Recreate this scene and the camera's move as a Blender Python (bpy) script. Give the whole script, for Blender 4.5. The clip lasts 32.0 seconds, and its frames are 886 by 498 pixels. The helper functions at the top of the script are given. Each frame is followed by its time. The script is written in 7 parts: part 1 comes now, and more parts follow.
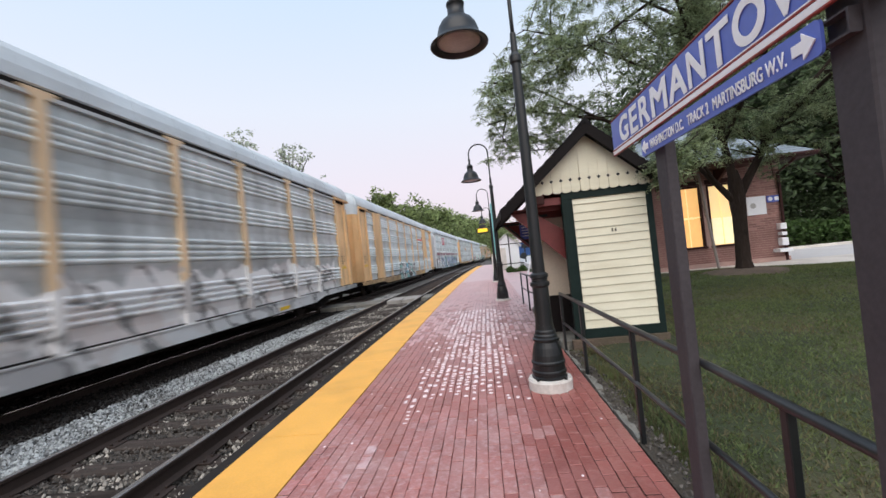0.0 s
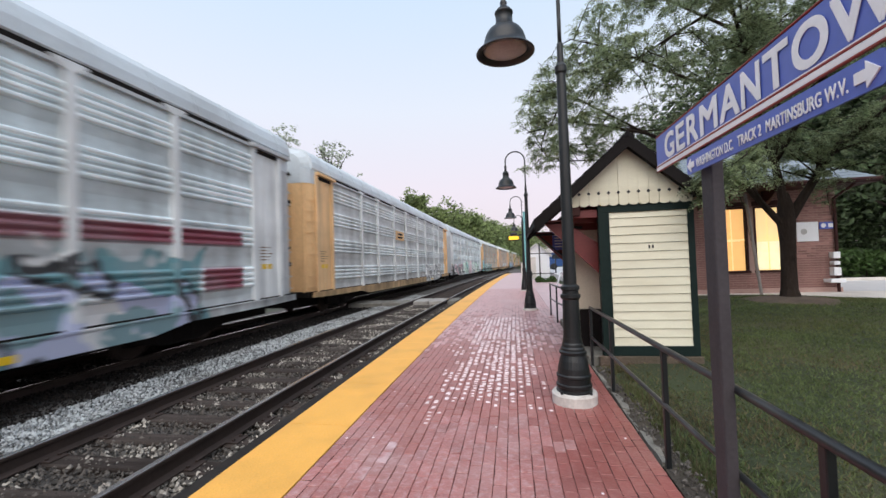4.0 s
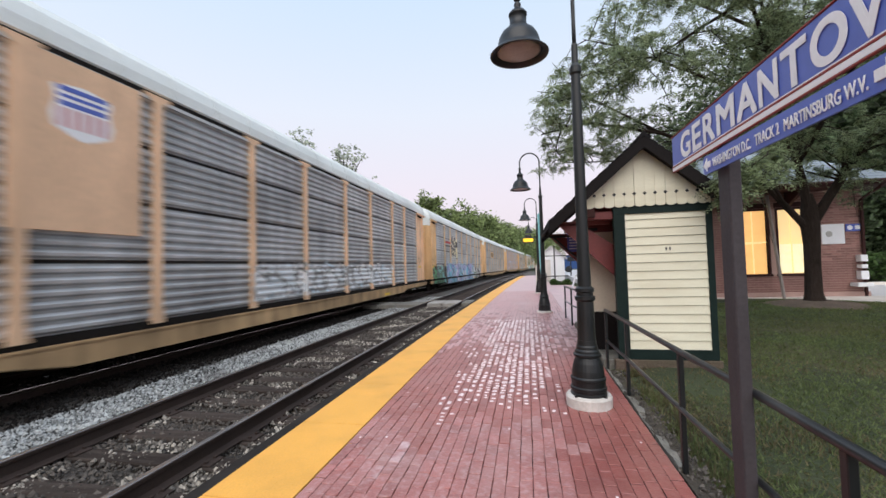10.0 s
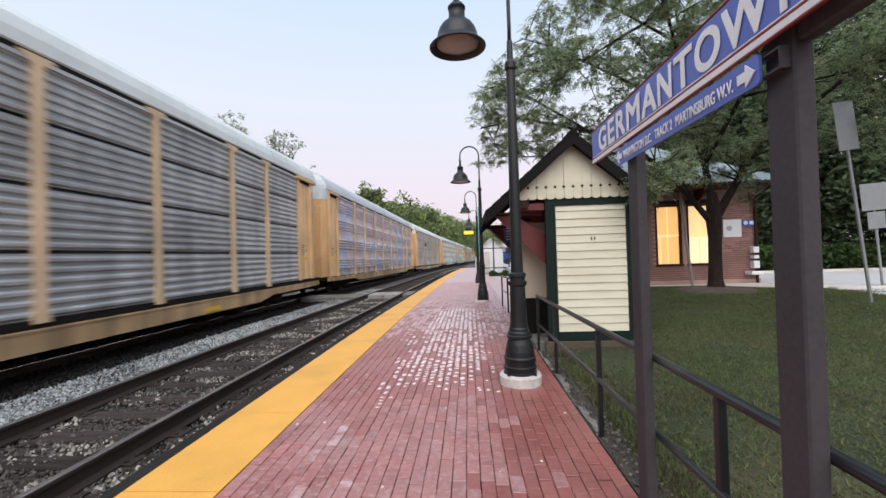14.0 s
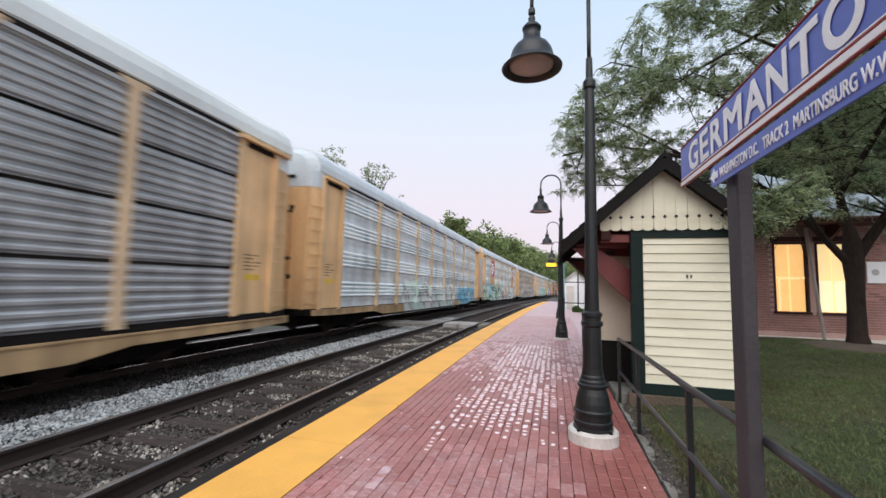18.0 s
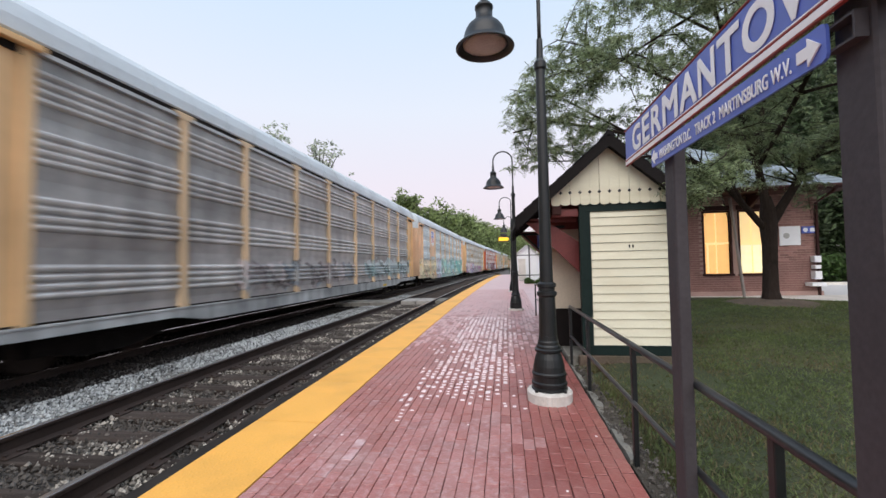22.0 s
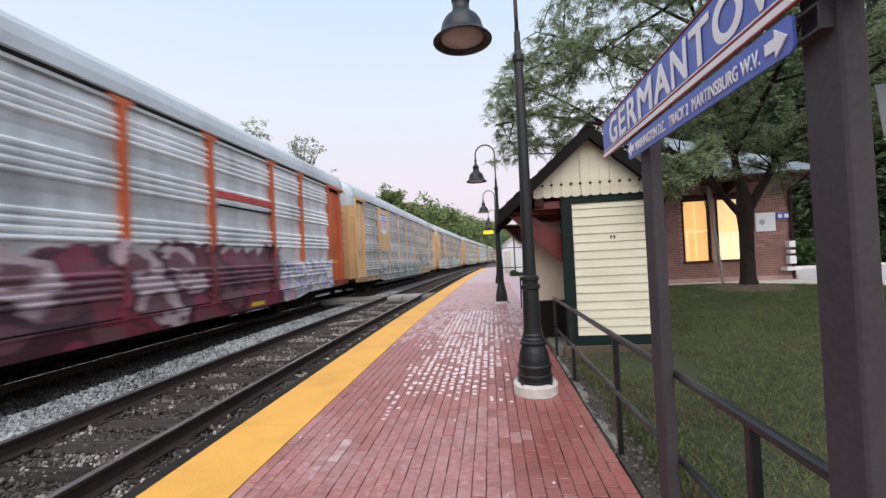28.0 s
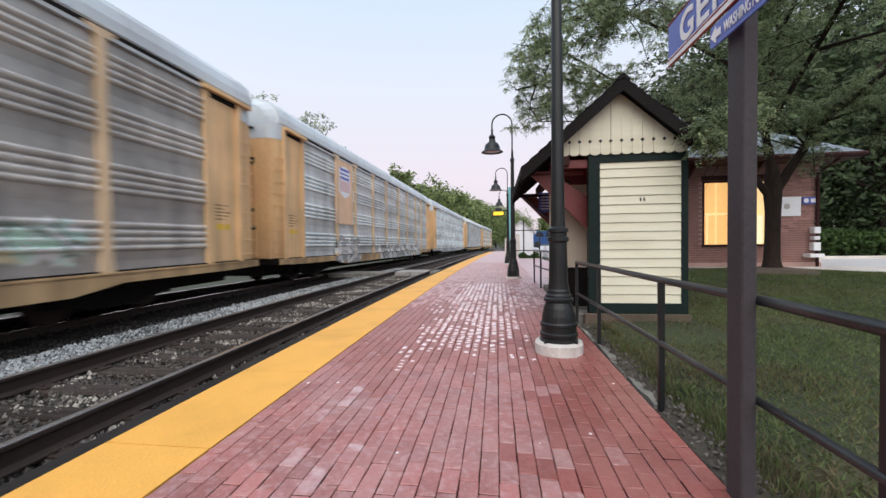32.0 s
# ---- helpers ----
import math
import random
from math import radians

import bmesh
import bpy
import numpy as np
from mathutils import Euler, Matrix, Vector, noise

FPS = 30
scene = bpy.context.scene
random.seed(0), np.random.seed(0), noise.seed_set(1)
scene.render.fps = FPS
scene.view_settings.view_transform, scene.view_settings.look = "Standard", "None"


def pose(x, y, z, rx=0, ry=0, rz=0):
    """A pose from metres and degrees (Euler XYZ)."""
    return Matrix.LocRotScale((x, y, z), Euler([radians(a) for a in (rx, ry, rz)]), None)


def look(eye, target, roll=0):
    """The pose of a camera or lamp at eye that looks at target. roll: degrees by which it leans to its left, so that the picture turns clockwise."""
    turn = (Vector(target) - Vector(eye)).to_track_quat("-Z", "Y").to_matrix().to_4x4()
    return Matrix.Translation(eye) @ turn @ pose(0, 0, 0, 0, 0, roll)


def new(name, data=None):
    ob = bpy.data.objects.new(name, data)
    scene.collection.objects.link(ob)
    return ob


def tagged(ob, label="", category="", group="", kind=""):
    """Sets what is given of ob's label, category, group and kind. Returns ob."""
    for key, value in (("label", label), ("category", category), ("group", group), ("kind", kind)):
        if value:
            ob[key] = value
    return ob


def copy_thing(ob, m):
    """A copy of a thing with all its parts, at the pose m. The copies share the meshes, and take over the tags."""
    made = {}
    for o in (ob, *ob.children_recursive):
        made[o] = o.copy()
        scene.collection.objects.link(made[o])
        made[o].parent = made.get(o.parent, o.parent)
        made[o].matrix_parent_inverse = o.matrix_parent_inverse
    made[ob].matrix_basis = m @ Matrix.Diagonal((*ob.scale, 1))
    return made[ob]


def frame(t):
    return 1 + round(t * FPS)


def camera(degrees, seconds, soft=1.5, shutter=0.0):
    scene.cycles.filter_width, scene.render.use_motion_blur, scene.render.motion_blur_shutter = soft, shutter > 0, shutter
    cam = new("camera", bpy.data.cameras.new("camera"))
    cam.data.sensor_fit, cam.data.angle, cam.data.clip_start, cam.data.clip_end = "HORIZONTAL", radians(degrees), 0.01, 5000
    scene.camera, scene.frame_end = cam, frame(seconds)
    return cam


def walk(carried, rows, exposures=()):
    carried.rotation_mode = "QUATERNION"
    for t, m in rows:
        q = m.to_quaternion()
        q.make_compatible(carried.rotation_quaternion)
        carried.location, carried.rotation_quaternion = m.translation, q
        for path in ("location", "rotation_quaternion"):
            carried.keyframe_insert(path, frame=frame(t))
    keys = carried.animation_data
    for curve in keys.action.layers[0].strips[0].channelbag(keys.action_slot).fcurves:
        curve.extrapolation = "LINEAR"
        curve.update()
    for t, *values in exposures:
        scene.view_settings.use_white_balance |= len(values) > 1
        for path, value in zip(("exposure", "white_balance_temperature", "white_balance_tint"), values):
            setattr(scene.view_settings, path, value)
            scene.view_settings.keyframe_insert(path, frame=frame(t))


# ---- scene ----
cam = camera(94.7, 32.0, soft=1.5, shutter=0.34)
PATH = [
    (0, (1.518, 0.216, 1.442), (1.319, 2.206, 1.464), -6.1),
    (0.5, (1.483, 0.191, 1.448), (1.333, 2.185, 1.439), -6.2),
    (1, (1.484, 0.198, 1.467), (1.408, 2.196, 1.497), -5.8),
    (1.5, (1.465, 0.192, 1.457), (1.261, 2.181, 1.467), -5.1),
    (2, (1.458, 0.197, 1.451), (1.224, 2.183, 1.467), -4.1),
    (2.5, (1.479, 0.19, 1.458), (1.231, 2.174, 1.496), -3.2),
    (3, (1.484, 0.174, 1.448), (1.19, 2.152, 1.481), -2.6),
    (3.5, (1.489, 0.172, 1.447), (1.173, 2.146, 1.498), -2.2),
    (4, (1.493, 0.17, 1.444), (1.154, 2.141, 1.495), -2.0),
    (4.5, (1.494, 0.16, 1.444), (1.133, 2.126, 1.5), -2.1),
    (6.5, (1.52, 0.137, 1.447), (1.128, 2.098, 1.498), -2.3),
    (7, (1.516, 0.14, 1.439), (1.1, 2.096, 1.486), -2.1),
    (7.5, (1.518, 0.156, 1.44), (1.103, 2.111, 1.497), -2.0),
    (8, (1.513, 0.162, 1.437), (1.088, 2.116, 1.478), -1.9),
    (8.5, (1.508, 0.146, 1.437), (1.058, 2.094, 1.489), -1.8),
    (9, (1.49, 0.131, 1.438), (1.025, 2.075, 1.494), -1.6),
    (9.5, (1.487, 0.134, 1.438), (1.033, 2.081, 1.488), -1.6),
    (10, (1.501, 0.157, 1.434), (1.095, 2.114, 1.498), -1.8),
    (10.5, (1.522, 0.177, 1.433), (1.192, 2.149, 1.487), -2.5),
    (11, (1.545, 0.177, 1.442), (1.321, 2.163, 1.507), -3.5),
    (11.5, (1.565, 0.16, 1.408), (1.444, 2.156, 1.391), -4.4),
    (12, (1.569, 0.149, 1.41), (1.479, 2.147, 1.412), -4.6),
    (12.5, (1.555, 0.121, 1.406), (1.445, 2.118, 1.396), -3.9),
    (13, (1.547, 0.117, 1.403), (1.429, 2.114, 1.39), -2.8),
    (13.5, (1.54, 0.084, 1.378), (1.441, 2.082, 1.402), -1.9),
    (15.5, (1.542, 0.078, 1.369), (1.177, 2.045, 1.359), -0.6),
    (16, (1.57, 0.128, 1.372), (1.089, 2.07, 1.361), 0.7),
    (16.5, (1.602, 0.289, 1.374), (0.96, 2.181, 1.459), 1.7),
    (17, (1.629, 0.34, 1.374), (0.938, 2.21, 1.528), 2.1),
    (17.5, (1.675, 0.349, 1.379), (1.062, 2.246, 1.545), 1.6),
    (18, (1.694, 0.369, 1.379), (1.173, 2.293, 1.546), 1.1),
    (18.5, (1.692, 0.4, 1.372), (1.267, 2.35, 1.506), 0.6),
    (19, (1.709, 0.41, 1.385), (1.371, 2.378, 1.497), 0.6),
    (19.5, (1.685, 0.406, 1.377), (1.385, 2.38, 1.491), 0.6),
    (20, (1.656, 0.316, 1.389), (1.336, 2.29, 1.418), 0.6),
    (20.5, (1.65, 0.267, 1.386), (1.32, 2.239, 1.416), 0.2),
    (21, (1.644, 0.258, 1.384), (1.316, 2.231, 1.385), -0.1),
    (21.5, (1.645, 0.254, 1.38), (1.343, 2.232, 1.381), -0.7),
    (22, (1.64, 0.246, 1.387), (1.34, 2.222, 1.442), -1.3),
    (22.5, (1.659, 0.265, 1.39), (1.399, 2.247, 1.445), -1.8),
    (23, (1.666, 0.241, 1.408), (1.393, 2.221, 1.474), -2.2),
    (23.5, (1.663, 0.243, 1.401), (1.385, 2.223, 1.461), -2.5),
    (24, (1.666, 0.242, 1.397), (1.379, 2.221, 1.443), -2.6),
    (24.5, (1.659, 0.235, 1.39), (1.376, 2.214, 1.422), -2.5),
    (25, (1.658, 0.248, 1.384), (1.391, 2.23, 1.41), -2.5),
    (25.5, (1.665, 0.266, 1.387), (1.417, 2.251, 1.405), -2.6),
    (27.5, (1.67, 0.284, 1.391), (1.441, 2.27, 1.42), -3.0),
    (28, (1.667, 0.271, 1.401), (1.435, 2.257, 1.426), -2.9),
    (28.5, (1.666, 0.289, 1.389), (1.422, 2.274, 1.421), -2.7),
    (29, (1.667, 0.281, 1.388), (1.412, 2.265, 1.417), -2.3),
    (29.5, (1.661, 0.26, 1.395), (1.391, 2.242, 1.415), -1.6),
    (30, (1.655, 0.27, 1.381), (1.387, 2.252, 1.391), -0.7),
    (30.5, (1.601, 0.369, 1.266), (1.325, 2.349, 1.222), 0.2),
    (31, (1.53, 0.529, 1.06), (1.281, 2.513, 1.098), 0.7),
    (31.5, (1.495, 0.566, 1.026), (1.222, 2.547, 0.999), 0.4),
    (32, (1.486, 0.544, 1.052), (1.22, 2.525, 1.002), -0.8),
]
walk(cam, [(t, look(eye, target, roll)) for t, eye, target, roll in PATH])

# ---- light ----
world = bpy.data.worlds.new("dusk_sky")
scene.world = world
world.use_nodes = True
wn = world.node_tree
wn.nodes.clear()
w_out = wn.nodes.new("ShaderNodeOutputWorld")
w_bg = wn.nodes.new("ShaderNodeBackground")
w_sky = wn.nodes.new("ShaderNodeTexSky")
w_sky.sky_type, w_sky.sun_disc = "NISHITA", False
w_sky.sun_elevation, w_sky.sun_rotation = radians(16), radians(250)
w_sky.air_density, w_sky.dust_density, w_sky.ozone_density = 1.0, 1.5, 2.0
w_tc = wn.nodes.new("ShaderNodeTexCoord")
w_sep = wn.nodes.new("ShaderNodeSeparateXYZ")
w_ramp = wn.nodes.new("ShaderNodeValToRGB")
els = w_ramp.color_ramp.elements
els[0].position, els[0].color = 0.0, (0.82, 0.71, 0.77, 1)
els[1].position, els[1].color = 1.0, (0.50, 0.66, 0.92, 1)
for p, c in ((0.16, (0.85, 0.78, 0.87, 1)), (0.34, (0.78, 0.83, 0.94, 1)), (0.55, (0.64, 0.78, 0.96, 1))):
    e = els.new(p)
    e.color = c
w_mix = wn.nodes.new("ShaderNodeMixRGB")
w_mix.inputs[0].default_value = 0.92
w_scale = wn.nodes.new("ShaderNodeMixRGB")
w_scale.blend_type, w_scale.inputs[0].default_value = "MULTIPLY", 1.0
w_scale.inputs[2].default_value = (0.1, 0.1, 0.1, 1)
wn.links.new(w_tc.outputs["Generated"], w_sep.inputs[0])
wn.links.new(w_sep.outputs[2], w_ramp.inputs[0])
wn.links.new(w_sky.outputs[0], w_scale.inputs[1])
wn.links.new(w_scale.outputs[0], w_mix.inputs[1])
wn.links.new(w_ramp.outputs[0], w_mix.inputs[2])
wn.links.new(w_mix.outputs[0], w_bg.inputs[0])
w_bg.inputs[1].default_value = 1.0
wn.links.new(w_bg.outputs[0], w_out.inputs[0])

sun = new("sun", bpy.data.lights.new("sun", "SUN"))
sun.data.energy, sun.data.angle, sun.data.color = 2.3, radians(70), (1.0, 0.90, 0.81)
sun.matrix_world = look((1, -43, 58), (0, 5, 0))
scene.view_settings.exposure = 0.17


# ---- materials ----
def mat(name, color, rough=0.7, metal=0.0, var=0.25, scale=3.0, fine=40.0, bump=0.15, dirt=None, dirt_amt=0.0, dirt_at=(0.48, 0.72),
        random_amt=0.0, island=0.0, spec=0.5, emit=None, emit_strength=0.0, bump_dist=0.01, stretch=None, world=False, speck=None):
    """A surface with variation at two scales, fine relief and optional dirt."""
    m = bpy.data.materials.new(name)
    m.use_nodes = True
    nt = m.node_tree
    n, l = nt.nodes, nt.links
    b = n["Principled BSDF"]
    b.inputs["Roughness"].default_value, b.inputs["Metallic"].default_value = rough, metal
    b.inputs["Specular IOR Level"].default_value = spec
    tc = n.new("ShaderNodeTexCoord")
    vec = n.new("ShaderNodeNewGeometry").outputs["Position"] if world else tc.outputs["Object"]
    if stretch:
        mp = n.new("ShaderNodeMapping")
        mp.inputs["Scale"].default_value = stretch
        l.new(vec, mp.inputs[0])
        vec = mp.outputs[0]
    n1, n2 = n.new("ShaderNodeTexNoise"), n.new("ShaderNodeTexNoise")
    for nn, sc, det in ((n1, scale, 4.0), (n2, fine, 3.0)):
        nn.inputs["Scale"].default_value, nn.inputs["Detail"].default_value = sc, det
        l.new(vec, nn.inputs["Vector"])
    add = n.new("ShaderNodeMath")
    add.operation = "ADD"
    l.new(n1.outputs[0], add.inputs[0])
    l.new(n2.outputs[0], add.inputs[1])
    val = add.outputs[0]
    if random_amt:
        oi = n.new("ShaderNodeObjectInfo")
        ma = n.new("ShaderNodeMath")
        ma.operation, ma.inputs[1].default_value = "MULTIPLY_ADD", random_amt
        l.new(oi.outputs["Random"], ma.inputs[0])
        l.new(val, ma.inputs[2])
        val = ma.outputs[0]
    if island:
        ge = n.new("ShaderNodeNewGeometry")
        ma = n.new("ShaderNodeMath")
        ma.operation, ma.inputs[1].default_value = "MULTIPLY_ADD", island
        l.new(ge.outputs["Random Per Island"], ma.inputs[0])
        l.new(val, ma.inputs[2])
        val = ma.outputs[0]
    mr = n.new("ShaderNodeMapRange")
    mid = 1.0 + 0.5 * (random_amt + island)
    mr.inputs[1].default_value, mr.inputs[2].default_value = mid - 0.55, mid + 0.55
    mr.inputs[3].default_value, mr.inputs[4].default_value = 1.0 - var, 1.0 + var
    l.new(val, mr.inputs[0])
    mul = n.new("ShaderNodeVectorMath")
    mul.operation = "SCALE"
    mul.inputs[0].default_value = color[:3]
    l.new(mr.outputs[0], mul.inputs["Scale"])
    col = mul.outputs[0]
    if dirt:
        nd = n.new("ShaderNodeTexNoise")
        nd.inputs["Scale"].default_value, nd.inputs["Detail"].default_value = scale * 0.7, 6.0
        l.new(vec, nd.inputs["Vector"])
        md = n.new("ShaderNodeMapRange")
        md.inputs[1].default_value, md.inputs[2].default_value = dirt_at
        md.inputs[4].default_value = dirt_amt
        l.new(nd.outputs[0], md.inputs[0])
        mx = n.new("ShaderNodeMixRGB")
        l.new(md.outputs[0], mx.inputs[0])
        l.new(col, mx.inputs[1])
        mx.inputs[2].default_value = (*dirt[:3], 1)
        col = mx.outputs[0]
    if speck:
        ns = n.new("ShaderNodeTexNoise")
        ns.inputs["Scale"].default_value, ns.inputs["Detail"].default_value = 24.0, 7.0
        l.new(vec, ns.inputs["Vector"])
        ms = n.new("ShaderNodeMapRange")
        ms.inputs[1].default_value, ms.inputs[2].default_value, ms.inputs[4].default_value = 0.48, 0.72, speck[1]
        l.new(ns.outputs[0], ms.inputs[0])
        mx = n.new("ShaderNodeMixRGB")
        l.new(ms.outputs[0], mx.inputs[0])
        l.new(col, mx.inputs[1])
        mx.inputs[2].default_value = (*speck[0], 1)
        col = mx.outputs[0]
    l.new(col, b.inputs["Base Color"])
    if bump:
        bp = n.new("ShaderNodeBump")
        bp.inputs["Strength"].default_value, bp.inputs["Distance"].default_value = bump, bump_dist
        l.new(n2.outputs[0], bp.inputs["Height"])
        l.new(bp.outputs[0], b.inputs["Normal"])
    if emit:
        b.inputs["Emission Color"].default_value = (*emit, 1)
        b.inputs["Emission Strength"].default_value = emit_strength
    return m


M_BRICK_SMEAR = mat("lime_smeared_brick", (0.40, 0.18, 0.17), 0.42, var=0.3, scale=7, fine=60, bump=0.4, random_amt=0.4, island=0.6,
                    dirt=(0.70, 0.54, 0.56), dirt_amt=0.75, dirt_at=(0.50, 0.64), world=True, speck=((0.66, 0.48, 0.48), 0.4))
M_BRICK = mat("platform_brick", (0.365, 0.143, 0.131), 0.42, var=0.36, scale=2.6, fine=60, bump=0.5, random_amt=0.4, island=0.8,
              dirt=(0.46, 0.27, 0.255), dirt_amt=0.6, dirt_at=(0.47, 0.68), spec=0.5, world=True, speck=((0.62, 0.45, 0.44), 0.42))
M_BRICK_DAMP = mat("darker_damp_brick", (0.285, 0.088, 0.076), 0.34, var=0.26, scale=2.4, fine=60, bump=0.4, island=0.45, random_amt=0.45,
                   dirt=(0.38, 0.16, 0.145), dirt_amt=0.6, world=True, speck=((0.44, 0.22, 0.20), 0.3))
M_WHITE_SPOT = mat("white_brick_spot", (0.86, 0.74, 0.75), 0.40, var=0.12, scale=5, fine=60, bump=0.3, island=0.6, dirt=(0.66, 0.46, 0.45), dirt_amt=0.5, dirt_at=(0.5, 0.7), world=True)
M_BRICK_WET = mat("wet_brick", (0.325, 0.104, 0.087), 0.34, var=0.24, scale=2.2, fine=60, bump=0.35, island=0.45, random_amt=0.45, dirt=(0.42, 0.19, 0.17), dirt_amt=0.6, world=True, speck=((0.52, 0.30, 0.28), 0.35))
# grazing sky sheen is painted into the paler colour of the further bricks
M_BRICK_SHEEN = mat("sheen_tinted_brick", (0.56, 0.31, 0.31), 0.34, var=0.22, scale=1.1, fine=45, bump=0.25, island=0.5,
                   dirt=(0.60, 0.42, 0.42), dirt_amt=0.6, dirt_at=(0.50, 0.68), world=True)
M_JOINT = mat("sand_joint", (0.080, 0.042, 0.039), 0.95, var=0.4, scale=4)
# far paving, its grazing sheen painted into the pale base colour
M_FARBRICK = mat("far_sheen_paving", (0.62, 0.42, 0.43), 0.32, var=0.25, scale=2, fine=18, bump=0.2)
M_YELLOW = mat("yellow_tactile", (0.88, 0.45, 0.085), 0.6, var=0.12, scale=2, fine=70, bump=0.3, random_amt=0.06, dirt=(0.52, 0.27, 0.06), dirt_amt=0.4)
M_EDGE = mat("black_edge", (0.024, 0.021, 0.019), 0.9, var=0.5, scale=3, dirt=(0.055, 0.05, 0.046), dirt_amt=0.5, spec=0.2)
M_CONC = mat("concrete", (0.20, 0.19, 0.165), 0.9, var=0.5, scale=3, fine=50, bump=0.6, dirt=(0.06, 0.055, 0.045), dirt_amt=0.9)
M_PALE = mat("pale_concrete", (0.74, 0.70, 0.65), 0.9, var=0.2, scale=1.2, fine=30, bump=0.2, dirt=(0.42, 0.39, 0.35), dirt_amt=0.5)
M_CROSS = mat("crossing_concrete", (0.36, 0.345, 0.32), 0.9, var=0.3, scale=2, fine=40, bump=0.3, dirt=(0.16, 0.14, 0.12), dirt_amt=0.7)
M_BALLAST = mat("ballast_bed", (0.100, 0.092, 0.084), 0.95, var=0.6, scale=2.5, fine=28, bump=0.9, bump_dist=0.04, dirt=(0.05, 0.04, 0.035), dirt_amt=0.8)
M_SOIL = mat("damp_soil", (0.056, 0.046, 0.035), 0.95, var=0.5, scale=4, fine=45, bump=0.9, bump_dist=0.02, dirt=(0.10, 0.085, 0.062), dirt_amt=0.7)
M_STONE_L = mat("grey_stone", (0.30, 0.315, 0.315), 0.8, var=0.95, scale=1.2, fine=30, island=1.1, bump=0.2, dirt=(0.10, 0.08, 0.065), dirt_amt=0.4)
M_STONE_W = mat("pale_brown_stone", (0.27, 0.248, 0.215), 0.85, var=0.95, scale=1.2, fine=30, island=1.2, bump=0.2)
M_STONE_D = mat("brown_stone", (0.095, 0.084, 0.074), 0.9, var=0.6, scale=1.2, fine=30, island=1.1, bump=0.2)
M_RAIL = mat("rusty_rail", (0.040, 0.026, 0.021), 0.75, metal=0.2, var=0.4, scale=3, fine=50, dirt=(0.03, 0.02, 0.016), dirt_amt=0.6)
M_POLISH = mat("polished_rail_top", (0.78, 0.76, 0.73), 0.18, metal=0.9, var=0.15, scale=3, stretch=(1, 0.1, 1))
M_RAILTOP = mat("worn_rail_top", (0.40, 0.37, 0.35), 0.27, metal=0.8, var=0.25, scale=3, stretch=(1, 0.1, 1))
M_TIE = mat("creosoted_tie", (0.050, 0.040, 0.035), 0.9, var=0.5, scale=3, fine=25, bump=0.6, random_amt=0.6, stretch=(1, 6, 6), dirt=(0.12, 0.10, 0.09), dirt_amt=0.5, spec=0.12)
M_EARTH = mat("bare_earth", (0.135, 0.098, 0.074), 0.95, var=0.5, scale=3, fine=40, bump=0.8, bump_dist=0.02, dirt=(0.07, 0.065, 0.04), dirt_amt=0.7)
M_GRASS = mat("lawn_soil", (0.036, 0.048, 0.019), 0.95, var=0.6, scale=0.9, fine=30, bump=0.8, bump_dist=0.03, dirt=(0.11, 0.09, 0.048), dirt_amt=0.8)
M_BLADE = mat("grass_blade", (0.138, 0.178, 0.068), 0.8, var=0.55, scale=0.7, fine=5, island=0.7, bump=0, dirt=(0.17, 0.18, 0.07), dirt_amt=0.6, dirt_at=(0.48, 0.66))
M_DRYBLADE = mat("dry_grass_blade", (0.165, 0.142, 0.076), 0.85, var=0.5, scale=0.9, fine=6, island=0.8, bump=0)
M_FARGROUND = mat("far_ground", (0.04, 0.046, 0.026), 0.95, var=0.4, scale=0.2, fine=3, bump=0.3)
M_LOT = mat("pale_lot_concrete", (0.64, 0.64, 0.65), 0.9, var=0.2, scale=0.6, fine=60, bump=0.3)
M_BLACK = mat("black_enamel", (0.008, 0.010, 0.011), 0.42, var=0.3, scale=5, fine=60, bump=0.06, dirt=(0.022, 0.022, 0.023), dirt_amt=0.4)
M_LAMPWHITE = mat("white_lamp_footing", (0.66, 0.64, 0.60), 0.85, var=0.2, scale=8, dirt=(0.34, 0.30, 0.27), dirt_amt=0.6)
M_SHADE_IN = mat("dusty_lens_glass", (0.44, 0.39, 0.37), 0.35, var=0.25, scale=6, dirt=(0.28, 0.22, 0.20), dirt_amt=0.6)
M_HANDRAIL = mat("worn_black_rail", (0.018, 0.019, 0.021), 0.32, var=0.3, scale=5, fine=60, bump=0.04, dirt=(0.10, 0.10, 0.10), dirt_amt=0.4)
M_CREAM = mat("cream_paint", (0.76, 0.73, 0.57), 0.6, var=0.12, scale=2, fine=40, random_amt=0.25, bump=0.12, dirt=(0.56, 0.50, 0.35), dirt_amt=0.4, stretch=(1, 4, 4))
# cream paint darkened: the open bay's shade is put into this colour
M_CREAM_SHADED = mat("cream_wall_shaded", (0.58, 0.51, 0.40), 0.7, var=0.15, scale=2)
M_GREEN = mat("dark_green_paint", (0.013, 0.024, 0.022), 0.45, var=0.3, scale=4, bump=0.1, spec=0.12)
M_MAROON = mat("maroon_paint", (0.17, 0.034, 0.032), 0.5, var=0.3, scale=4, bump=0.1)
M_SHINGLE = mat("dark_shingle", (0.014, 0.013, 0.014), 0.85, var=0.5, scale=3, fine=50, random_amt=0.8, bump=0.5, spec=0.12)
M_DARKWOOD = mat("dark_rafter", (0.011, 0.009, 0.009), 0.7, var=0.4, scale=4, spec=0.12)
M_POST = mat("brown_sign_post", (0.067, 0.061, 0.066), 0.5, var=0.25, scale=3, fine=60, bump=0.1, spec=0.12)
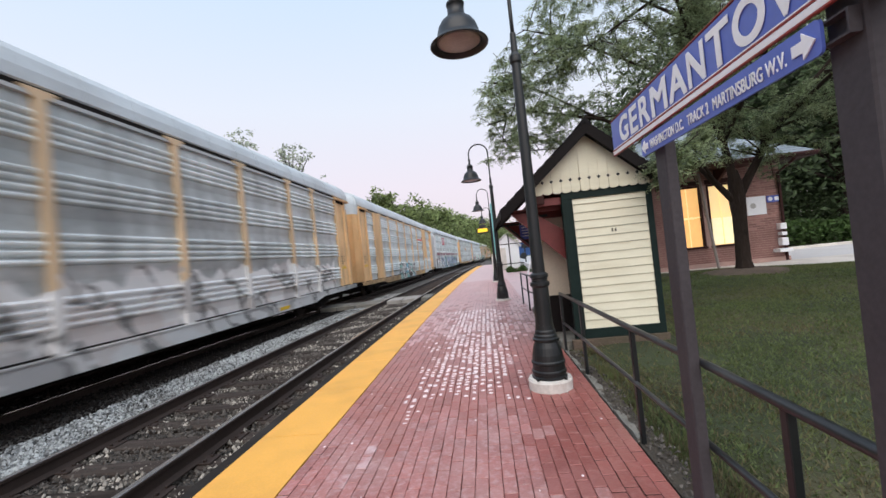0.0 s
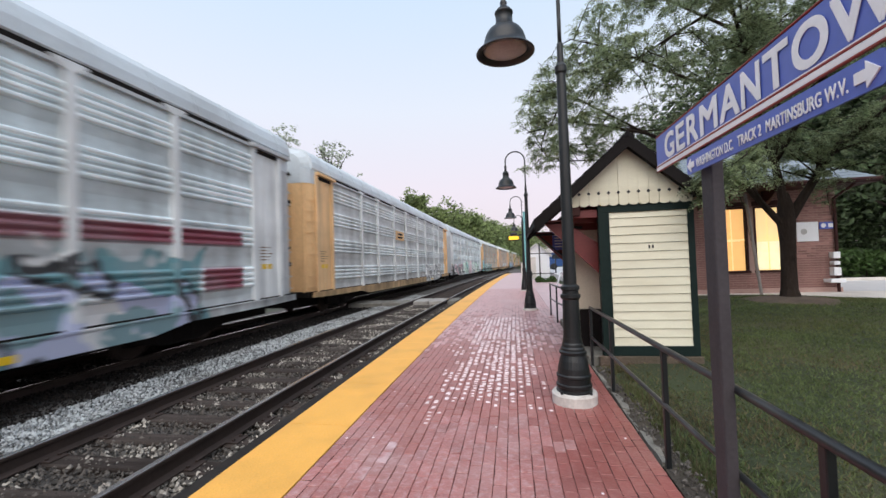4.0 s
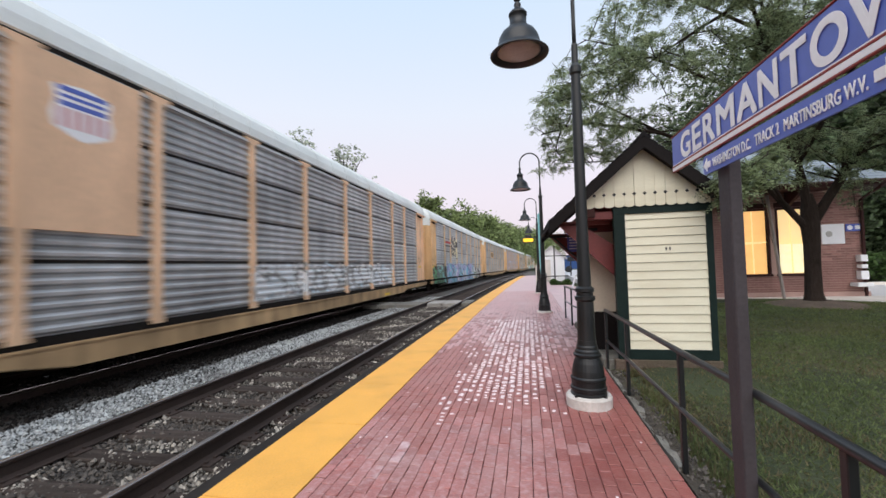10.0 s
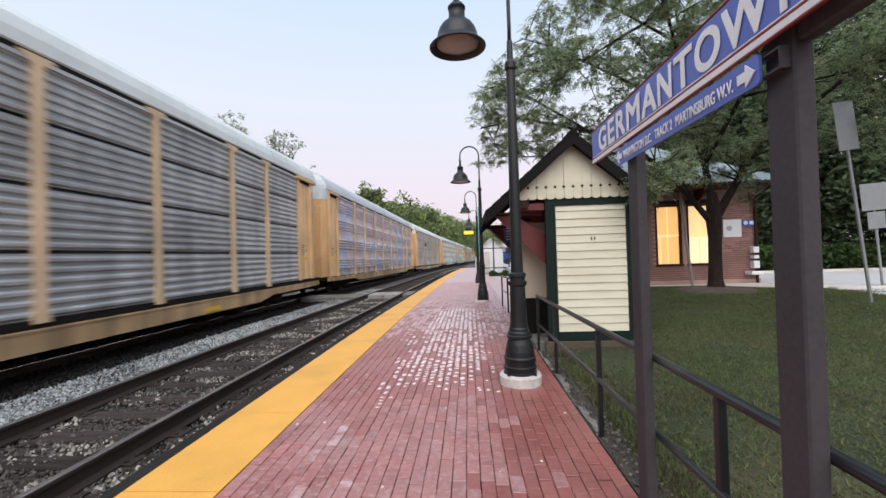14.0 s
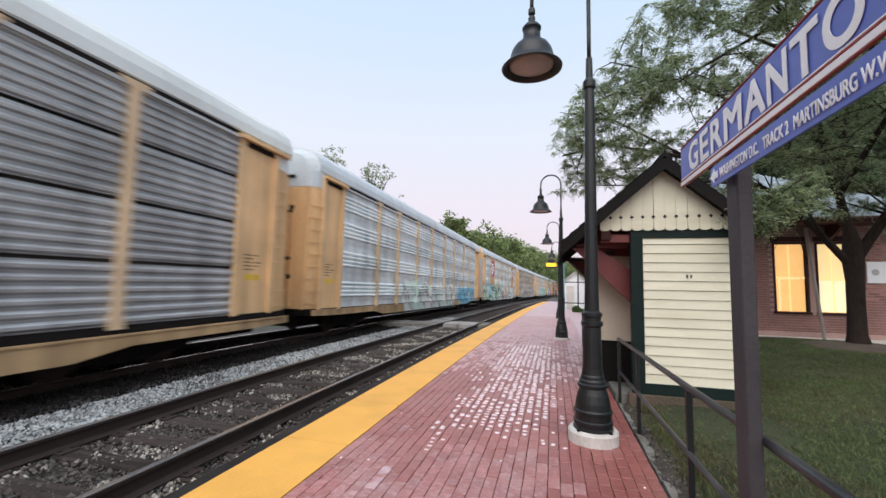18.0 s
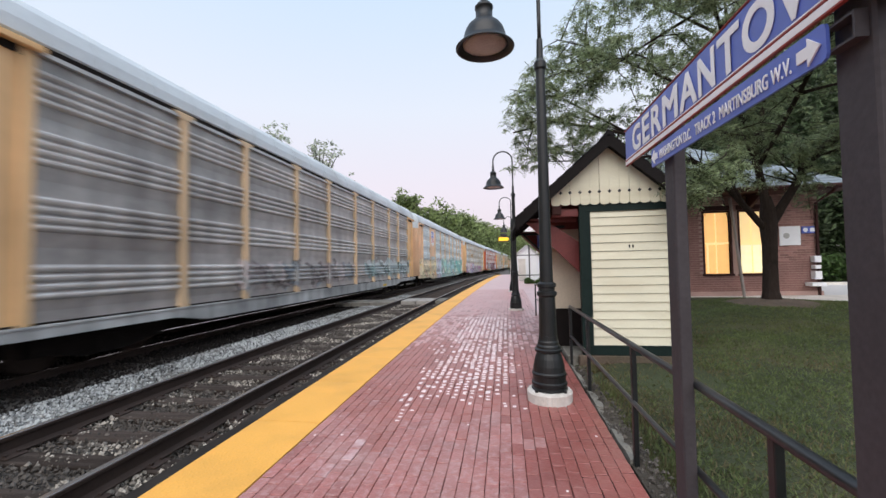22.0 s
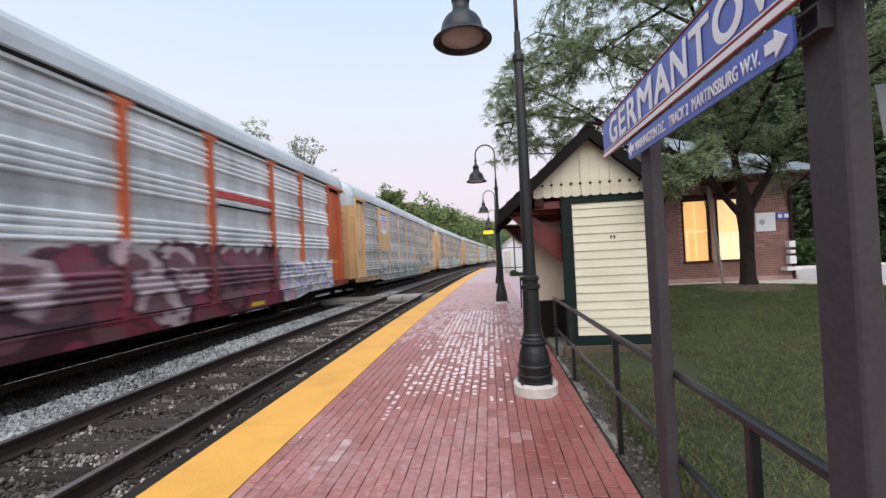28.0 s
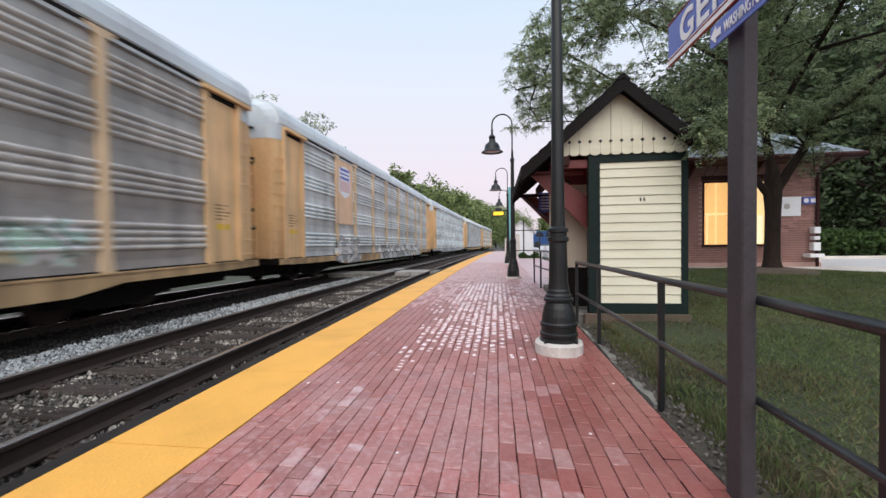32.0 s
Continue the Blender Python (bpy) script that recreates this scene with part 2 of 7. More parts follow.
M_SIGN = mat("blue_sign", (0.098, 0.152, 0.54), 0.4, var=0.1, scale=3, fine=30, bump=0.03)
M_WHITE = mat("white_vinyl", (0.92, 0.93, 0.95), 0.5, var=0.06, scale=5, bump=0.02)
M_RED = mat("red_trim", (0.30, 0.040, 0.03), 0.5, var=0.15, scale=5)
M_SBRICK = mat("station_brick", (0.36, 0.195, 0.168), 0.85, var=0.35, scale=2, fine=30, random_amt=0.9, bump=0.3)
M_SBRICKW = mat("station_mortar", (0.45, 0.30, 0.26), 0.9, var=0.3, scale=2, fine=30)
M_SLATE = mat("slate_roof", (0.27, 0.32, 0.36), 0.6, var=0.35, scale=2, fine=20, random_amt=0.6, bump=0.3)
M_TRIM = mat("brown_trim", (0.055, 0.024, 0.022), 0.6, var=0.25, scale=4, spec=0.12)
M_WARM = mat("lit_window_glass", (0.62, 0.36, 0.12), 0.25, var=0.2, scale=1.5, fine=3, bump=0.0, emit=(1.0, 0.56, 0.20), emit_strength=0.75)
M_WARM2 = mat("lit_window_blind", (0.7, 0.55, 0.3), 0.5, var=0.2, scale=1.5, fine=3, bump=0.0, emit=(1.0, 0.70, 0.32), emit_strength=0.72)
M_BLIND = mat("pale_window_blind", (0.8, 0.75, 0.55), 0.6, var=0.2, scale=2.5, fine=6, bump=0.0, emit=(1.0, 0.88, 0.50), emit_strength=0.66)
M_GALV = mat("galvanised_steel", (0.36, 0.38, 0.38), 0.5, metal=0.5, var=0.2, scale=4)
M_BARK = mat("tree_bark", (0.040, 0.030, 0.025), 0.95, var=0.5, scale=5, fine=30, bump=0.9, bump_dist=0.03, stretch=(1, 1, 0.25), spec=0.12)
M_PALELEAF = mat("pale_leaf", (0.44, 0.48, 0.38), 0.7, var=0.5, scale=0.15, fine=1.5, island=1.2, bump=0)
M_LEAF = mat("tree_leaf", (0.235, 0.285, 0.155), 0.55, var=0.65, scale=1.1, fine=4, island=1.4, bump=0)
M_LEAF2 = mat("far_leaf", (0.235, 0.292, 0.118), 0.7, var=0.6, scale=0.15, fine=1.5, island=1.4, bump=0)
M_LEAF3 = mat("dark_leaf", (0.056, 0.088, 0.036), 0.7, var=0.6, scale=0.3, fine=3, island=1.4, bump=0)
M_HEDGE = mat("hedge_leaf", (0.075, 0.135, 0.040), 0.7, var=0.5, scale=0.6, fine=5, island=1.3, bump=0)
M_LED = mat("amber_display", (0.6, 0.42, 0.03), 0.4, var=0.05, scale=3, emit=(1.0, 0.62, 0.03), emit_strength=0.8)
M_TEAL = mat("teal_canopy", (0.20, 0.46, 0.48), 0.6, var=0.1, scale=3)
M_CARBLUE = mat("blue_car_paint", (0.025, 0.075, 0.22), 0.3, var=0.1, scale=3, bump=0.0)
M_GREY = mat("grey_box", (0.48, 0.47, 0.45), 0.6, var=0.15, scale=5)
M_POLE = mat("weathered_pole", (0.30, 0.265, 0.245), 0.7, var=0.3, scale=4)
# near-black for underframe grime; also stands for shade in slots and below cars
M_UNDER = mat("grime_and_shade_black", (0.014, 0.012, 0.011), 0.85, var=0.5, scale=3, fine=30, bump=0.3, spec=0.12)
M_WHEEL = mat("wheel_steel", (0.06, 0.045, 0.038), 0.6, metal=0.5, var=0.3, scale=5)
M_ROOFCAR = mat("car_roof_paint", (0.58, 0.64, 0.675), 0.5, var=0.15, scale=0.6, fine=10, bump=0.05, random_amt=0.3, dirt=(0.36, 0.37, 0.37), dirt_amt=0.5)
M_ROOFWHITE = mat("white_car_roof", (0.74, 0.785, 0.765), 0.5, var=0.12, scale=0.6, fine=10, bump=0.05, dirt=(0.5, 0.52, 0.5), dirt_amt=0.4)
M_TAN = mat("tan_car_paint", (0.82, 0.53, 0.26), 0.6, var=0.2, scale=0.9, fine=20, random_amt=0.35, dirt=(0.44, 0.26, 0.13), dirt_amt=0.6, stretch=(1, 1, 0.5))
M_PEACH = mat("peach_car_paint", (0.86, 0.58, 0.37), 0.6, var=0.2, scale=0.9, fine=20, random_amt=0.3, dirt=(0.36, 0.21, 0.13), dirt_amt=0.6, stretch=(1, 1, 0.5))
M_ORANGE = mat("orange_car_paint", (0.60, 0.13, 0.04), 0.6, var=0.2, scale=0.9, fine=20, dirt=(0.32, 0.09, 0.05), dirt_amt=0.6, stretch=(1, 1, 0.5))
M_SILVER = mat("silver_car_paint", (0.52, 0.54, 0.55), 0.5, var=0.15, scale=0.9, fine=20, dirt=(0.32, 0.33, 0.34), dirt_amt=0.5, stretch=(1, 1, 0.5))
M_TANSILL = mat("grimy_tan_sill", (0.27, 0.165, 0.085), 0.75, var=0.35, scale=0.8, fine=20, random_amt=0.3, dirt=(0.11, 0.075, 0.05), dirt_amt=0.8)
M_PINKBAR = mat("faded_red_bar", (0.66, 0.34, 0.35), 0.6, var=0.15, scale=5)
M_STRIPE = mat("red_stripe_paint", (0.58, 0.055, 0.05), 0.55, var=0.2, scale=4)
M_CRIMSON = mat("crimson_paint", (0.46, 0.035, 0.075), 0.55, var=0.2, scale=3, dirt=(0.5, 0.2, 0.22), dirt_amt=0.4)
M_OCHRE = mat("brown_board_paint", (0.60, 0.36, 0.16), 0.6, var=0.25, scale=0.9, fine=20, dirt=(0.38, 0.22, 0.11), dirt_amt=0.6)
M_YLABEL = mat("yellow_label", (0.80, 0.52, 0.02), 0.5, var=0.1, scale=5)


def let_light_through(m, share=0.45):
    """Thin leaves pass some of the light."""
    nt = m.node_tree
    b = nt.nodes["Principled BSDF"]
    tr = nt.nodes.new("ShaderNodeBsdfTranslucent")
    mx = nt.nodes.new("ShaderNodeMixShader")
    mx.inputs[0].default_value = share
    nt.links.new(b.inputs["Base Color"].links[0].from_socket, tr.inputs[0])
    nt.links.new(b.outputs[0], mx.inputs[1])
    nt.links.new(tr.outputs[0], mx.inputs[2])
    nt.links.new(mx.outputs[0], nt.nodes["Material Output"].inputs[0])


let_light_through(M_LEAF, 0.58)
for leaf in (M_LEAF2, M_PALELEAF, M_HEDGE, M_BLADE, M_DRYBLADE):
    let_light_through(leaf)


# ---- mesh helpers ----
def mesh_of(name, verts, faces, mats=(), index=None, smooth=False):
    me = bpy.data.meshes.new(name)
    me.from_pydata([tuple(v) for v in verts], [], faces)
    for m in mats:
        me.materials.append(m)
    if index is not None:
        me.polygons.foreach_set("material_index", index)
    if smooth:
        me.polygons.foreach_set("use_smooth", [True] * len(me.polygons))
    me.update()
    return me


class Build:
    """Collects simple solids into one mesh."""

    def __init__(self):
        self.v, self.f, self.i, self.m = [], [], [], 0

    def add(self, verts, faces):
        o = len(self.v)
        self.v += [tuple(v) for v in verts]
        self.f += [tuple(k + o for k in f) for f in faces]
        self.i += [self.m] * len(faces)
        return self

    def box(self, x0, x1, y0, y1, z0, z1, c=0.0, turn=None):
        """A box with chamfered edges of width c; turn: a matrix laid over it."""
        if c <= 0:
            vs = [(x, y, z) for x in (x0, x1) for y in (y0, y1) for z in (z0, z1)]
            fs = [(0, 1, 3, 2), (4, 6, 7, 5), (0, 4, 5, 1), (2, 3, 7, 6), (0, 2, 6, 4), (1, 5, 7, 3)]
        else:
            vs, fs = [], []
            corner = {}
            for sx in (0, 1):
                for sy in (0, 1):
                    for sz in (0, 1):
                        x, y, z = (x0, x1)[sx], (y0, y1)[sy], (z0, z1)[sz]
                        dx, dy, dz = (c, -c)[sx], (c, -c)[sy], (c, -c)[sz]
                        corner[sx, sy, sz] = len(vs)
                        vs += [(x, y + dy, z + dz), (x + dx, y, z + dz), (x + dx, y + dy, z)]
            g = lambda sx, sy, sz, a: corner[sx, sy, sz] + a
            for s in (0, 1):
                fs.append([g(s, 0, 0, 0), g(s, 1, 0, 0), g(s, 1, 1, 0), g(s, 0, 1, 0)][:: 1 if s else -1])
                fs.append([g(0, s, 0, 1), g(1, s, 0, 1), g(1, s, 1, 1), g(0, s, 1, 1)][:: -1 if s else 1])
                fs.append([g(0, 0, s, 2), g(1, 0, s, 2), g(1, 1, s, 2), g(0, 1, s, 2)][:: 1 if s else -1])
            for a in (0, 1):
                for b in (0, 1):
                    k = 1 if a == b else -1
                    fs.append([g(a, b, 0, 0), g(a, b, 0, 1), g(a, b, 1, 1), g(a, b, 1, 0)][::k])
                    fs.append([g(a, 0, b, 0), g(a, 1, b, 0), g(a, 1, b, 2), g(a, 0, b, 2)][::k])
                    fs.append([g(0, a, b, 1), g(0, a, b, 2), g(1, a, b, 2), g(1, a, b, 1)][::k])
                    for s in (0, 1):
                        kk = 1 if (a + b + s) % 2 else -1
                        fs.append([g(a, b, s, 0), g(a, b, s, 1), g(a, b, s, 2)][::kk])
        if turn is not None:
            vs = [turn @ Vector(v) for v in vs]
        return self.add(vs, [tuple(f) for f in fs])

    def turned(self, profile, n=24, at=(0, 0, 0), turn=None):
        """A lathe of (radius, height) pairs round z."""
        vs, fs = [], []
        for r, z in profile:
            for k in range(n):
                a = 2 * math.pi * k / n
                v = Vector((r * math.cos(a), r * math.sin(a), z))
                if turn is not None:
                    v = turn @ v
                vs.append(v + Vector(at))
        for j in range(len(profile) - 1):
            for k in range(n):
                k2 = (k + 1) % n
                fs.append((j * n + k, j * n + k2, (j + 1) * n + k2, (j + 1) * n + k))
        fs.append(tuple(range(n))[::-1])
        fs.append(tuple((len(profile) - 1) * n + k for k in range(n)))
        return self.add(vs, fs)

    def tube(self, points, radii, n=8):
        """A round bar along points."""
        pts = [Vector(p) for p in points]
        if not isinstance(radii, (list, tuple)):
            radii = [radii] * len(pts)
        vs, fs = [], []
        side = None
        for j, p in enumerate(pts):
            d = (pts[min(j + 1, len(pts) - 1)] - pts[max(j - 1, 0)]).normalized()
            if side is None:
                side = d.cross(Vector((0, 0, 1)) if abs(d.z) < 0.9 else Vector((1, 0, 0))).normalized()
            side = (side - d * side.dot(d)).normalized()
            up = d.cross(side)
            for k in range(n):
                a = 2 * math.pi * k / n
                vs.append(p + radii[j] * (math.cos(a) * side + math.sin(a) * up))
        for j in range(len(pts) - 1):
            for k in range(n):
                k2 = (k + 1) % n
                fs.append((j * n + k, j * n + k2, (j + 1) * n + k2, (j + 1) * n + k))
        fs.append(tuple(range(n))[::-1])
        fs.append(tuple((len(pts) - 1) * n + k for k in range(n)))
        return self.add(vs, fs)

    def prism(self, outline, axis, a, b):
        """An outline (pairs) extruded from a to b along an axis."""
        put = {"x": lambda u, w, d: (d, u, w), "y": lambda u, w, d: (u, d, w), "z": lambda u, w, d: (u, w, d)}[axis]
        n = len(outline)
        vs = [put(u, w, a) for u, w in outline] + [put(u, w, b) for u, w in outline]
        fs = [(k, (k + 1) % n, n + (k + 1) % n, n + k) for k in range(n)] + [tuple(range(n))[::-1], tuple(range(n, 2 * n))]
        return self.add(vs, fs)

    def mesh(self, name, *mats, smooth=False):
        me = mesh_of(name, self.v, self.f, mats, self.i if len(mats) > 1 else None, smooth)
        bm = bmesh.new()
        bm.from_mesh(me)
        bmesh.ops.recalc_face_normals(bm, faces=bm.faces)
        bm.to_mesh(me)
        bm.free()
        return me


def part(name, me, material, parent, label="", at=None):
    """Links a mesh or a Build as one part under a thing or part."""
    if isinstance(me, Build):
        me = me.mesh(name, material)
    elif material is not None and not me.materials:
        me.materials.append(material)
    ob = new(name, me)
    ob.parent = parent
    if at is not None:
        ob.matrix_basis = at
    if label:
        tagged(ob, label)
    return ob


def thing(name, label, category, at=None, group="", kind=""):
    ob = new(name)
    ob.empty_display_size = 0.1
    if at is not None:
        ob.matrix_basis = at
    return tagged(ob, label, category, group, kind)


def solid(name, b, material, label, category="", kind="", group=""):
    me = b.mesh(name, material) if isinstance(b, Build) else b
    return tagged(new(name, me), label, category, group, kind)


# ---- plan: platform and tracks bend gently to the right ----
RADIUS, BEND = 1200.0, 6.0
TRACK1, TRACK2 = -2.26, -6.73
RAIL1, RAIL2 = -0.15, -0.27


def bend(y):
    """Sideways shift of the platform's and tracks' line at y."""
    if y > 86:
        return 80 ** 2 / (2 * RADIUS) + (y - 86) * 80 / RADIUS
    if y < -24:
        return 30 ** 2 / (2 * RADIUS) + (-24 - y) * 30 / RADIUS
    return (y - BEND) ** 2 / (2 * RADIUS)


def drop(y):
    """How far the line has fallen by y: level close by, then a gentle grade."""
    d = min(y, 300) - 8
    return 0.008 * (d + math.sqrt(d * d + 16))


def slope(y):
    return (min(max(y, -24), 86) - BEND) / RADIUS


def ribbon(profile, ys, name, mats, closed=True, index=None, smooth=False):
    """A cross-section of (x, z) swept along the bent line."""
    vs, fs, n = [], [], len(profile)
    for y in ys:
        vs += [(x + bend(y), y, z - drop(y)) for x, z in profile]
    for j in range(len(ys) - 1):
        for k in range(n if closed else n - 1):
            k2 = (k + 1) % n
            fs.append((j * n + k, j * n + k2, (j + 1) * n + k2, (j + 1) * n + k))
    if closed:
        fs += [tuple(range(n)), tuple((len(ys) - 1) * n + k for k in range(n))[::-1]]
    me = mesh_of(name, vs, fs, mats, smooth=smooth)
    bm = bmesh.new()
    bm.from_mesh(me)
    bmesh.ops.recalc_face_normals(bm, faces=bm.faces)
    bm.to_mesh(me)
    bm.free()
    return me


def steps(a, b, d):
    n = max(1, round((b - a) / d))
    return [a + (b - a) * k / n for k in range(n + 1)]


# ---- ground: one sheet to the horizon ----
def ground_height(x, y):
    u = x - bend(y)
    fall = drop(y) * max(0.0, min(1.0, (6.5 - u) / 2.5))
    if u < -0.9:
        if u > -9.6:
            return -0.40 - (0.12 if u < -4.2 else 0.0) - fall
        return -0.75 - min(1.2, (-9.6 - u) * 0.12) - fall
    if u < 2.55 and y < 60:
        return -0.42 - fall
    mound = 0.22 * math.exp(-((x - 8.2) ** 2 + (y - 11.6) ** 2) / 5.0)
    return -0.03 + mound + 0.03 * noise.noise((x * 0.4, y * 0.4, 0)) - 0.06 * math.exp(-((u - 2.6) / 0.25) ** 2) - fall


def make_ground():
    xs = sorted(set([-900, -400, -180, -90, -50, -30, -20, -14] + steps(-11, -0.9, 0.7) + [-0.86, 2.50, 2.56] + steps(2.7, 16, 0.45) + [18, 21, 25, 30, 40, 60, 100, 200, 400, 900]))
    ys = sorted(set([-600, -200, -80, -30, -12, -6] + steps(-4, 24, 0.6) + [26, 29, 33, 38, 45, 55, 70, 90, 120, 170, 260, 400, 700, 1500]))
    vs = [(x + (bend(y) if -12 < x < 3 and y < 90 else 0), y, 0) for y in ys for x in xs]
    vs = [(x, y, ground_height(x, y)) for x, y, _ in vs]
    n = len(xs)
    fs, idx = [], []
    for j in range(len(ys) - 1):
        for k in range(n - 1):
            fs.append((j * n + k, j * n + k + 1, (j + 1) * n + k + 1, (j + 1) * n + k))
            x = 0.5 * (xs[k] + xs[k + 1])
            idx.append(0 if -11 < x < 2.5 else (1 if 2.5 < x < 30 and -30 < ys[j] < 30 else 2))
    me = mesh_of("ground", vs, fs, (M_BALLAST, M_GRASS, M_FARGROUND), idx)
    tagged(new("ground", me), "ground of ballast bed, mown lawn and far rough grass", "ground", kind="structure")


make_ground()

# platform body, tactile strip, black edge
Y_END = 58
solid("platform", ribbon([(-0.70, -0.45), (2.44, -0.45), (2.44, -0.055), (-0.70, -0.055)], steps(-8, Y_END, 1.0), "platform", (M_JOINT,)), None,
      "brick-paved platform base with sandy joints", "platform", "structure")
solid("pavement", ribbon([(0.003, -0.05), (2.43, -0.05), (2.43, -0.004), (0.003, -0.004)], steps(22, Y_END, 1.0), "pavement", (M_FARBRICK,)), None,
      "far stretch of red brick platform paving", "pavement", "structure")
solid("pavement_behind", ribbon([(0.003, -0.05), (2.43, -0.05), (2.43, -0.007), (0.003, -0.007)], steps(-8, -1.0, 1.0), "pavement_behind", (M_BRICK,)), None,
      "red brick platform paving further along", "pavement", "structure")
edge = solid("platform_edge", ribbon([(-0.74, -0.44), (-0.615, -0.44), (-0.615, -0.006), (-0.73, -0.012)], steps(-8, Y_END, 1.0), "platform_edge", (M_EDGE,)), None,
             "black worn rubber edge of the platform", "platform edge", "structure")
strip = thing("tactile_strip", "yellow tactile warning strip along the platform edge", "tactile strip", kind="structure")


def make_tactile():
    """Warning panels, those close by with their rows of studs."""
    y = 2.44 - 1.22 * 7
    while y < Y_END - 2:
        ys = steps(y + 0.004, y + 1.216, 0.61)
        me = ribbon([(-0.607, -0.05), (-0.003, -0.05), (-0.003, 0.0), (-0.607, 0.0)], ys, "panel", (M_YELLOW,))
        part("panel", me, None, strip)
        if 1.0 < y < 7.5:
            b = Build()
            for i in range(10):
                for j in range(21):
                    x, yy = -0.58 + i * 0.06, y + 0.03 + j * 0.0585
                    x += bend(yy)
                    r, q, h = 0.0105, 0.006, -drop(yy)
                    vs = [(x - r, yy - r, h), (x + r, yy - r, h), (x + r, yy + r, h), (x - r, yy + r, h),
                          (x - q, yy - q, h + 0.0012), (x + q, yy - q, h + 0.0012), (x + q, yy + q, h + 0.0012), (x - q, yy + q, h + 0.0012)]
                    b.add(vs, [(4, 5, 6, 7), (0, 1, 5, 4), (1, 2, 6, 5), (2, 3, 7, 6), (3, 0, 4, 7)])
            tagged(part("stud", mesh_of("stud", b.v, b.f, (M_YELLOW,)), None, strip), kind="stuff")
        y += 1.22


make_tactile()

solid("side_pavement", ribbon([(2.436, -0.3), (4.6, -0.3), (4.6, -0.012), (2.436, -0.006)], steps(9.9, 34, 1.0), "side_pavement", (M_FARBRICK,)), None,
      "pale paved area widening the platform past the shelter", "pavement", "structure")

# kerb between paving and lawn
kerb = thing("kerb", "dirty broken concrete kerb beside the lawn", "kerb", kind="structure")
krng = np.random.default_rng(14)
for a in (3.25, 3.83, 4.3, 4.95, 5.5):
    ys = steps(a, a + krng.uniform(0.42, 0.55), 0.11)
    wide, top = krng.uniform(2.50, 2.55), krng.uniform(-0.035, -0.006)
    vs, fs = [], []
    for y in ys:
        e = krng.normal(0, 0.010, 4)
        vs += [(2.447 + bend(y), y, -0.3), (wide + e[0] + bend(y), y, -0.3), (wide - 0.015 + e[1] + bend(y), y, top - 0.02 + e[2]), (2.452 + bend(y), y, top + 0.5 * e[3])]
    for q in range(len(ys) - 1):
        fs += [(4 * q + c, 4 * q + 4 + c, 4 * q + 4 + (c + 1) % 4, 4 * q + (c + 1) % 4) for c in range(4)]
    fs += [(0, 1, 2, 3), tuple(4 * (len(ys) - 1) + c for c in (3, 2, 1, 0))]
    part("kerb_stone", mesh_of("kerb_stone", vs, fs, (M_CONC,)), None, kerb)
solid("verge_soil", ribbon([(2.447, -0.2), (2.64, -0.2), (2.62, -0.045), (2.455, -0.03)], steps(-3, 5.9, 0.5), "verge_soil", (M_SOIL,)), None,
      "strip of dark soil and gravel beside the paving", "soil", "structure")


# ---- tracks ----
def rail_profile(x, top):
    p = [(-0.07, -0.17), (0.07, -0.17), (0.07, -0.158), (0.012, -0.135), (0.010, -0.045), (0.036, -0.030), (0.036, -0.006), (0.030, 0.0),
         (-0.030, 0.0), (-0.036, -0.006), (-0.036, -0.030), (-0.010, -0.045), (-0.012, -0.135), (-0.07, -0.158)]
    return [(x + a, top + z) for a, z in p]


def make_track(name, centre, top, label, y0, y1):
    tr = thing(name, label, "railway track", kind="structure")
    for s in (-0.752, 0.752):
        ys = steps(y0, y1, 1.5)
        part("rail", ribbon(rail_profile(centre + s, top), ys, "rail", (M_RAIL,)), None, tr)
        part("rail_head", ribbon([(centre + s - 0.029, top + 0.0005), (centre + s + 0.029, top + 0.0005), (centre + s + 0.026, top + 0.003), (centre + s - 0.026, top + 0.003)],
                                 ys, "rail_head", (M_RAILTOP if centre > -4 else M_POLISH,)), None, tr, "polished running surface of the rail")
    ties = [Build().box(-1.28, 1.28, -0.11, 0.11, -0.35, -0.172, 0.012).mesh("tie", M_TIE),
            Build().box(-1.30, 1.27, -0.115, 0.105, -0.35, -0.175, 0.02).mesh("tie", M_TIE)]
    plate = Build().box(-0.18, 0.18, -0.09, 0.09, -0.172, -0.156, 0.004)
    for sx in (-0.11, 0.11):
        for sy in (-0.055, 0.055):
            plate.box(sx - 0.014, sx + 0.014, sy - 0.014, sy + 0.014, -0.156, -0.135, 0.003)
    plate = plate.mesh("tie_plate", M_RAIL)
    y, k = y0, 0
    while y < min(y1, 48):
        at = pose(centre + bend(y) + random.uniform(-0.03, 0.03), y, top - drop(y) + random.uniform(-0.012, 0.004), 0, 0, -math.degrees(slope(y)) + random.uniform(-1, 1))
        tie = part("tie", ties[k % 2], None, tr, at=at)
        if y < 16:
            for s in (-0.752, 0.752):
                part("tie_plate", plate, None, tie, at=pose(s, 0, 0))
        y += 0.53 + random.uniform(-0.02, 0.02)
        k += 1
    return tr


make_track("railway_track", TRACK1, RAIL1, "near railway track with rusty rails on dark wooden ties", -4, 110)
make_track("railway_track", TRACK2, RAIL2, "far railway track under the freight train", -30, 130)

# plank crossing between the rails
cross = thing("track_crossing", "pale concrete panel crossing laid between the rails", "crossing")
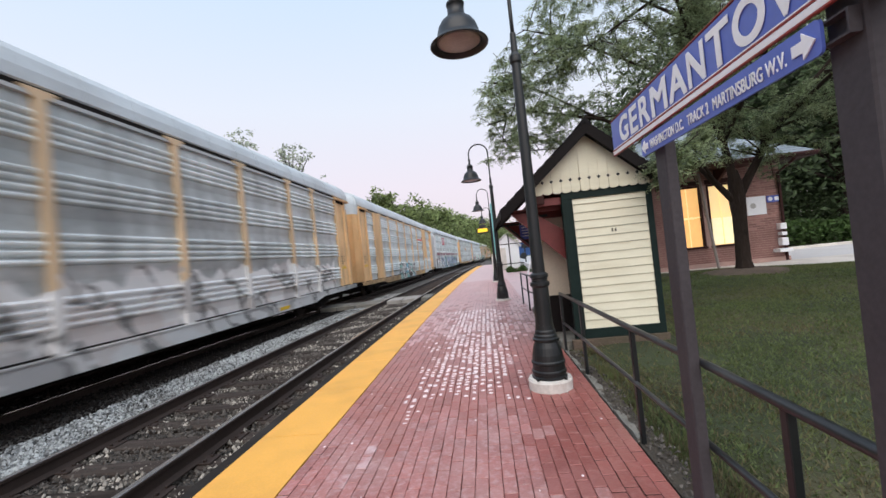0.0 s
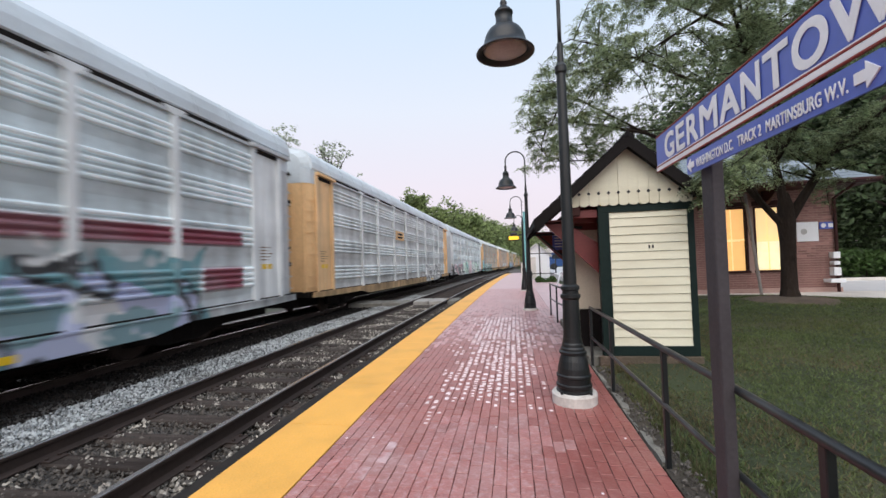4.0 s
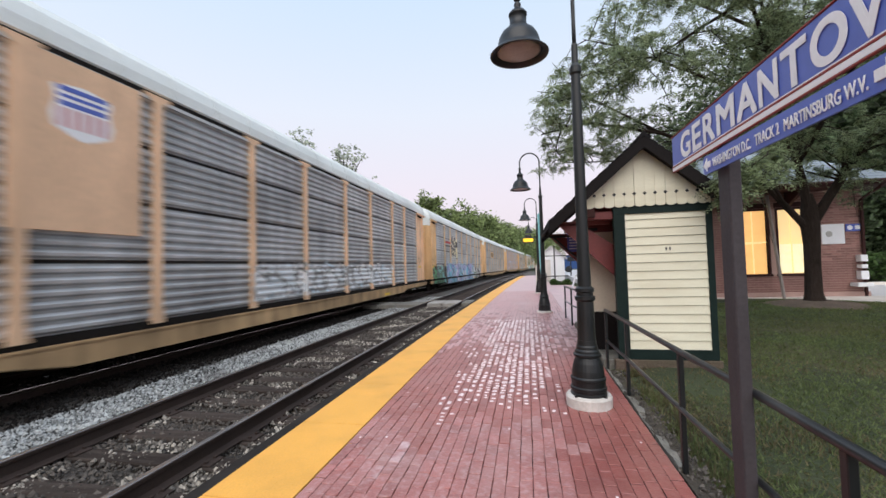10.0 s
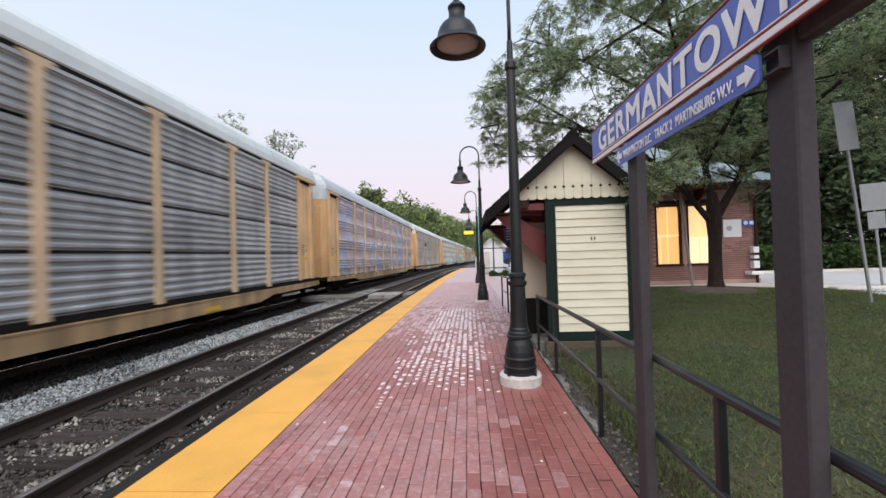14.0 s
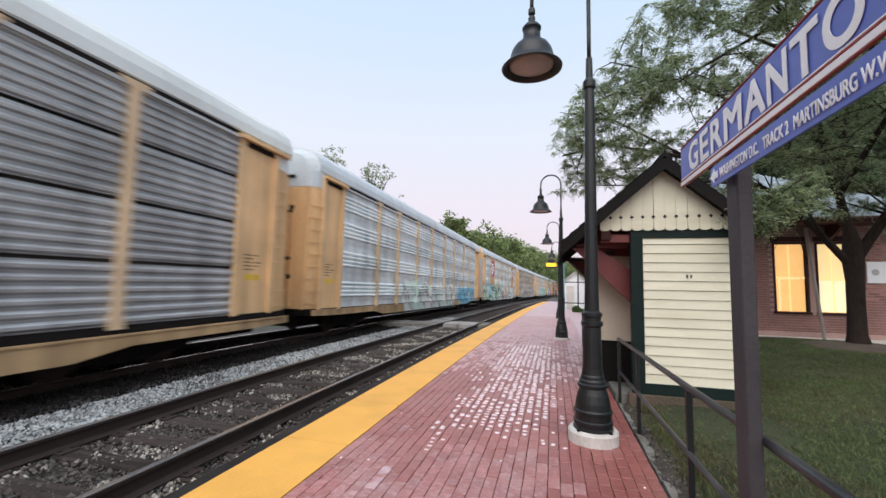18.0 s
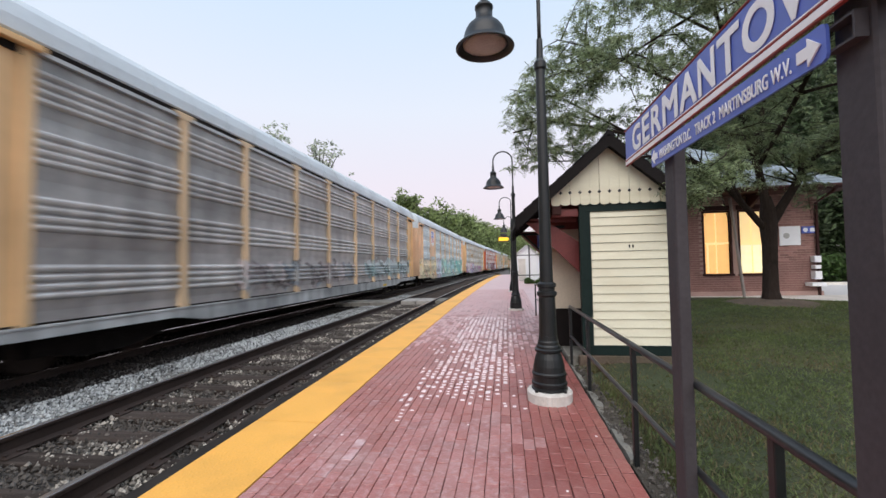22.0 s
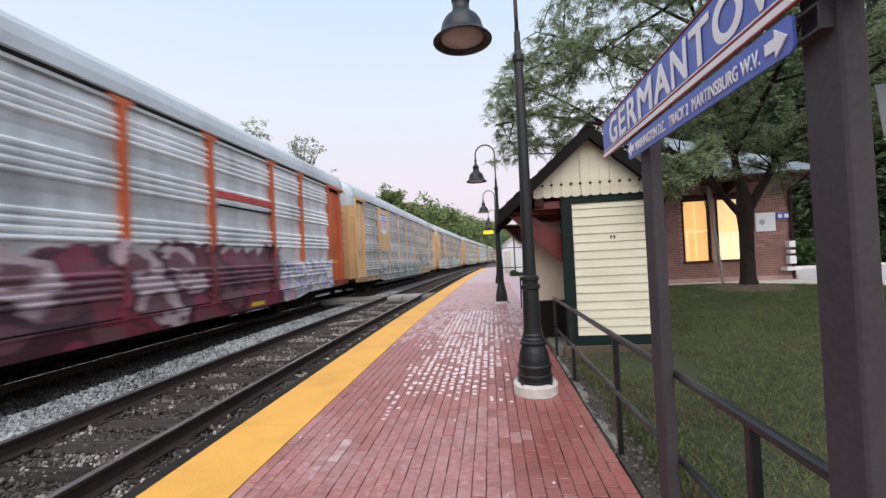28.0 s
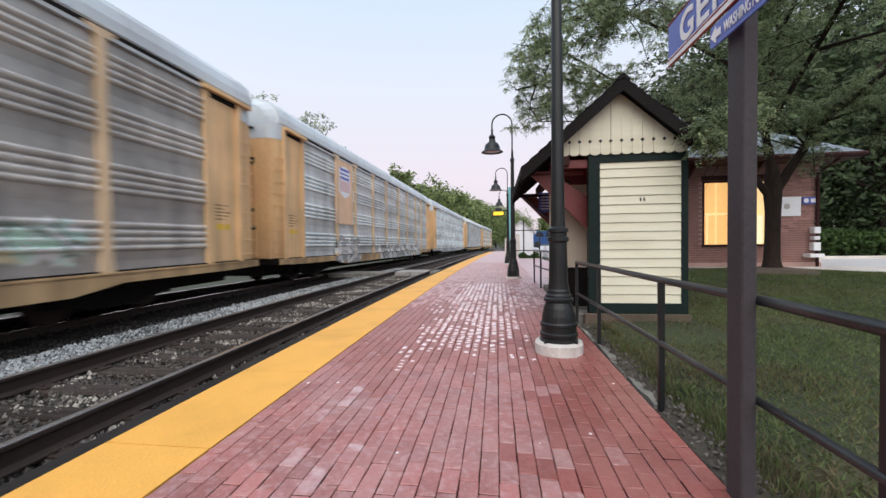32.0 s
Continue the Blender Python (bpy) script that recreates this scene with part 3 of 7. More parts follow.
for x0, x1 in ((-5.9, -5.2), (-5.15, -4.4), (-4.35, -3.15), (-2.92, -2.28), (-2.24, -1.60), (-1.42, -0.80)):
    b = Build()
    b.box(x0 + bend(18), x1 + bend(18), 17.4, 18.7, -0.65, (-0.165 if x0 > -3.3 else -0.22) - drop(18), 0.015)
    part("panel", b, M_CROSS if -3 < x0 < -2 else M_CONC, cross)


def make_ballast():
    """Loose stones, light between the tracks and darker within them."""
    rng = np.random.default_rng(3)
    base = np.array([(1, 0, 0), (-1, 0, 0), (0, 1, 0), (0, -1, 0), (0, 0, 1), (0, 0, -1)], float)
    tri = [(0, 2, 4), (2, 1, 4), (1, 3, 4), (3, 0, 4), (2, 0, 5), (1, 2, 5), (3, 1, 5), (0, 3, 5)]
    specs = [("gravel", "light grey crushed stone ballast between the tracks", M_STONE_L, 38000, (-4.6, -3.35), -0.402, (1.5, 24)),
             ("gravel", "mixed grey and brown stones between the ties", M_STONE_D, 26000, (-3.4, -0.76), -0.362, (1.5, 20)),
             ("gravel", "pale loose stones among the ties", M_STONE_W, 21000, (-3.2, -0.76), -0.354, (1.5, 18)),
             ("gravel", "small stones and dirt along the paving edge", M_STONE_D, 900, (2.46, 2.66), -0.035, (0.8, 5.8)),
             # the train's shade is put into the near-black colour of these stones
             ("gravel", "stones under the train, its shade put into their dark colour", M_UNDER, 16000, (-7.5, -4.45), -0.425, (2.5, 18))]
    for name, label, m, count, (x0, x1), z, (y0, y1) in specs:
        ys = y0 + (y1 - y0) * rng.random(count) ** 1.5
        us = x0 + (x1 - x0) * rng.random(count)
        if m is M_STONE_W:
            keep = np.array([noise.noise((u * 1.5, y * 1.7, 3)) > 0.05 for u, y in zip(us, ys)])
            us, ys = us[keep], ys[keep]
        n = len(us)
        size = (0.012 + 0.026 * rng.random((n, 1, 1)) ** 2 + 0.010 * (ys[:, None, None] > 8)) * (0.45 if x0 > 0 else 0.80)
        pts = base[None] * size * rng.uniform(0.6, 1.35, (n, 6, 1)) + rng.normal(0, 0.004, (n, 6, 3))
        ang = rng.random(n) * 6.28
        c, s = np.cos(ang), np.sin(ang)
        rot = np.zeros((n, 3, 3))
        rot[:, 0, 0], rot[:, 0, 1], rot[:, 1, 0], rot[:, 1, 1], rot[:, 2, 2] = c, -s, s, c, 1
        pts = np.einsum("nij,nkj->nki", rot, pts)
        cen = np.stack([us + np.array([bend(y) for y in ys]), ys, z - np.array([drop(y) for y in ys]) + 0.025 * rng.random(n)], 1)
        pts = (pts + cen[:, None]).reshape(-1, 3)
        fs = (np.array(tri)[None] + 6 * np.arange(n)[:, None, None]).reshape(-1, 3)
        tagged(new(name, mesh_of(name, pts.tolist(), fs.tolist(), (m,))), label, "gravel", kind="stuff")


make_ballast()


# ---- lamps ----
def make_lamp():
    lamp = thing("platform_lamp", "black cast-iron gooseneck platform lamp on a white footing", "street lamp", group="platform lamps")
    part("footing", Build().turned([(0.215, -0.05), (0.218, 0.075), (0.205, 0.095), (0.1, 0.1)], 32).mesh("footing", M_LAMPWHITE), None, lamp, "white painted concrete footing")
    part("base", Build().turned([(0.172, 0.09), (0.174, 0.115), (0.162, 0.122), (0.162, 0.142), (0.172, 0.150), (0.172, 0.172), (0.160, 0.182), (0.160, 0.235), (0.168, 0.242), (0.168, 0.262),
                                 (0.156, 0.275), (0.150, 0.33), (0.134, 0.40), (0.118, 0.445), (0.112, 0.458), (0.132, 0.466), (0.134, 0.488), (0.118, 0.500), (0.116, 0.520), (0.104, 0.535), (0.102, 0.56),
                                 (0.094, 0.575), (0.090, 0.62)], 28).mesh("base", M_BLACK, smooth=False), None, lamp)
    shaft = [(0.088, 0.60), (0.080, 1.00), (0.098, 1.02), (0.098, 1.05), (0.080, 1.06), (0.080, 1.09), (0.092, 1.10), (0.092, 1.13), (0.066, 1.15), (0.058, 1.6), (0.046, 3.28),
             (0.060, 3.30), (0.060, 3.36), (0.034, 3.40), (0.030, 3.6)]
    part("shaft", Build().turned(shaft, 20).mesh("shaft", M_BLACK), None, lamp)
    cx, r, top = -0.275, 0.275, 4.33
    pts = [(0, 0, 3.55), (0, 0, 3.8), (0, 0, top)] + [(cx + r * math.cos(a), 0, top + r * math.sin(a)) for a in [math.pi * k / 14 for k in range(1, 14)]] + [(2 * cx, 0, top), (2 * cx, 0, 4.08)]
    part("gooseneck", Build().tube(pts, 0.020, 10).mesh("gooseneck", M_BLACK, smooth=True), None, lamp)
    rim = 3.565
    sh = [(0.021, 0.56), (0.034, 0.545), (0.036, 0.52), (0.028, 0.50), (0.045, 0.485), (0.070, 0.465), (0.086, 0.44), (0.094, 0.435), (0.094, 0.415), (0.086, 0.41), (0.087, 0.31),
          (0.097, 0.305), (0.098, 0.285), (0.130, 0.268), (0.168, 0.235), (0.196, 0.19), (0.212, 0.14), (0.222, 0.085), (0.250, 0.045), (0.292, 0.015), (0.302, 0.004), (0.300, -0.004),
          (0.286, -0.002), (0.240, 0.024), (0.215, 0.05), (0.200, 0.12), (0.16, 0.19), (0.02, 0.22)]
    sh = [(r_, rim + z_) for r_, z_ in sh]
    part("collar", Build().turned([(0.021, 4.21), (0.034, 4.20), (0.036, 4.15), (0.021, 4.13)], 12, (2 * cx, 0, 0)), M_BLACK, lamp)
    shade = part("shade", Build().turned(sh, 36, (2 * cx, 0, 0)).mesh("shade", M_BLACK, smooth=True), None, lamp, "bell-shaped black metal shade")
    part("diffuser", Build().turned([(0.226, rim + 0.034), (0.20, rim + 0.020), (0.1, rim + 0.008), (0.0, rim + 0.004)][::-1] + [(0.212, rim + 0.05)], 28, (2 * cx, 0, 0)).mesh("diffuser", M_SHADE_IN, smooth=True), None, shade, "dusty unlit glass lens")
    for k in range(4):
        a = math.pi / 4 + k * math.pi / 2
        b = Build().turned([(0.016, 0.09), (0.016, 0.118), (0.010, 0.122)], 8, (0.19 * math.cos(a), 0.19 * math.sin(a), 0))
        part("anchor_bolt", b, M_BLACK, lamp)
    return lamp


lamp = make_lamp()
lamp.matrix_basis = pose(2.04, 4.43, 0, 0, 0, 0)
for x, y in ((1.91, 12.1), (1.97, 20.2), (2.16, 28.2)):
    copy_thing(lamp, pose(x, y, -drop(y) - 0.04, 0, 0, -math.degrees(slope(y))))


# ---- railing along the lawn ----
def make_railing(name, label, pts, posts, low, r=0.021):
    """Two round rails on flat posts; pts: the top rail's points."""
    ra = thing(name, label, "railing")
    part("top_rail", Build().tube(pts, r, 10).mesh("top_rail", M_HANDRAIL, smooth=True), None, ra)
    part("lower_rail", Build().tube([(x, y, z - low) for x, y, z in pts], r * 0.8, 10).mesh("lower_rail", M_HANDRAIL, smooth=True), None, ra)
    for x, y, z in posts:
        part("post", Build().box(x - 0.017, x + 0.017, y - 0.019, y + 0.019, -0.12, z - 0.005, 0.004), M_BLACK, ra)
    return ra


make_railing("railing", "black tubular steel railing with two rails beside the lawn",
             [(2.478, 5.92, 0.728), (2.478, 4.6, 0.756), (2.48, 3.2, 0.780), (2.48, 2.2, 0.800), (2.48, 1.0, 0.806), (2.465, -1.0, 0.84), (2.46, -3.0, 0.85)],
             [(2.478, 5.90, 0.728), (2.50, 4.85, 0.752), (2.49, 3.23, 0.780), (2.49, 1.73, 0.802), (2.47, 0.0, 0.822), (2.465, -1.6, 0.84)], 0.392)
make_railing("railing", "short black railing beside the shelter", [(2.56, 7.9, 0.78), (2.48, 8.6, 0.775), (2.40, 9.54, 0.76), (2.37, 10.9, 0.73)],
             [(2.40, 9.54, 0.76), (2.375, 10.84, 0.73)], 0.36)


# ---- station name sign ----
def text_mesh(s, size, width=None, thick=0.0015, weight=0.03):
    """Letters as a solid mesh, lying in xy from the origin, stretched to a width."""
    cu = bpy.data.curves.new("letters", "FONT")
    cu.body, cu.size, cu.extrude = s, size, thick / 2
    tmp = bpy.data.objects.new("letters", cu)
    scene.collection.objects.link(tmp)
    me = bpy.data.meshes.new_from_object(tmp.evaluated_get(bpy.context.evaluated_depsgraph_get()))
    bpy.data.objects.remove(tmp)
    xs = [v.co.x for v in me.vertices]
    ys = [v.co.y for v in me.vertices]
    bm = bmesh.new()
    bm.from_mesh(me)
    for du, dv, dz in ((weight, 0, 0.0002), (weight, weight, 0.0004), (0, weight, 0.0006)):
        bm2 = bmesh.new()
        bm2.from_mesh(me)
        bmesh.ops.translate(bm2, verts=bm2.verts, vec=(du * size, dv * size, dz))
        tmp_me = bpy.data.meshes.new("letters")
        bm2.to_mesh(tmp_me)
        bm.from_mesh(tmp_me)
        bm2.free()
        bpy.data.meshes.remove(tmp_me)
    bm.to_mesh(me)
    bm.free()
    xs = [v.co.x for v in me.vertices]
    ys = [v.co.y for v in me.vertices]
    k = (width / (max(xs) - min(xs))) if width else 1.0
    kz = size / (max(ys) - min(ys)) if max(ys) > min(ys) else 1.0
    for v in me.vertices:
        v.co.x, v.co.y = (v.co.x - min(xs)) * k, (v.co.y - min(ys)) * kz
    me.name = "lettering"
    return me


def make_sign():
    sg = thing("station_sign", "blue station name sign with white letters on brown posts", "station sign")
    # the board's face looks at the track; its run is along y
    x = 2.375
    y0, y1 = 0.90, 2.829
    for y in (2.295, 1.262):
        part("post", Build().box(2.412, 2.466, y - 0.054, y + 0.054, -0.15, 2.17, 0.006), M_POST, sg, "brown square steel post")
    part("name_board", Build().box(x, x + 0.028, y0, y1, 1.960, 2.134, 0.003), M_SIGN, sg, "blue name board")
    part("board_ledge", Build().box(x - 0.002, x + 0.008, y0 - 0.003, y1 + 0.003, 1.9305, 1.9525, 0.001), M_WHITE, sg, "white strip under the name board")
    part("ledge_trim", Build().box(x - 0.003, x + 0.009, y0 - 0.003, y1 + 0.003, 1.9245, 1.930, 0.001), M_RED, sg, "thin dark red trim")
    part("board_trim", Build().box(x - 0.004, x + 0.005, y0 - 0.004, y1 + 0.004, 1.953, 1.960, 0.001).box(x - 0.004, x + 0.005, y0 - 0.004, y1 + 0.004, 2.134, 2.139, 0.001), M_RED, sg, "thin red trim")
    part("white_line", Build().box(x - 0.003, x, y0 + 0.01, y1 - 0.01, 1.9605, 1.9645), M_WHITE, sg)
    face = Matrix(((0, 0, -1, 0), (-1, 0, 0, 0), (0, 1, 0, 0), (0, 0, 0, 1)))
    for s, y, w in (("G", 2.682, 0.138), ("E", 2.515, 0.106), ("R", 2.380, 0.122), ("M", 2.235, 0.165), ("A", 2.052, 0.152), ("N", 1.886, 0.122), ("T", 1.745, 0.132), ("O", 1.597, 0.148), ("W", 1.438, 0.212), ("N", 1.196, 0.122)):
        part("letter", text_mesh(s, 0.140, w, weight=0.045), M_WHITE, sg, "white capital letter", at=Matrix.Translation((x - 0.003, y, 1.971)) @ face)
    c = 0.014
    o = [(1.284 + c, 1.824), (2.405 - c, 1.824), (2.405 - 0.3 * c, 1.824 + 0.3 * c), (2.405, 1.824 + c), (2.405, 1.912 - c), (2.405 - 0.3 * c, 1.912 - 0.3 * c), (2.405 - c, 1.912), (1.284 + c, 1.912),
         (1.284 + 0.3 * c, 1.912 - 0.3 * c), (1.284, 1.912 - c), (1.284, 1.824 + c), (1.284 + 0.3 * c, 1.824 + 0.3 * c)]
    sub = part("direction_board", Build().prism(o, "x", x, x + 0.008), M_SIGN, sg, "narrow blue direction board with rounded corners")
    for s, y, w in (("WASHINGTON D.C.", 2.296, 0.336), ("TRACK 2", 1.928, 0.154), ("MARTINSBURG W.V.", 1.746, 0.352)):
        part("lettering", text_mesh(s, 0.043, w), M_WHITE, sub, at=Matrix.Translation((x - 0.003, y, 1.842)) @ face)
    for y, d, k in ((2.355, 1, 0.95), (1.337, -1, 1.0)):
        o = [(-0.040, 0), (0.0, 0.034), (0.0, 0.015), (0.036, 0.015), (0.036, -0.015), (0.0, -0.015), (0.0, -0.034)]
        b = Build().prism([(y - d * u * k, 1.866 + w * k) for u, w in o], "x", x - 0.005, x - 0.001)
        part("arrow", b, M_WHITE, sub, "white arrow")
    part("bracket", Build().box(x + 0.009, x + 0.036, 1.225, 1.30, 1.893, 1.899).box(x + 0.009, x + 0.036, 1.225, 1.30, 1.839, 1.845).box(x + 0.009, x + 0.036, 1.219, 1.225, 1.839, 1.899), M_POST, sg)
    part("cross_beam", Build().box(2.415, 2.463, -1.2, 1.205, 1.90, 1.99, 0.006), M_POST, sg, "brown beam behind the board")
    return sg


make_sign()


# ---- waiting shelter ----
def make_shelter():
    sh = thing("waiting_shelter", "small cream clapboard shelter with dark gabled roof and green trim", "shelter")
    f = 6.06
    # gable wall with clapboards
    # backing coloured dark so the clapboard gaps read as shadow lines
    part("wall", Build().box(2.66, 3.87, f + 0.03, f + 0.10, 0.05, 2.30), M_DARKWOOD, sh)
    bh = (2.005 - 0.19) / 15.7
    for k in range(16):
        z = 0.19 + k * bh
        o = [(f + 0.03, z), (f - 0.009, z), (f + 0.005, min(z + bh - 0.005, 2.004)), (f + 0.03, min(z + bh - 0.005, 2.004))]
        part("clapboard", Build().prism(o, "x", 2.80, 3.785), M_CREAM, sh)
    for a, b in ((2.655, 2.80), (3.785, 3.865)):
        part("corner_board", Build().box(a, b, f - 0.02, f + 0.06, 0.055, 2.07, 0.004), M_GREEN, sh, "dark green corner board")
    part("sill_board", Build().box(2.655, 3.865, f - 0.022, f + 0.05, 0.055, 0.19, 0.004), M_GREEN, sh)
    # added box in earth colour stands for the soil banked below the sill
    part("footing", Build().box(2.60, 3.90, f - 0.03, f + 0.05, -0.3, 0.053, 0.01), M_EARTH, sh, "earth-coloured box standing for banked soil")
    part("head_board", Build().box(2.655, 3.865, f - 0.022, f + 0.05, 2.005, 2.12, 0.004), M_GREEN, sh)
    for dx in (0.0, 0.045):
        part("bracket_stub", Build().box(3.29 + dx, 3.305 + dx, f - 0.02, f + 0.02, 1.50, 1.54, 0.003), M_BLACK, sh)
    # scalloped gable boards
    ridge_x, ridge_z, eave_dx, eave_z = 3.03, 2.93, 1.24, 1.85
    k = (ridge_z - eave_z) / eave_dx
    x = 2.29
    n = 0
    while x < 3.84:
        x2 = min(x + 0.128, 3.845)
        x1 = x2 - (0.006 if n % 3 == 1 else 0.0025)
        mid, r = 0.5 * (x + x1), 0.5 * (x1 - x)
        o = [(x, 2.125)] + [(mid + r * math.cos(a), 2.125 - 0.03 * math.sin(a)) for a in (math.pi * 0.83, math.pi * 0.66, math.pi * 0.5, math.pi * 0.34, math.pi * 0.17)] + [(x1, 2.125)]
        tops = [(x1, min(ridge_z - 0.05 - k * abs(x1 - ridge_x), 2.9)), (x, min(ridge_z - 0.05 - k * abs(x - ridge_x), 2.9))]
        if tops[0][1] < 2.14:
            tops[0] = (x1, 2.14)
        if tops[1][1] < 2.14:
            tops[1] = (x, 2.14)
        part("gable_board", Build().prism(o + tops, "y", f - 0.045 - 0.003 * (n % 2), f - 0.02), M_CREAM, sh)
        d = 0.025
        part("drilled_hole", Build().prism([(x1 - d, 2.27), (x1, 2.27 - d), (x1 + d, 2.27), (x1, 2.27 + d)], "y", f - 0.052, f - 0.046), M_BLACK, sh, "dark drilled ornament")
        x = x2
        n += 1
    # roof: two slopes with shingle courses
    y0, y1 = 5.86, 9.75
    for s in (-1, 1):
        ex = ridge_x - eave_dx if s < 0 else ridge_x + 0.88
        eave_z = ridge_z - k * abs(ex - ridge_x)
        part("roof_slope", Build().prism([(ridge_x, ridge_z), (ridge_x, ridge_z + 0.07), (ex, eave_z + 0.07), (ex, eave_z)], "y", y0, y1), M_DARKWOOD, sh)
        for c in range(11):
            u0, u1 = c / 11, (c + 1.25) / 11
            q = lambda u: (ex + (ridge_x - ex) * min(u, 1), eave_z + 0.075 + (ridge_z - eave_z) * min(u, 1))
            (ax, az), (bx, bz) = q(u0), q(u1)
            part("shingle_course", Build().prism([(ax, az), (bx, bz), (bx, bz + 0.008), (ax, az + 0.028)], "y", y0 - 0.02, y1 + 0.02), M_SHINGLE, sh)
        part("bargeboard", Build().prism([(ridge_x, ridge_z + 0.07), (ridge_x, ridge_z - 0.09), (ex, eave_z - 0.09), (ex, eave_z + 0.07)], "y", y0 - 0.03, y0 + 0.01), M_DARKWOOD, sh, "dark brown bargeboard")
    part("ridge_cap", Build().prism([(ridge_x - 0.09, ridge_z + 0.04), (ridge_x, ridge_z + 0.13), (ridge_x + 0.09, ridge_z + 0.04)], "y", y0 - 0.03, y1 + 0.03), M_SHINGLE, sh)
    eave_z = ridge_z - k * eave_dx
    for j in range(8):
        y = 6.2 + j * 0.47
        o = [(ridge_x - eave_dx + 0.02, eave_z - 0.08), (ridge_x - eave_dx + 0.02, eave_z), (2.65, eave_z + (2.65 - 1.81) * k), (2.65, eave_z + (2.65 - 1.81) * k - 0.09)]
        part("rafter", Build().prism(o, "y", y, y + 0.05), M_DARKWOOD, sh, "dark rafter tail")
    # open bay, beams, brackets
    part("eave_beam", Build().box(2.30, 2.42, 6.02, 9.5, 1.98, 2.10, 0.006), M_TRIM, sh, "dark eave beam")
    part("tie_beam", Build().box(2.30, 2.66, 6.09, 6.18, 1.95, 2.06, 0.006), M_MAROON, sh)
    for y in (6.32, 9.2):
        o = [(2.70, 1.16), (2.70, 1.60), (2.24, 1.93), (1.94, 1.93)]
        part("brace", Build().prism(o, "y", y, y + 0.07), M_MAROON, sh, "maroon diagonal brace")
        part("bracket_arm", Build().box(1.95, 2.66, y, y + 0.07, 1.90, 1.96, 0.005), M_MAROON, sh)
        if y > 6.5:
            part("shelter_post", Build().box(2.60, 2.70, y - 0.02, y + 0.08, 0.0, 2.05, 0.006), M_MAROON, sh)
    part("wing_wall", Build().box(2.26, 2.95, 6.78, 6.86, 0.602, 1.82), M_CREAM_SHADED, sh, "cream board wall inside the open bay")
    part("wing_base", Build().box(2.25, 2.95, 6.76, 6.84, 0.02, 0.60, 0.004), M_DARKWOOD, sh, "black base panel")
    part("wing_head", Build().box(2.26, 2.95, 6.77, 6.84, 1.822, 2.42, 0.004), M_MAROON, sh)
    part("wing_slot", Build().box(2.34, 2.56, 6.764, 6.768, 1.84, 1.885), M_BLACK, sh)
    part("back_wall", Build().box(3.78, 3.86, f + 0.1, 9.5, 0.05, 2.3), M_CREAM_SHADED, sh)
    part("far_wall", Build().box(2.68, 3.78, 9.40, 9.48, 0.05, 2.3), M_CREAM_SHADED, sh)
    part("floor_slab", Build().box(2.46, 3.9, f + 0.06, 9.6, -0.3, 0.03, 0.01), M_CONC, sh)
    b = Build().box(2.75, 3.2, 6.4, 7.7, 0.42, 0.46, 0.006)
    part("bench", b.box(2.8, 2.86, 6.5, 6.56, 0.03, 0.42).box(3.1, 3.16, 6.5, 6.56, 0.03, 0.42).box(2.8, 2.86, 7.5, 7.56, 0.03, 0.42).box(3.1, 3.16, 7.5, 7.56, 0.03, 0.42), M_DARKWOOD, sh, "dark bench in the open bay")
    return sh


make_shelter()
info = thing("hanging_sign", "blue platform information sign under the shelter eave", "sign")
part("board", Build().box(2.32, 2.60, 9.06, 9.09, 1.56, 1.96, 0.004), M_SIGN, info)
for k in range(5):
    part("text_bar", Build().box(2.36, 2.56, 9.052, 9.058, 1.62 + k * 0.06, 1.64 + k * 0.06), M_WHITE, info)
part("arm", Build().box(1.86, 2.62, 9.055, 9.095, 1.87, 1.91, 0.004), M_BLACK, info)
part("curved_brace", Build().tube([(2.60, 9.075, 1.40), (2.50, 9.075, 1.45), (2.30, 9.075, 1.62), (2.05, 9.075, 1.87)], 0.022), M_BLACK, info)


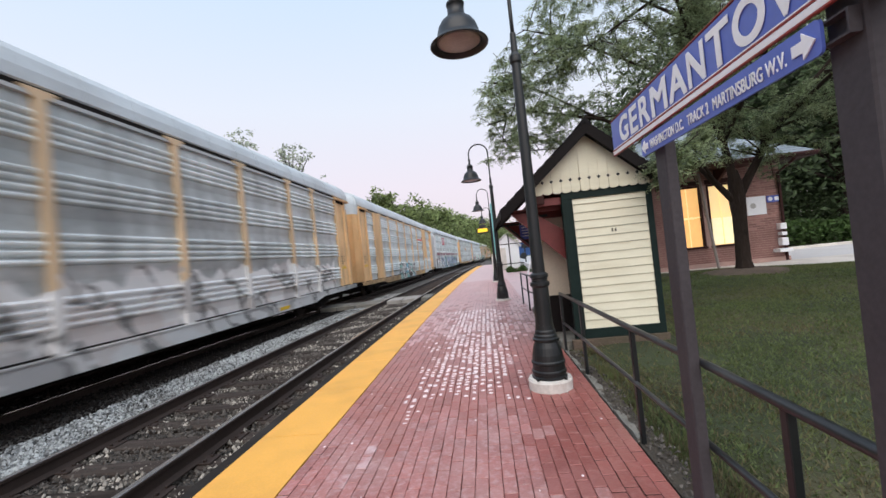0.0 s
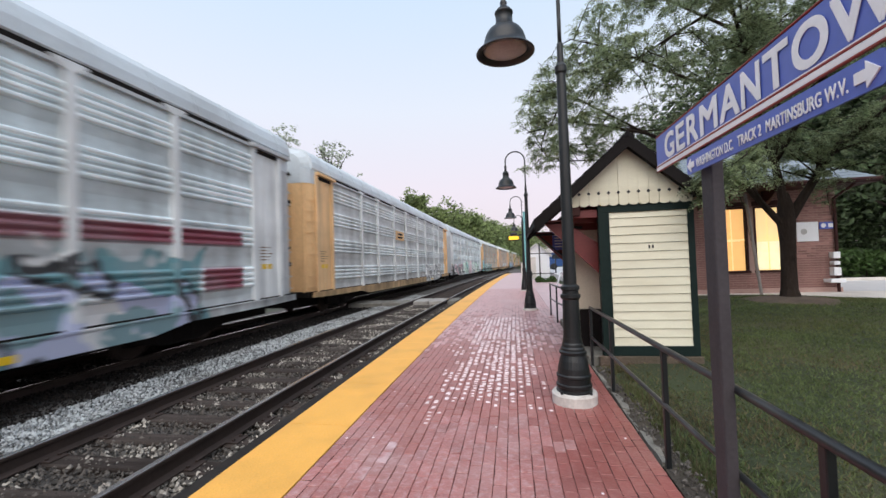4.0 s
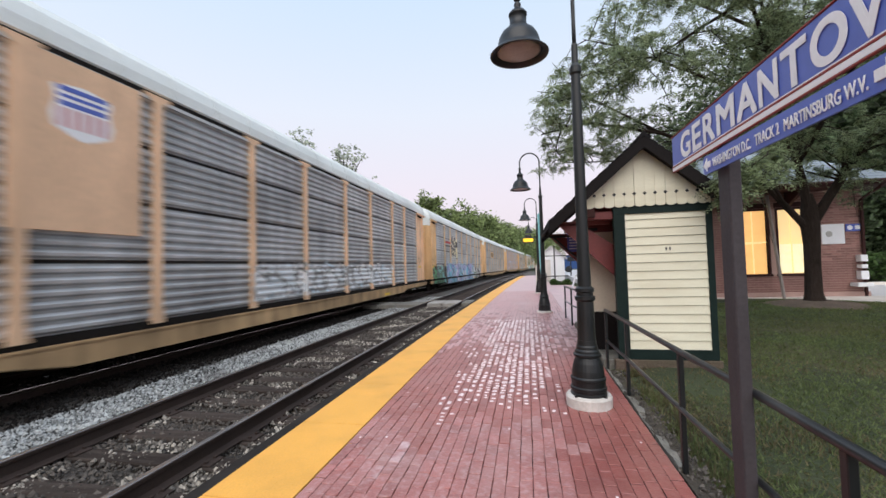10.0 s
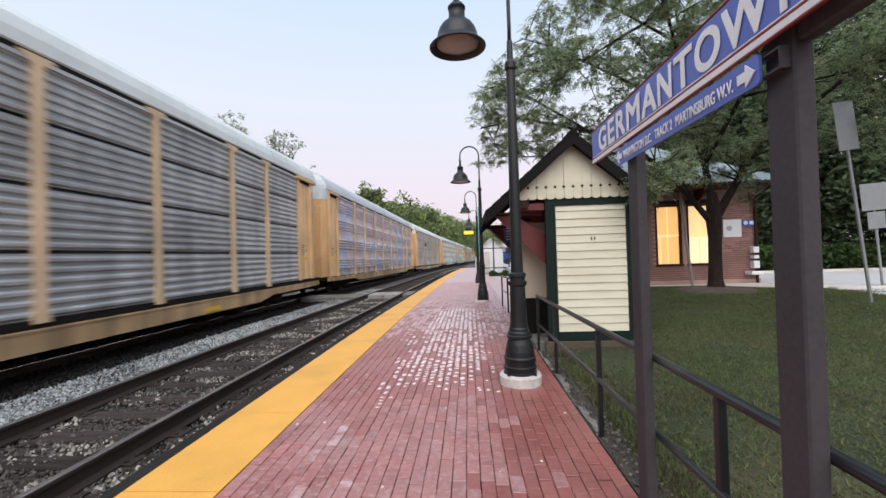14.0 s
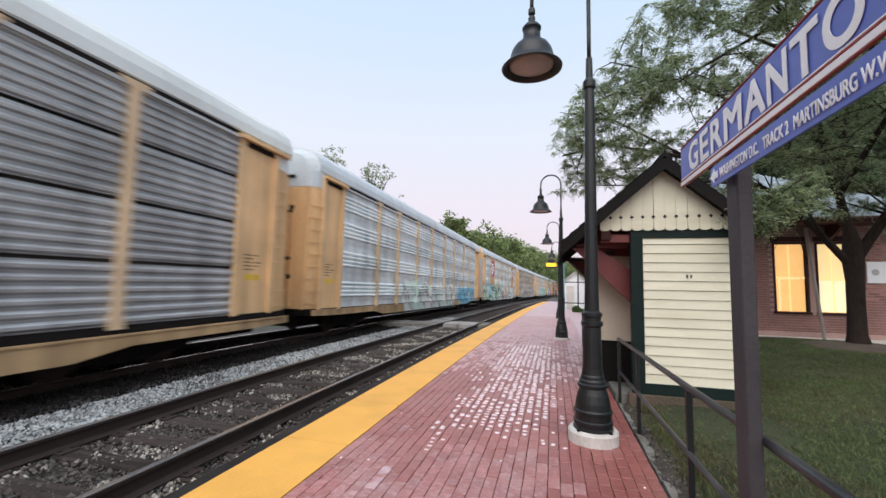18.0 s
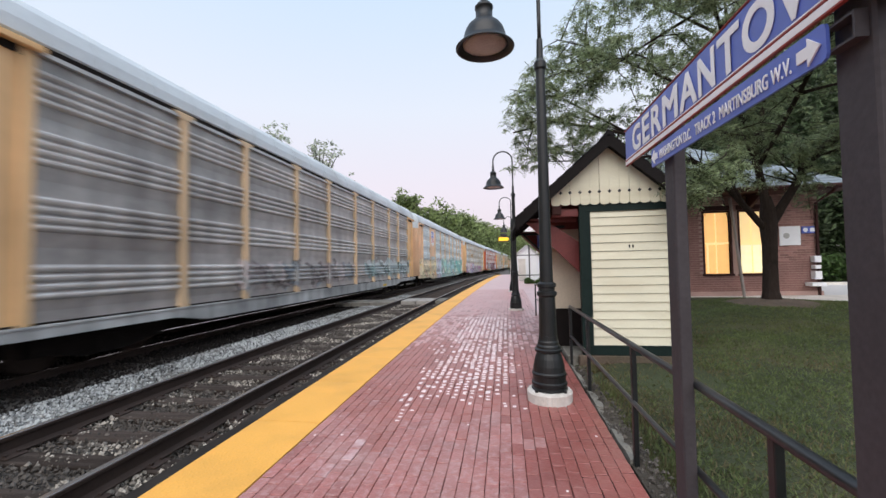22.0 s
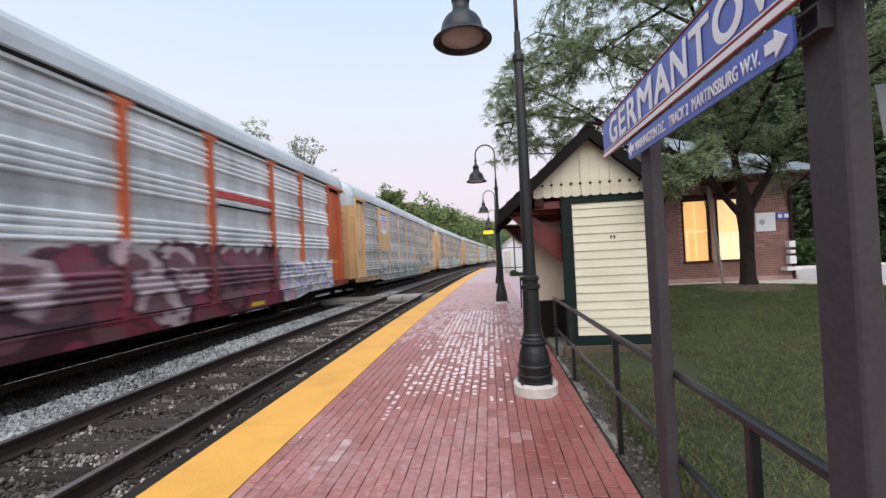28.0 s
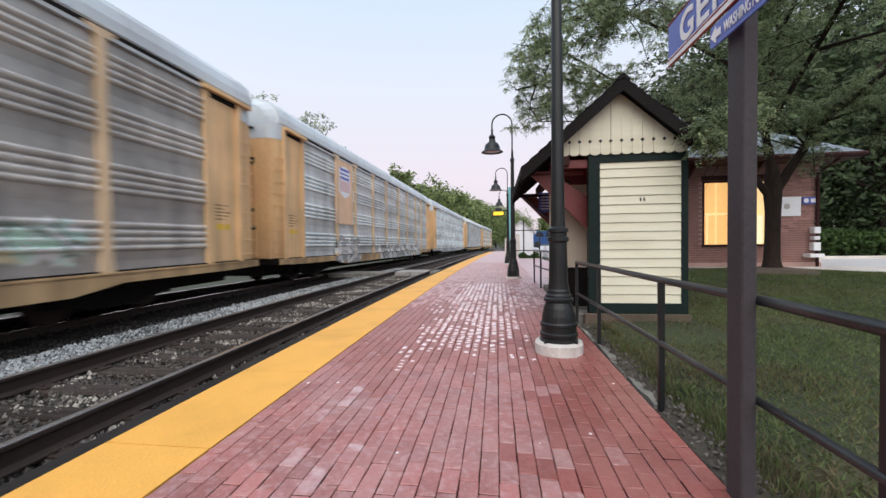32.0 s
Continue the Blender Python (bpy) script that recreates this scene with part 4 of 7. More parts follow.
# ---- station building ----
def make_station():
    st = thing("station_house", "brown brick station house with slate hipped roof and lit windows", "building")
    f, x0, x1, top = 14.8, 4.6, 11.46, 3.30
    holes = [(8.13, 8.90, 0.74, 2.74), (9.20, 9.97, 0.74, 2.74)]
    wall = Build()
    xs = sorted({x0, x1, *[h[0] for h in holes], *[h[1] for h in holes]})
    for a, b in zip(xs, xs[1:]):
        h = [h for h in holes if h[0] <= a and b <= h[1]]
        if h:
            wall.box(a, b, f, f + 0.3, -0.1, h[0][2])
            wall.box(a, b, f, f + 0.3, h[0][3], top)
        else:
            wall.box(a, b, f, f + 0.3, -0.1, top)
    part("front_wall", wall, M_SBRICKW, st)
    part("side_wall", Build().box(x1 - 0.3, x1, f + 0.3, 20.6, -0.1, top), M_SBRICKW, st)
    part("side_wall", Build().box(x0, x0 + 0.3, f + 0.3, 20.6, -0.1, top), M_SBRICKW, st)
    part("rear_wall", Build().box(x0 + 0.3, x1 - 0.3, 20.3, 20.6, -0.1, top), M_SBRICKW, st)
    # brick courses on the front, proud of the mortar
    long_brick = Build().box(0, 0.238, -0.012, 0.02, 0, 0.062, 0.004).mesh("brick", M_SBRICK)
    rows = int((top + 0.1) / 0.075)
    joined, count = Build(), 0
    for r in range(rows):
        z = -0.08 + r * 0.075
        x = x0 + (0.12 if r % 2 else 0.0)
        while x < x1 - 0.24:
            if not any(h[0] - 0.24 < x < h[1] and h[2] - 0.07 < z < h[3] for h in holes):
                if x > 9.97 and z > 1.1 and count < 260:
                    part("brick", long_brick, None, st, at=pose(x, f, z))
                    count += 1
                elif x > 7.2:
                    joined.box(x, x + 0.238, f - 0.012, f + 0.02, z, z + 0.062)
            x += 0.25
    tagged(part("brickwork", mesh_of("brickwork", joined.v, joined.f, (M_SBRICK,)), None, st), kind="stuff")
    for k, (a, b, c, d) in enumerate(holes):
        w = part("window", Build().box(a - 0.06, a, f - 0.02, f + 0.16, c - 0.02, d + 0.06, 0.005).box(b, b + 0.06, f - 0.02, f + 0.16, c - 0.02, d + 0.06, 0.005)
                 .box(a, b, f - 0.02, f + 0.16, d, d + 0.06, 0.005), M_TRIM, st, "window with warm light inside")
        part("sill", Build().box(a - 0.09, b + 0.09, f - 0.06, f + 0.10, c - 0.07, c, 0.008), M_TRIM, w)
        part("pane", Build().box(a, b, f + 0.10, f + 0.11, c, d), M_WARM if k == 0 else M_WARM2, w, "pane glowing with warm lamplight")
        if k:
            part("blind", Build().box(a + 0.05, b - 0.05, f + 0.092, f + 0.098, c + 0.02, c + 0.92), M_BLIND, w, "pale blind over the lower sash")
        else:
            part("inner_frame", Build().box(a + 0.10, a + 0.16, f + 0.092, f + 0.098, c + 0.02, c + 1.0).box(a + 0.16, b - 0.12, f + 0.092, f + 0.098, c + 0.95, c + 1.0), M_WARM2, w, "frame of a door inside the room")
        # sash bars and inner frame glow: room light is put into their material
        part("meeting_rail", Build().box(a, b, f + 0.05, f + 0.09, 0.5 * (c + d) - 0.02, 0.5 * (c + d) + 0.02), M_WARM2, w)
        part("mullion", Build().box(0.5 * (a + b) - 0.012, 0.5 * (a + b) + 0.012, f + 0.06, f + 0.09, c, d), M_WARM2, w)
        part("lintel_board", Build().box(a - 0.1, b + 0.1, f - 0.035, f + 0.05, d + 0.07, d + 0.22, 0.006), M_TRIM, w)
    part("plinth", Build().box(x0 - 0.05, x1 + 0.05, f - 0.06, f - 0.004, -0.1, 0.16, 0.012), M_SBRICKW, st)
    # hipped slate roof with wide eaves
    ov, ez, rz = 1.0, 3.28, 5.75
    a0, a1, b0, b1 = x0 - 0.5, x1 + 0.5, f - ov, 21.2
    cx0, cx1, cy = a0 + 3.7, a1 - 3.7, 0.5 * (b0 + b1)
    part("soffit", Build().box(a0, a1, b0, b1, ez - 0.02, ez + 0.10, 0.01), M_TRIM, st)
    roof = Build()
    roof.add([(a0, b0, ez + 0.1), (a1, b0, ez + 0.1), (a1, b1, ez + 0.1), (a0, b1, ez + 0.1), (cx0, cy, rz), (cx1, cy, rz)],
             [(0, 1, 5, 4), (1, 2, 5), (2, 3, 4, 5), (3, 0, 4), (0, 3, 2, 1)])
    part("roof", roof, M_SLATE, st)
    for c in range(22):
        u0, u1 = c / 22, (c + 1.1) / 22
        q = lambda u: (b0 + (cy - b0) * u, ez + 0.105 + (rz - ez - 0.1) * u, a0 + (cx0 - a0) * u, a1 + (cx1 - a1) * u)
        (ya, za, xa, xb), (yb, zb, xc, xd) = q(u0), q(min(u1, 1))
        cs = Build().add([(xa, ya, za), (xb, ya, za), (xd, yb, zb), (xc, yb, zb), (xa, ya, za + 0.02), (xb, ya, za + 0.02), (xd, yb, zb + 0.006), (xc, yb, zb + 0.006)],
                         [(4, 5, 6, 7), (0, 1, 5, 4), (1, 2, 6, 5), (3, 0, 4, 7)])
        part("slate_course", cs, M_SLATE, st)
    part("gutter", Build().tube([(a0, b0 - 0.05, ez + 0.06), (a1, b0 - 0.05, ez + 0.06)], 0.06, 8), M_TRIM, st)
    part("downspout", Build().tube([(x1 - 0.08, f - 0.9, ez), (x1 - 0.08, f - 0.75, ez - 0.1), (x1 - 0.08, f - 0.07, ez - 0.35), (x1 - 0.08, f - 0.07, 0.0)], 0.045, 8), M_TRIM, st)
    for k in range(2):
        part("bracket", Build().prism([(f - 0.02, 2.75), (f - 0.02, 3.28), (f - 0.85, 3.28), (f - 0.85, 3.2)], "x", 7.5 + k * 1.9, 7.58 + k * 1.9), M_TRIM, st)
    return st


make_station()
notice = thing("notice_board", "white notice panel on the station wall", "notice")
part("panel", Build().box(10.33, 10.93, 14.75, 14.785, 1.61, 2.22, 0.005), M_WHITE, notice)
part("seal", Build().turned([(0.09, 0), (0.09, 0.004)], 16, (10.52, 14.745, 1.92), pose(0, 0, 0, 90)), M_GREY, notice)
arrow = thing("direction_sign", "small blue direction sign with a white arrow", "sign")
part("panel", Build().box(10.97, 11.38, 14.75, 14.785, 1.98, 2.20, 0.004), M_SIGN, arrow)
part("arrow", Build().turned([(0.07, 0), (0.07, 0.004)], 16, (11.07, 14.745, 2.09), pose(0, 0, 0, 90)), M_WHITE, arrow)
part("pictogram", Build().box(11.2, 11.33, 14.742, 14.749, 2.03, 2.15), M_WHITE, arrow)
boxes = thing("meter_box", "stack of white utility boxes on the brick wall", "utility box")
for z0, z1, w in ((1.06, 1.26, 0.19), (0.86, 0.97, 0.17), (0.53, 0.78, 0.20)):
    part("box", Build().box(11.28 - w / 2, 11.28 + w / 2, 14.58, 14.78, z0, z1, 0.01), M_WHITE, boxes)
part("tray", Build().box(11.0, 11.40, 14.45, 14.78, 0.32, 0.43, 0.01), M_WHITE, boxes)
solid("leaning_pole", Build().tube([(8.95, 14.2, 0.0), (8.92, 14.48, 1.7), (8.9, 14.72, 3.2)], 0.046, 10), M_POLE, "grey pole leaning at the station eave", "pole")
solid("pavement_walk", Build().box(4.0, 13.4, 12.9, 14.8, -0.3, 0.02, 0.01), M_PALE, "pale concrete walk before the station", "pavement", "structure")
solid("parking_lot", Build().box(11.8, 60, 13.6, 19.5, -0.3, -0.005).box(11.8, 60, 7.0, 12.2, -0.3, -0.006), M_LOT, "pale concrete car park beyond the lawn", "road", "structure")
solid("kerb_strip", Build().box(11.8, 60, 12.2, 12.5, -0.3, 0.07, 0.02).box(11.8, 60, 19.5, 19.8, -0.3, 0.1, 0.02), M_PALE, "pale concrete kerb of the car park", "kerb", "structure")


def make_road_sign(at, h, w, hh, label, small=False):
    s = thing("road_sign", label, "road sign", at)
    part("pole", Build().box(-0.03, 0.03, -0.02, 0.02, -0.2, h, 0.004), M_GALV, s)
    part("plate", Build().box(-w / 2, w / 2, -0.045, -0.03, h - hh, h + 0.05, 0.003), M_GALV, s, "bare grey back of the plate")
    if small:
        part("plate", Build().box(-w / 3, w / 3, -0.045, -0.03, h - hh - 0.55, h - hh - 0.05, 0.003), M_GALV, s)


make_road_sign(pose(10.2, 9.5, 0, 0, -7, 8), 4.35, 0.48, 1.0, "tall grey road sign seen from behind, slightly leaning")
make_road_sign(pose(13.75, 13.0, 0, 0, -4, 5), 3.0, 0.82, 0.75, "grey square road sign seen from behind", True)


def leaf_mesh(name, centres, size, rng, m, droop=0.5):
    """Folded leaf blades, two triangles each, at the given centres."""
    n = len(centres)
    a = rng.normal(size=(n, 3))
    a[:, 2] = a[:, 2] * 0.6 - droop * 0.3
    a /= np.linalg.norm(a, axis=1, keepdims=True)
    b = np.cross(a, rng.normal(size=(n, 3)))
    b /= np.linalg.norm(b, axis=1, keepdims=True)
    s = size * rng.uniform(0.6, 1.4, (n, 1))
    c = np.cross(a, b) * s * 0.15
    p = np.stack([centres - a * s, centres + b * s * 0.42 + c, centres + a * s, centres - b * s * 0.42 + c], 1).reshape(-1, 3)
    k = 4 * np.arange(n)[:, None]
    f = np.concatenate([k + np.array([[0, 1, 2]]), k + np.array([[0, 2, 3]])], 1).reshape(-1, 3)
    return mesh_of(name, p.tolist(), f.tolist(), (m,))


# ---- far end of the platform ----
hut = thing("platform_hut", "small cream platform hut with a pale gabled roof", "hut")
part("wall", Build().prism([(2.5, -0.6), (4.5, -0.6), (4.5, 1.52), (3.45, 2.42), (2.5, 1.60)], "y", 36, 38.5), M_WHITE, hut)
for o in ([(3.45, 2.42), (3.45, 2.56), (4.72, 1.48), (4.68, 1.34)], [(3.45, 2.42), (3.45, 2.56), (2.28, 1.56), (2.32, 1.42)]):
    part("roof_slope", Build().prism(o, "y", 35.8, 38.7), M_GREY, hut)
part("door", Build().box(2.75, 3.35, 35.96, 36.0, -0.45, 1.35, 0.01), M_PALE, hut)
gate = thing("gate", "black steel gate frame before the hut", "gate")
for x, z in ((2.45, 1.7), (3.62, 2.5), (4.9, 1.7)):
    part("post", Build().box(x - 0.05, x + 0.05, 34.95, 35.05, -0.6, z), M_BLACK, gate)
for z in (-0.05, 1.62):
    part("bar", Build().box(2.45, 4.9, 34.97, 35.03, z, z + 0.07), M_BLACK, gate)
solid("equipment_cabinet", Build().box(1.98, 2.30, 29.3, 29.8, -0.45, 1.02, 0.02), M_PALE, "pale grey equipment cabinet on the platform", "cabinet")
disp = thing("departure_display", "amber lit departure display on a pale mast", "display")
part("mast", Build().turned([(0.15, -0.45), (0.15, 0.9), (0.11, 0.95), (0.09, 4.7), (0.02, 4.75)], 12, (2.36, 30.5, 0)), M_TEAL, disp, "pale teal mast")
part("housing", Build().box(1.16, 1.96, 30.4, 30.6, 2.62, 3.02, 0.06).box(1.30, 1.82, 30.42, 30.58, 3.0, 3.24, 0.10), M_POST, disp)
part("screen", Build().prism([(1.20, 2.70), (1.86, 2.70), (1.93, 2.76), (1.93, 2.90), (1.86, 2.96), (1.20, 2.96)], "y", 30.385, 30.398), M_LED, disp, "glowing amber screen")
part("hanger", Build().box(1.95, 2.4, 30.46, 30.54, 3.0, 3.08), M_BLACK, disp)
blue_car = thing("parked_car", "dark blue car parked beyond the hut", "car", pose(0, 43, 0.0))
part("body", Build().prism([(4.7, 0.35), (8.9, 0.35), (8.95, 0.75), (8.6, 0.98), (7.9, 1.05), (5.0, 1.05), (4.68, 0.80)], "y", 0.0, 1.75), M_CARBLUE, blue_car)
part("cabin", Build().prism([(4.95, 1.052), (7.9, 1.052), (7.2, 1.62), (6.9, 1.70), (5.5, 1.70), (5.2, 1.62)], "y", 0.12, 1.63), M_CARBLUE, blue_car)
for a, b in ((5.35, 6.2), (6.3, 7.25)):
    part("side_window", Build().prism([(a, 1.12), (b, 1.12), (b - 0.18, 1.56), (a + 0.10, 1.56)], "y", 0.105, 0.118), M_BLACK, blue_car)
for x in (5.5, 8.1):
    for y in (-0.02, 1.57):
        part("wheel", Build().turned([(0.2, 0), (0.33, 0.02), (0.33, 0.18), (0.2, 0.2)], 16, (x, y + 0.2, 0.33), pose(0, 0, 0, 90)), M_BLACK, blue_car)
solid("forecourt", Build().box(4.7, 11.0, 26.0, 52.0, -0.5, 0.0, 0.01), M_LOT, "pale concrete forecourt beyond the hut", "pavement", "structure")
easel = thing("a_frame_board", "white folding board standing on the platform", "board", pose(3.72, 20.5, -0.215))
for s_ in (-1, 1):
    part("panel", Build().prism([(s_ * 0.26, 0.0), (s_ * 0.29, 0.0), (s_ * 0.04, 0.86), (s_ * 0.01, 0.86)], "y", -0.22, 0.22), M_WHITE, easel)
part("hinge", Build().tube([(0, -0.22, 0.86), (0, 0.22, 0.86)], 0.014, 6), M_GREY, easel)
rng_shrub = np.random.default_rng(19)
q = rng_shrub.random((2600, 3))
tagged(new("shrubs", leaf_mesh("shrubs", np.stack([2.95 + 1.25 * q[:, 0], 28.4 + 0.9 * q[:, 1], -0.40 + 0.42 * q[:, 2] * (0.7 + 0.3 * np.sin(9 * q[:, 0]))], 1), 0.09, rng_shrub, M_HEDGE)),
       "low green shrubs before the hut", "bushes", kind="stuff")


# ---- trees ----
def sprays(rng, tips, per, spread, flat=0.5):
    """Points in drooping sprays round the given tips."""
    t = np.repeat(np.asarray(tips, float), per, axis=0)
    return t + rng.normal(size=t.shape) * np.array([spread, spread, spread * flat])


def far_tree(label, base, height, width, seed, count=900, m=None, size=0.35, airy=0.0, low=0.25, clumps=64):
    rng = np.random.default_rng(seed)
    tr = thing("tree", label, "tree", pose(*base))
    b = Build().tube([(0, 0, -0.5), (0.1, 0, height * 0.3), (0, 0.1, height * 0.62), (0, 0, height * 0.9)], [height * 0.022, height * 0.017, height * 0.010, 0.03], 8)
    tips = []
    cz, rz = height * (1 + low) / 2, height * (1 - low) / 2
    for k in range(clumps):
        d = rng.normal(size=3)
        d /= np.linalg.norm(d)
        q = rng.uniform(0.45, 1.0) * (1.0 + 0.22 * noise.noise((d[0] * 1.7 + seed, d[1] * 1.7, d[2] * 1.7)))
        tip = (d[0] * q * width * 0.5, d[1] * q * width * 0.5, cz + d[2] * q * rz * (0.96 if d[2] > 0 else 1.0))
        if k < 20:
            b.tube([(0, 0, max(height * 0.2, tip[2] * 0.65)), (tip[0] * 0.5, tip[1] * 0.5, tip[2] * 0.86), tip], [height * 0.006, height * 0.004, 0.02], 5)
        tips.append(tip)
    part("trunk", b, M_BARK, tr)
    pts = sprays(rng, tips, max(4, count // len(tips)), width * (0.105 - 0.05 * airy) * (64 / clumps) ** 0.4, 0.75)
    part("crown", leaf_mesh("crown", pts, size, rng, m or M_LEAF2), None, tr)
    return tr


def fronds(rng, tips, per, pairs, length, size, m):
    """Feathery fronds at the tips: leaflets in pairs along drooping stalks."""
    t = np.repeat(np.asarray(tips, float), per, axis=0)
    n = len(t)
    d = rng.normal(size=(n, 3)) * np.array([1.0, 1.0, 0.45]) + np.array([0, 0, -0.30])
    d /= np.linalg.norm(d, axis=1, keepdims=True)
    side = np.cross(d, np.array([0.0, 0.0, 1.0]) + 0.35 * rng.normal(size=(n, 3)))
    side /= np.linalg.norm(side, axis=1, keepdims=True)
    up = np.cross(side, d)
    ln = length * rng.uniform(0.6, 1.3, (n, 1))
    vs = []
    for k in range(pairs):
        u = (k + 0.6) / pairs
        stalk = t + d * ln * u - np.array([0, 0, 0.25]) * ln * u * u
        for sg in (-1, 1):
            ax = side * sg * 0.85 + d * 0.5 + up * rng.uniform(-0.35, 0.25, (n, 1))
            w = d * 0.33 - up * 0.12
            sz = size * rng.uniform(0.7, 1.3, (n, 1)) * (1.15 - 0.5 * u)
            vs.append(np.stack([stalk, stalk + (ax * 0.55 + w * 0.6) * sz, stalk + ax * sz, stalk + (ax * 0.55 - w * 0.6) * sz], 1))
    p = np.concatenate(vs, 0).reshape(-1, 3)
    k = 4 * np.arange(len(p) // 4)[:, None]
    f = np.concatenate([k + np.array([[0, 1, 2]]), k + np.array([[0, 2, 3]])], 1).reshape(-1, 3)
    return mesh_of("crown", p.tolist(), f.tolist(), (m,))


def over_shelter(p):
    return 1.7 < p[0] < 4.05 and 5.8 < p[1] < 9.85 and p[2] < 3.2 - 0.87 * abs(p[0] - 3.03)


def make_big_tree():
    """The tree on the lawn, its feathery boughs reaching over the shelter."""
    rng = np.random.default_rng(11)
    tr = thing("lawn_tree", "dark-trunked spreading tree with fine drooping leaves on the lawn", "tree")
    bx, by = 8.2, 11.6
    trunk = Build().tube([(bx, by, 0.0), (bx, by, 0.20), (bx - 0.01, by, 0.42), (bx, by, 1.0), (bx + 0.01, by, 1.6), (bx, by, 2.05), (bx, by, 2.45), (bx - 0.03, by, 2.8)], [0.30, 0.225, 0.175, 0.158, 0.162, 0.19, 0.17, 0.10], 16)
    part("trunk", trunk, M_BARK, tr, "dark furrowed trunk")
    limbs = (((8.2, 11.6, 2.15), (8.06, 11.5, 2.9), (7.95, 11.5, 3.6), (7.7, 11.4, 4.8), (7.2, 11.0, 6.6), (6.8, 10.6, 8.4), 0.115), ((8.25, 11.6, 2.1), (8.62, 11.55, 2.75), (9.2, 11.5, 3.7), (10.7, 11.4, 5.3), (12.2, 11.0, 6.8), 0.125),
             ((8.17, 11.6, 1.92), (7.66, 11.45, 2.48), (7.2, 11.3, 2.95), (6.4, 11.0, 3.6), (4.6, 10.2, 4.2), (2.9, 9.8, 4.5), (1.9, 9.6, 4.25), 0.085), ((7.8, 11.5, 4.0), (6.6, 9.6, 4.9), (5.2, 7.6, 5.6), (4.2, 6.4, 6.2), 0.06),
             ((8.0, 11.5, 3.6), (7.6, 9.4, 4.6), (7.0, 7.0, 5.6), (6.6, 5.4, 6.3), 0.06), ((9.2, 11.5, 3.7), (9.4, 9.4, 4.6), (9.4, 7.2, 5.2), (9.2, 5.6, 5.6), 0.055), ((7.95, 11.5, 3.6), (8.4, 11.8, 5.8), (8.6, 12.0, 8.4), 0.07),
             ((7.7, 11.4, 4.8), (5.8, 10.8, 5.6), (3.8, 10.0, 6.2), (2.9, 9.6, 6.3), 0.05), ((6.4, 11.0, 3.6), (5.0, 9.9, 3.6), (3.4, 9.95, 3.6), (2.3, 9.95, 3.65), 0.04), ((7.2, 11.0, 6.6), (5.2, 10.4, 7.4), (3.9, 10.0, 7.7), 0.045),
             ((7.66, 11.45, 2.48), (6.9, 10.6, 3.0), (6.0, 9.6, 3.1), 0.045), ((6.0, 9.6, 3.1), (5.0, 6.9, 3.0), (4.35, 5.7, 2.6), (3.62, 5.62, 2.08), 0.018),
             ((4.6, 10.2, 4.2), (3.0, 9.7, 5.0), (1.85, 9.6, 5.25), 0.03), ((10.7, 11.4, 5.3), (10.6, 9.4, 5.4), (10.4, 7.4, 5.8), 0.04), ((7.6, 9.4, 4.6), (8.2, 7.6, 4.3), (8.6, 6.2, 4.2), 0.03),
             ((7.7, 11.4, 4.8), (7.4, 9.0, 6.2), (6.6, 7.0, 7.4), 0.05), ((5.2, 7.6, 5.6), (4.0, 7.8, 5.0), (3.3, 8.0, 4.6), 0.03), ((8.2, 11.6, 3.0), (7.2, 10.6, 4.0), (6.2, 9.4, 3.9), (5.4, 8.6, 3.9), 0.04), ((9.2, 11.5, 3.7), (9.8, 10.6, 3.9), (10.6, 9.6, 3.7), 0.035))
    tips = []
    for *pts, r in limbs:
        pts = [Vector(p) for p in pts]
        wood = Build().tube(pts, [r * (1 - 0.82 * k / (len(pts) - 1)) for k in range(len(pts))], 9)
        run = sum((b - a).length for a, b in zip(pts, pts[1:]))
        fine = r < 0.02
        for k in range(int(run / (0.30 if fine else 0.155))):
            f = rng.uniform(0.5 if fine else 0.32, 1.0) * (len(pts) - 1)
            q = min(int(f), len(pts) - 2)
            p0 = pts[q].lerp(pts[q + 1], f - q)
            ahead = (pts[q + 1] - pts[q]).normalized()
            d = Vector(rng.normal(size=3)) * Vector((1, 1, 0.5)) + ahead * 0.5
            d = d.normalized() * (rng.uniform(0.12, 0.35) if fine else rng.uniform(0.6, 1.5))
            p1 = p0 + d * 0.55 + Vector((0, 0, 0.10 if not fine else 0))
            p2 = p0 + d - Vector((0, 0, 0.12 if not fine else 0.05))
            if over_shelter(p2) or p2.x < 1.75 + max(0.0, p2.z - 5.3):
                continue
            if not fine:
                wood.tube([p0, p1, p2], [max(0.010, r * 0.28), 0.010, 0.004], 4)
            for w in np.linspace(0.25, 1.0, 3 if fine else 7):
                s = (p0.lerp(p1, 2 * w) if w < 0.5 else p1.lerp(p2, 2 * w - 1)) + Vector(rng.normal(size=3)) * (0.03 if fine else 0.11)
                edge = 1.72 + max(0.0, s.z - 5.3) * 1.0 + (0.35 * noise.noise((s.x, s.y, s.z)))
                if s.z < 4.3 and 3.7 < s.x < 7.4 and not fine and rng.random() < 0.55:
                    continue
                if s.x > edge and not over_shelter(s) and (s.z > (2.95 if s.x < 7 else 2.45) or fine):
                    tips.append(tuple(s))
        part("limb", wood, M_BARK, tr, "dark forking limb")
    part("crown", fronds(rng, tips, 7, 8, 0.23, 0.056, M_LEAF), None, tr, "airy crown of feathery green fronds")
    return tr


make_big_tree()


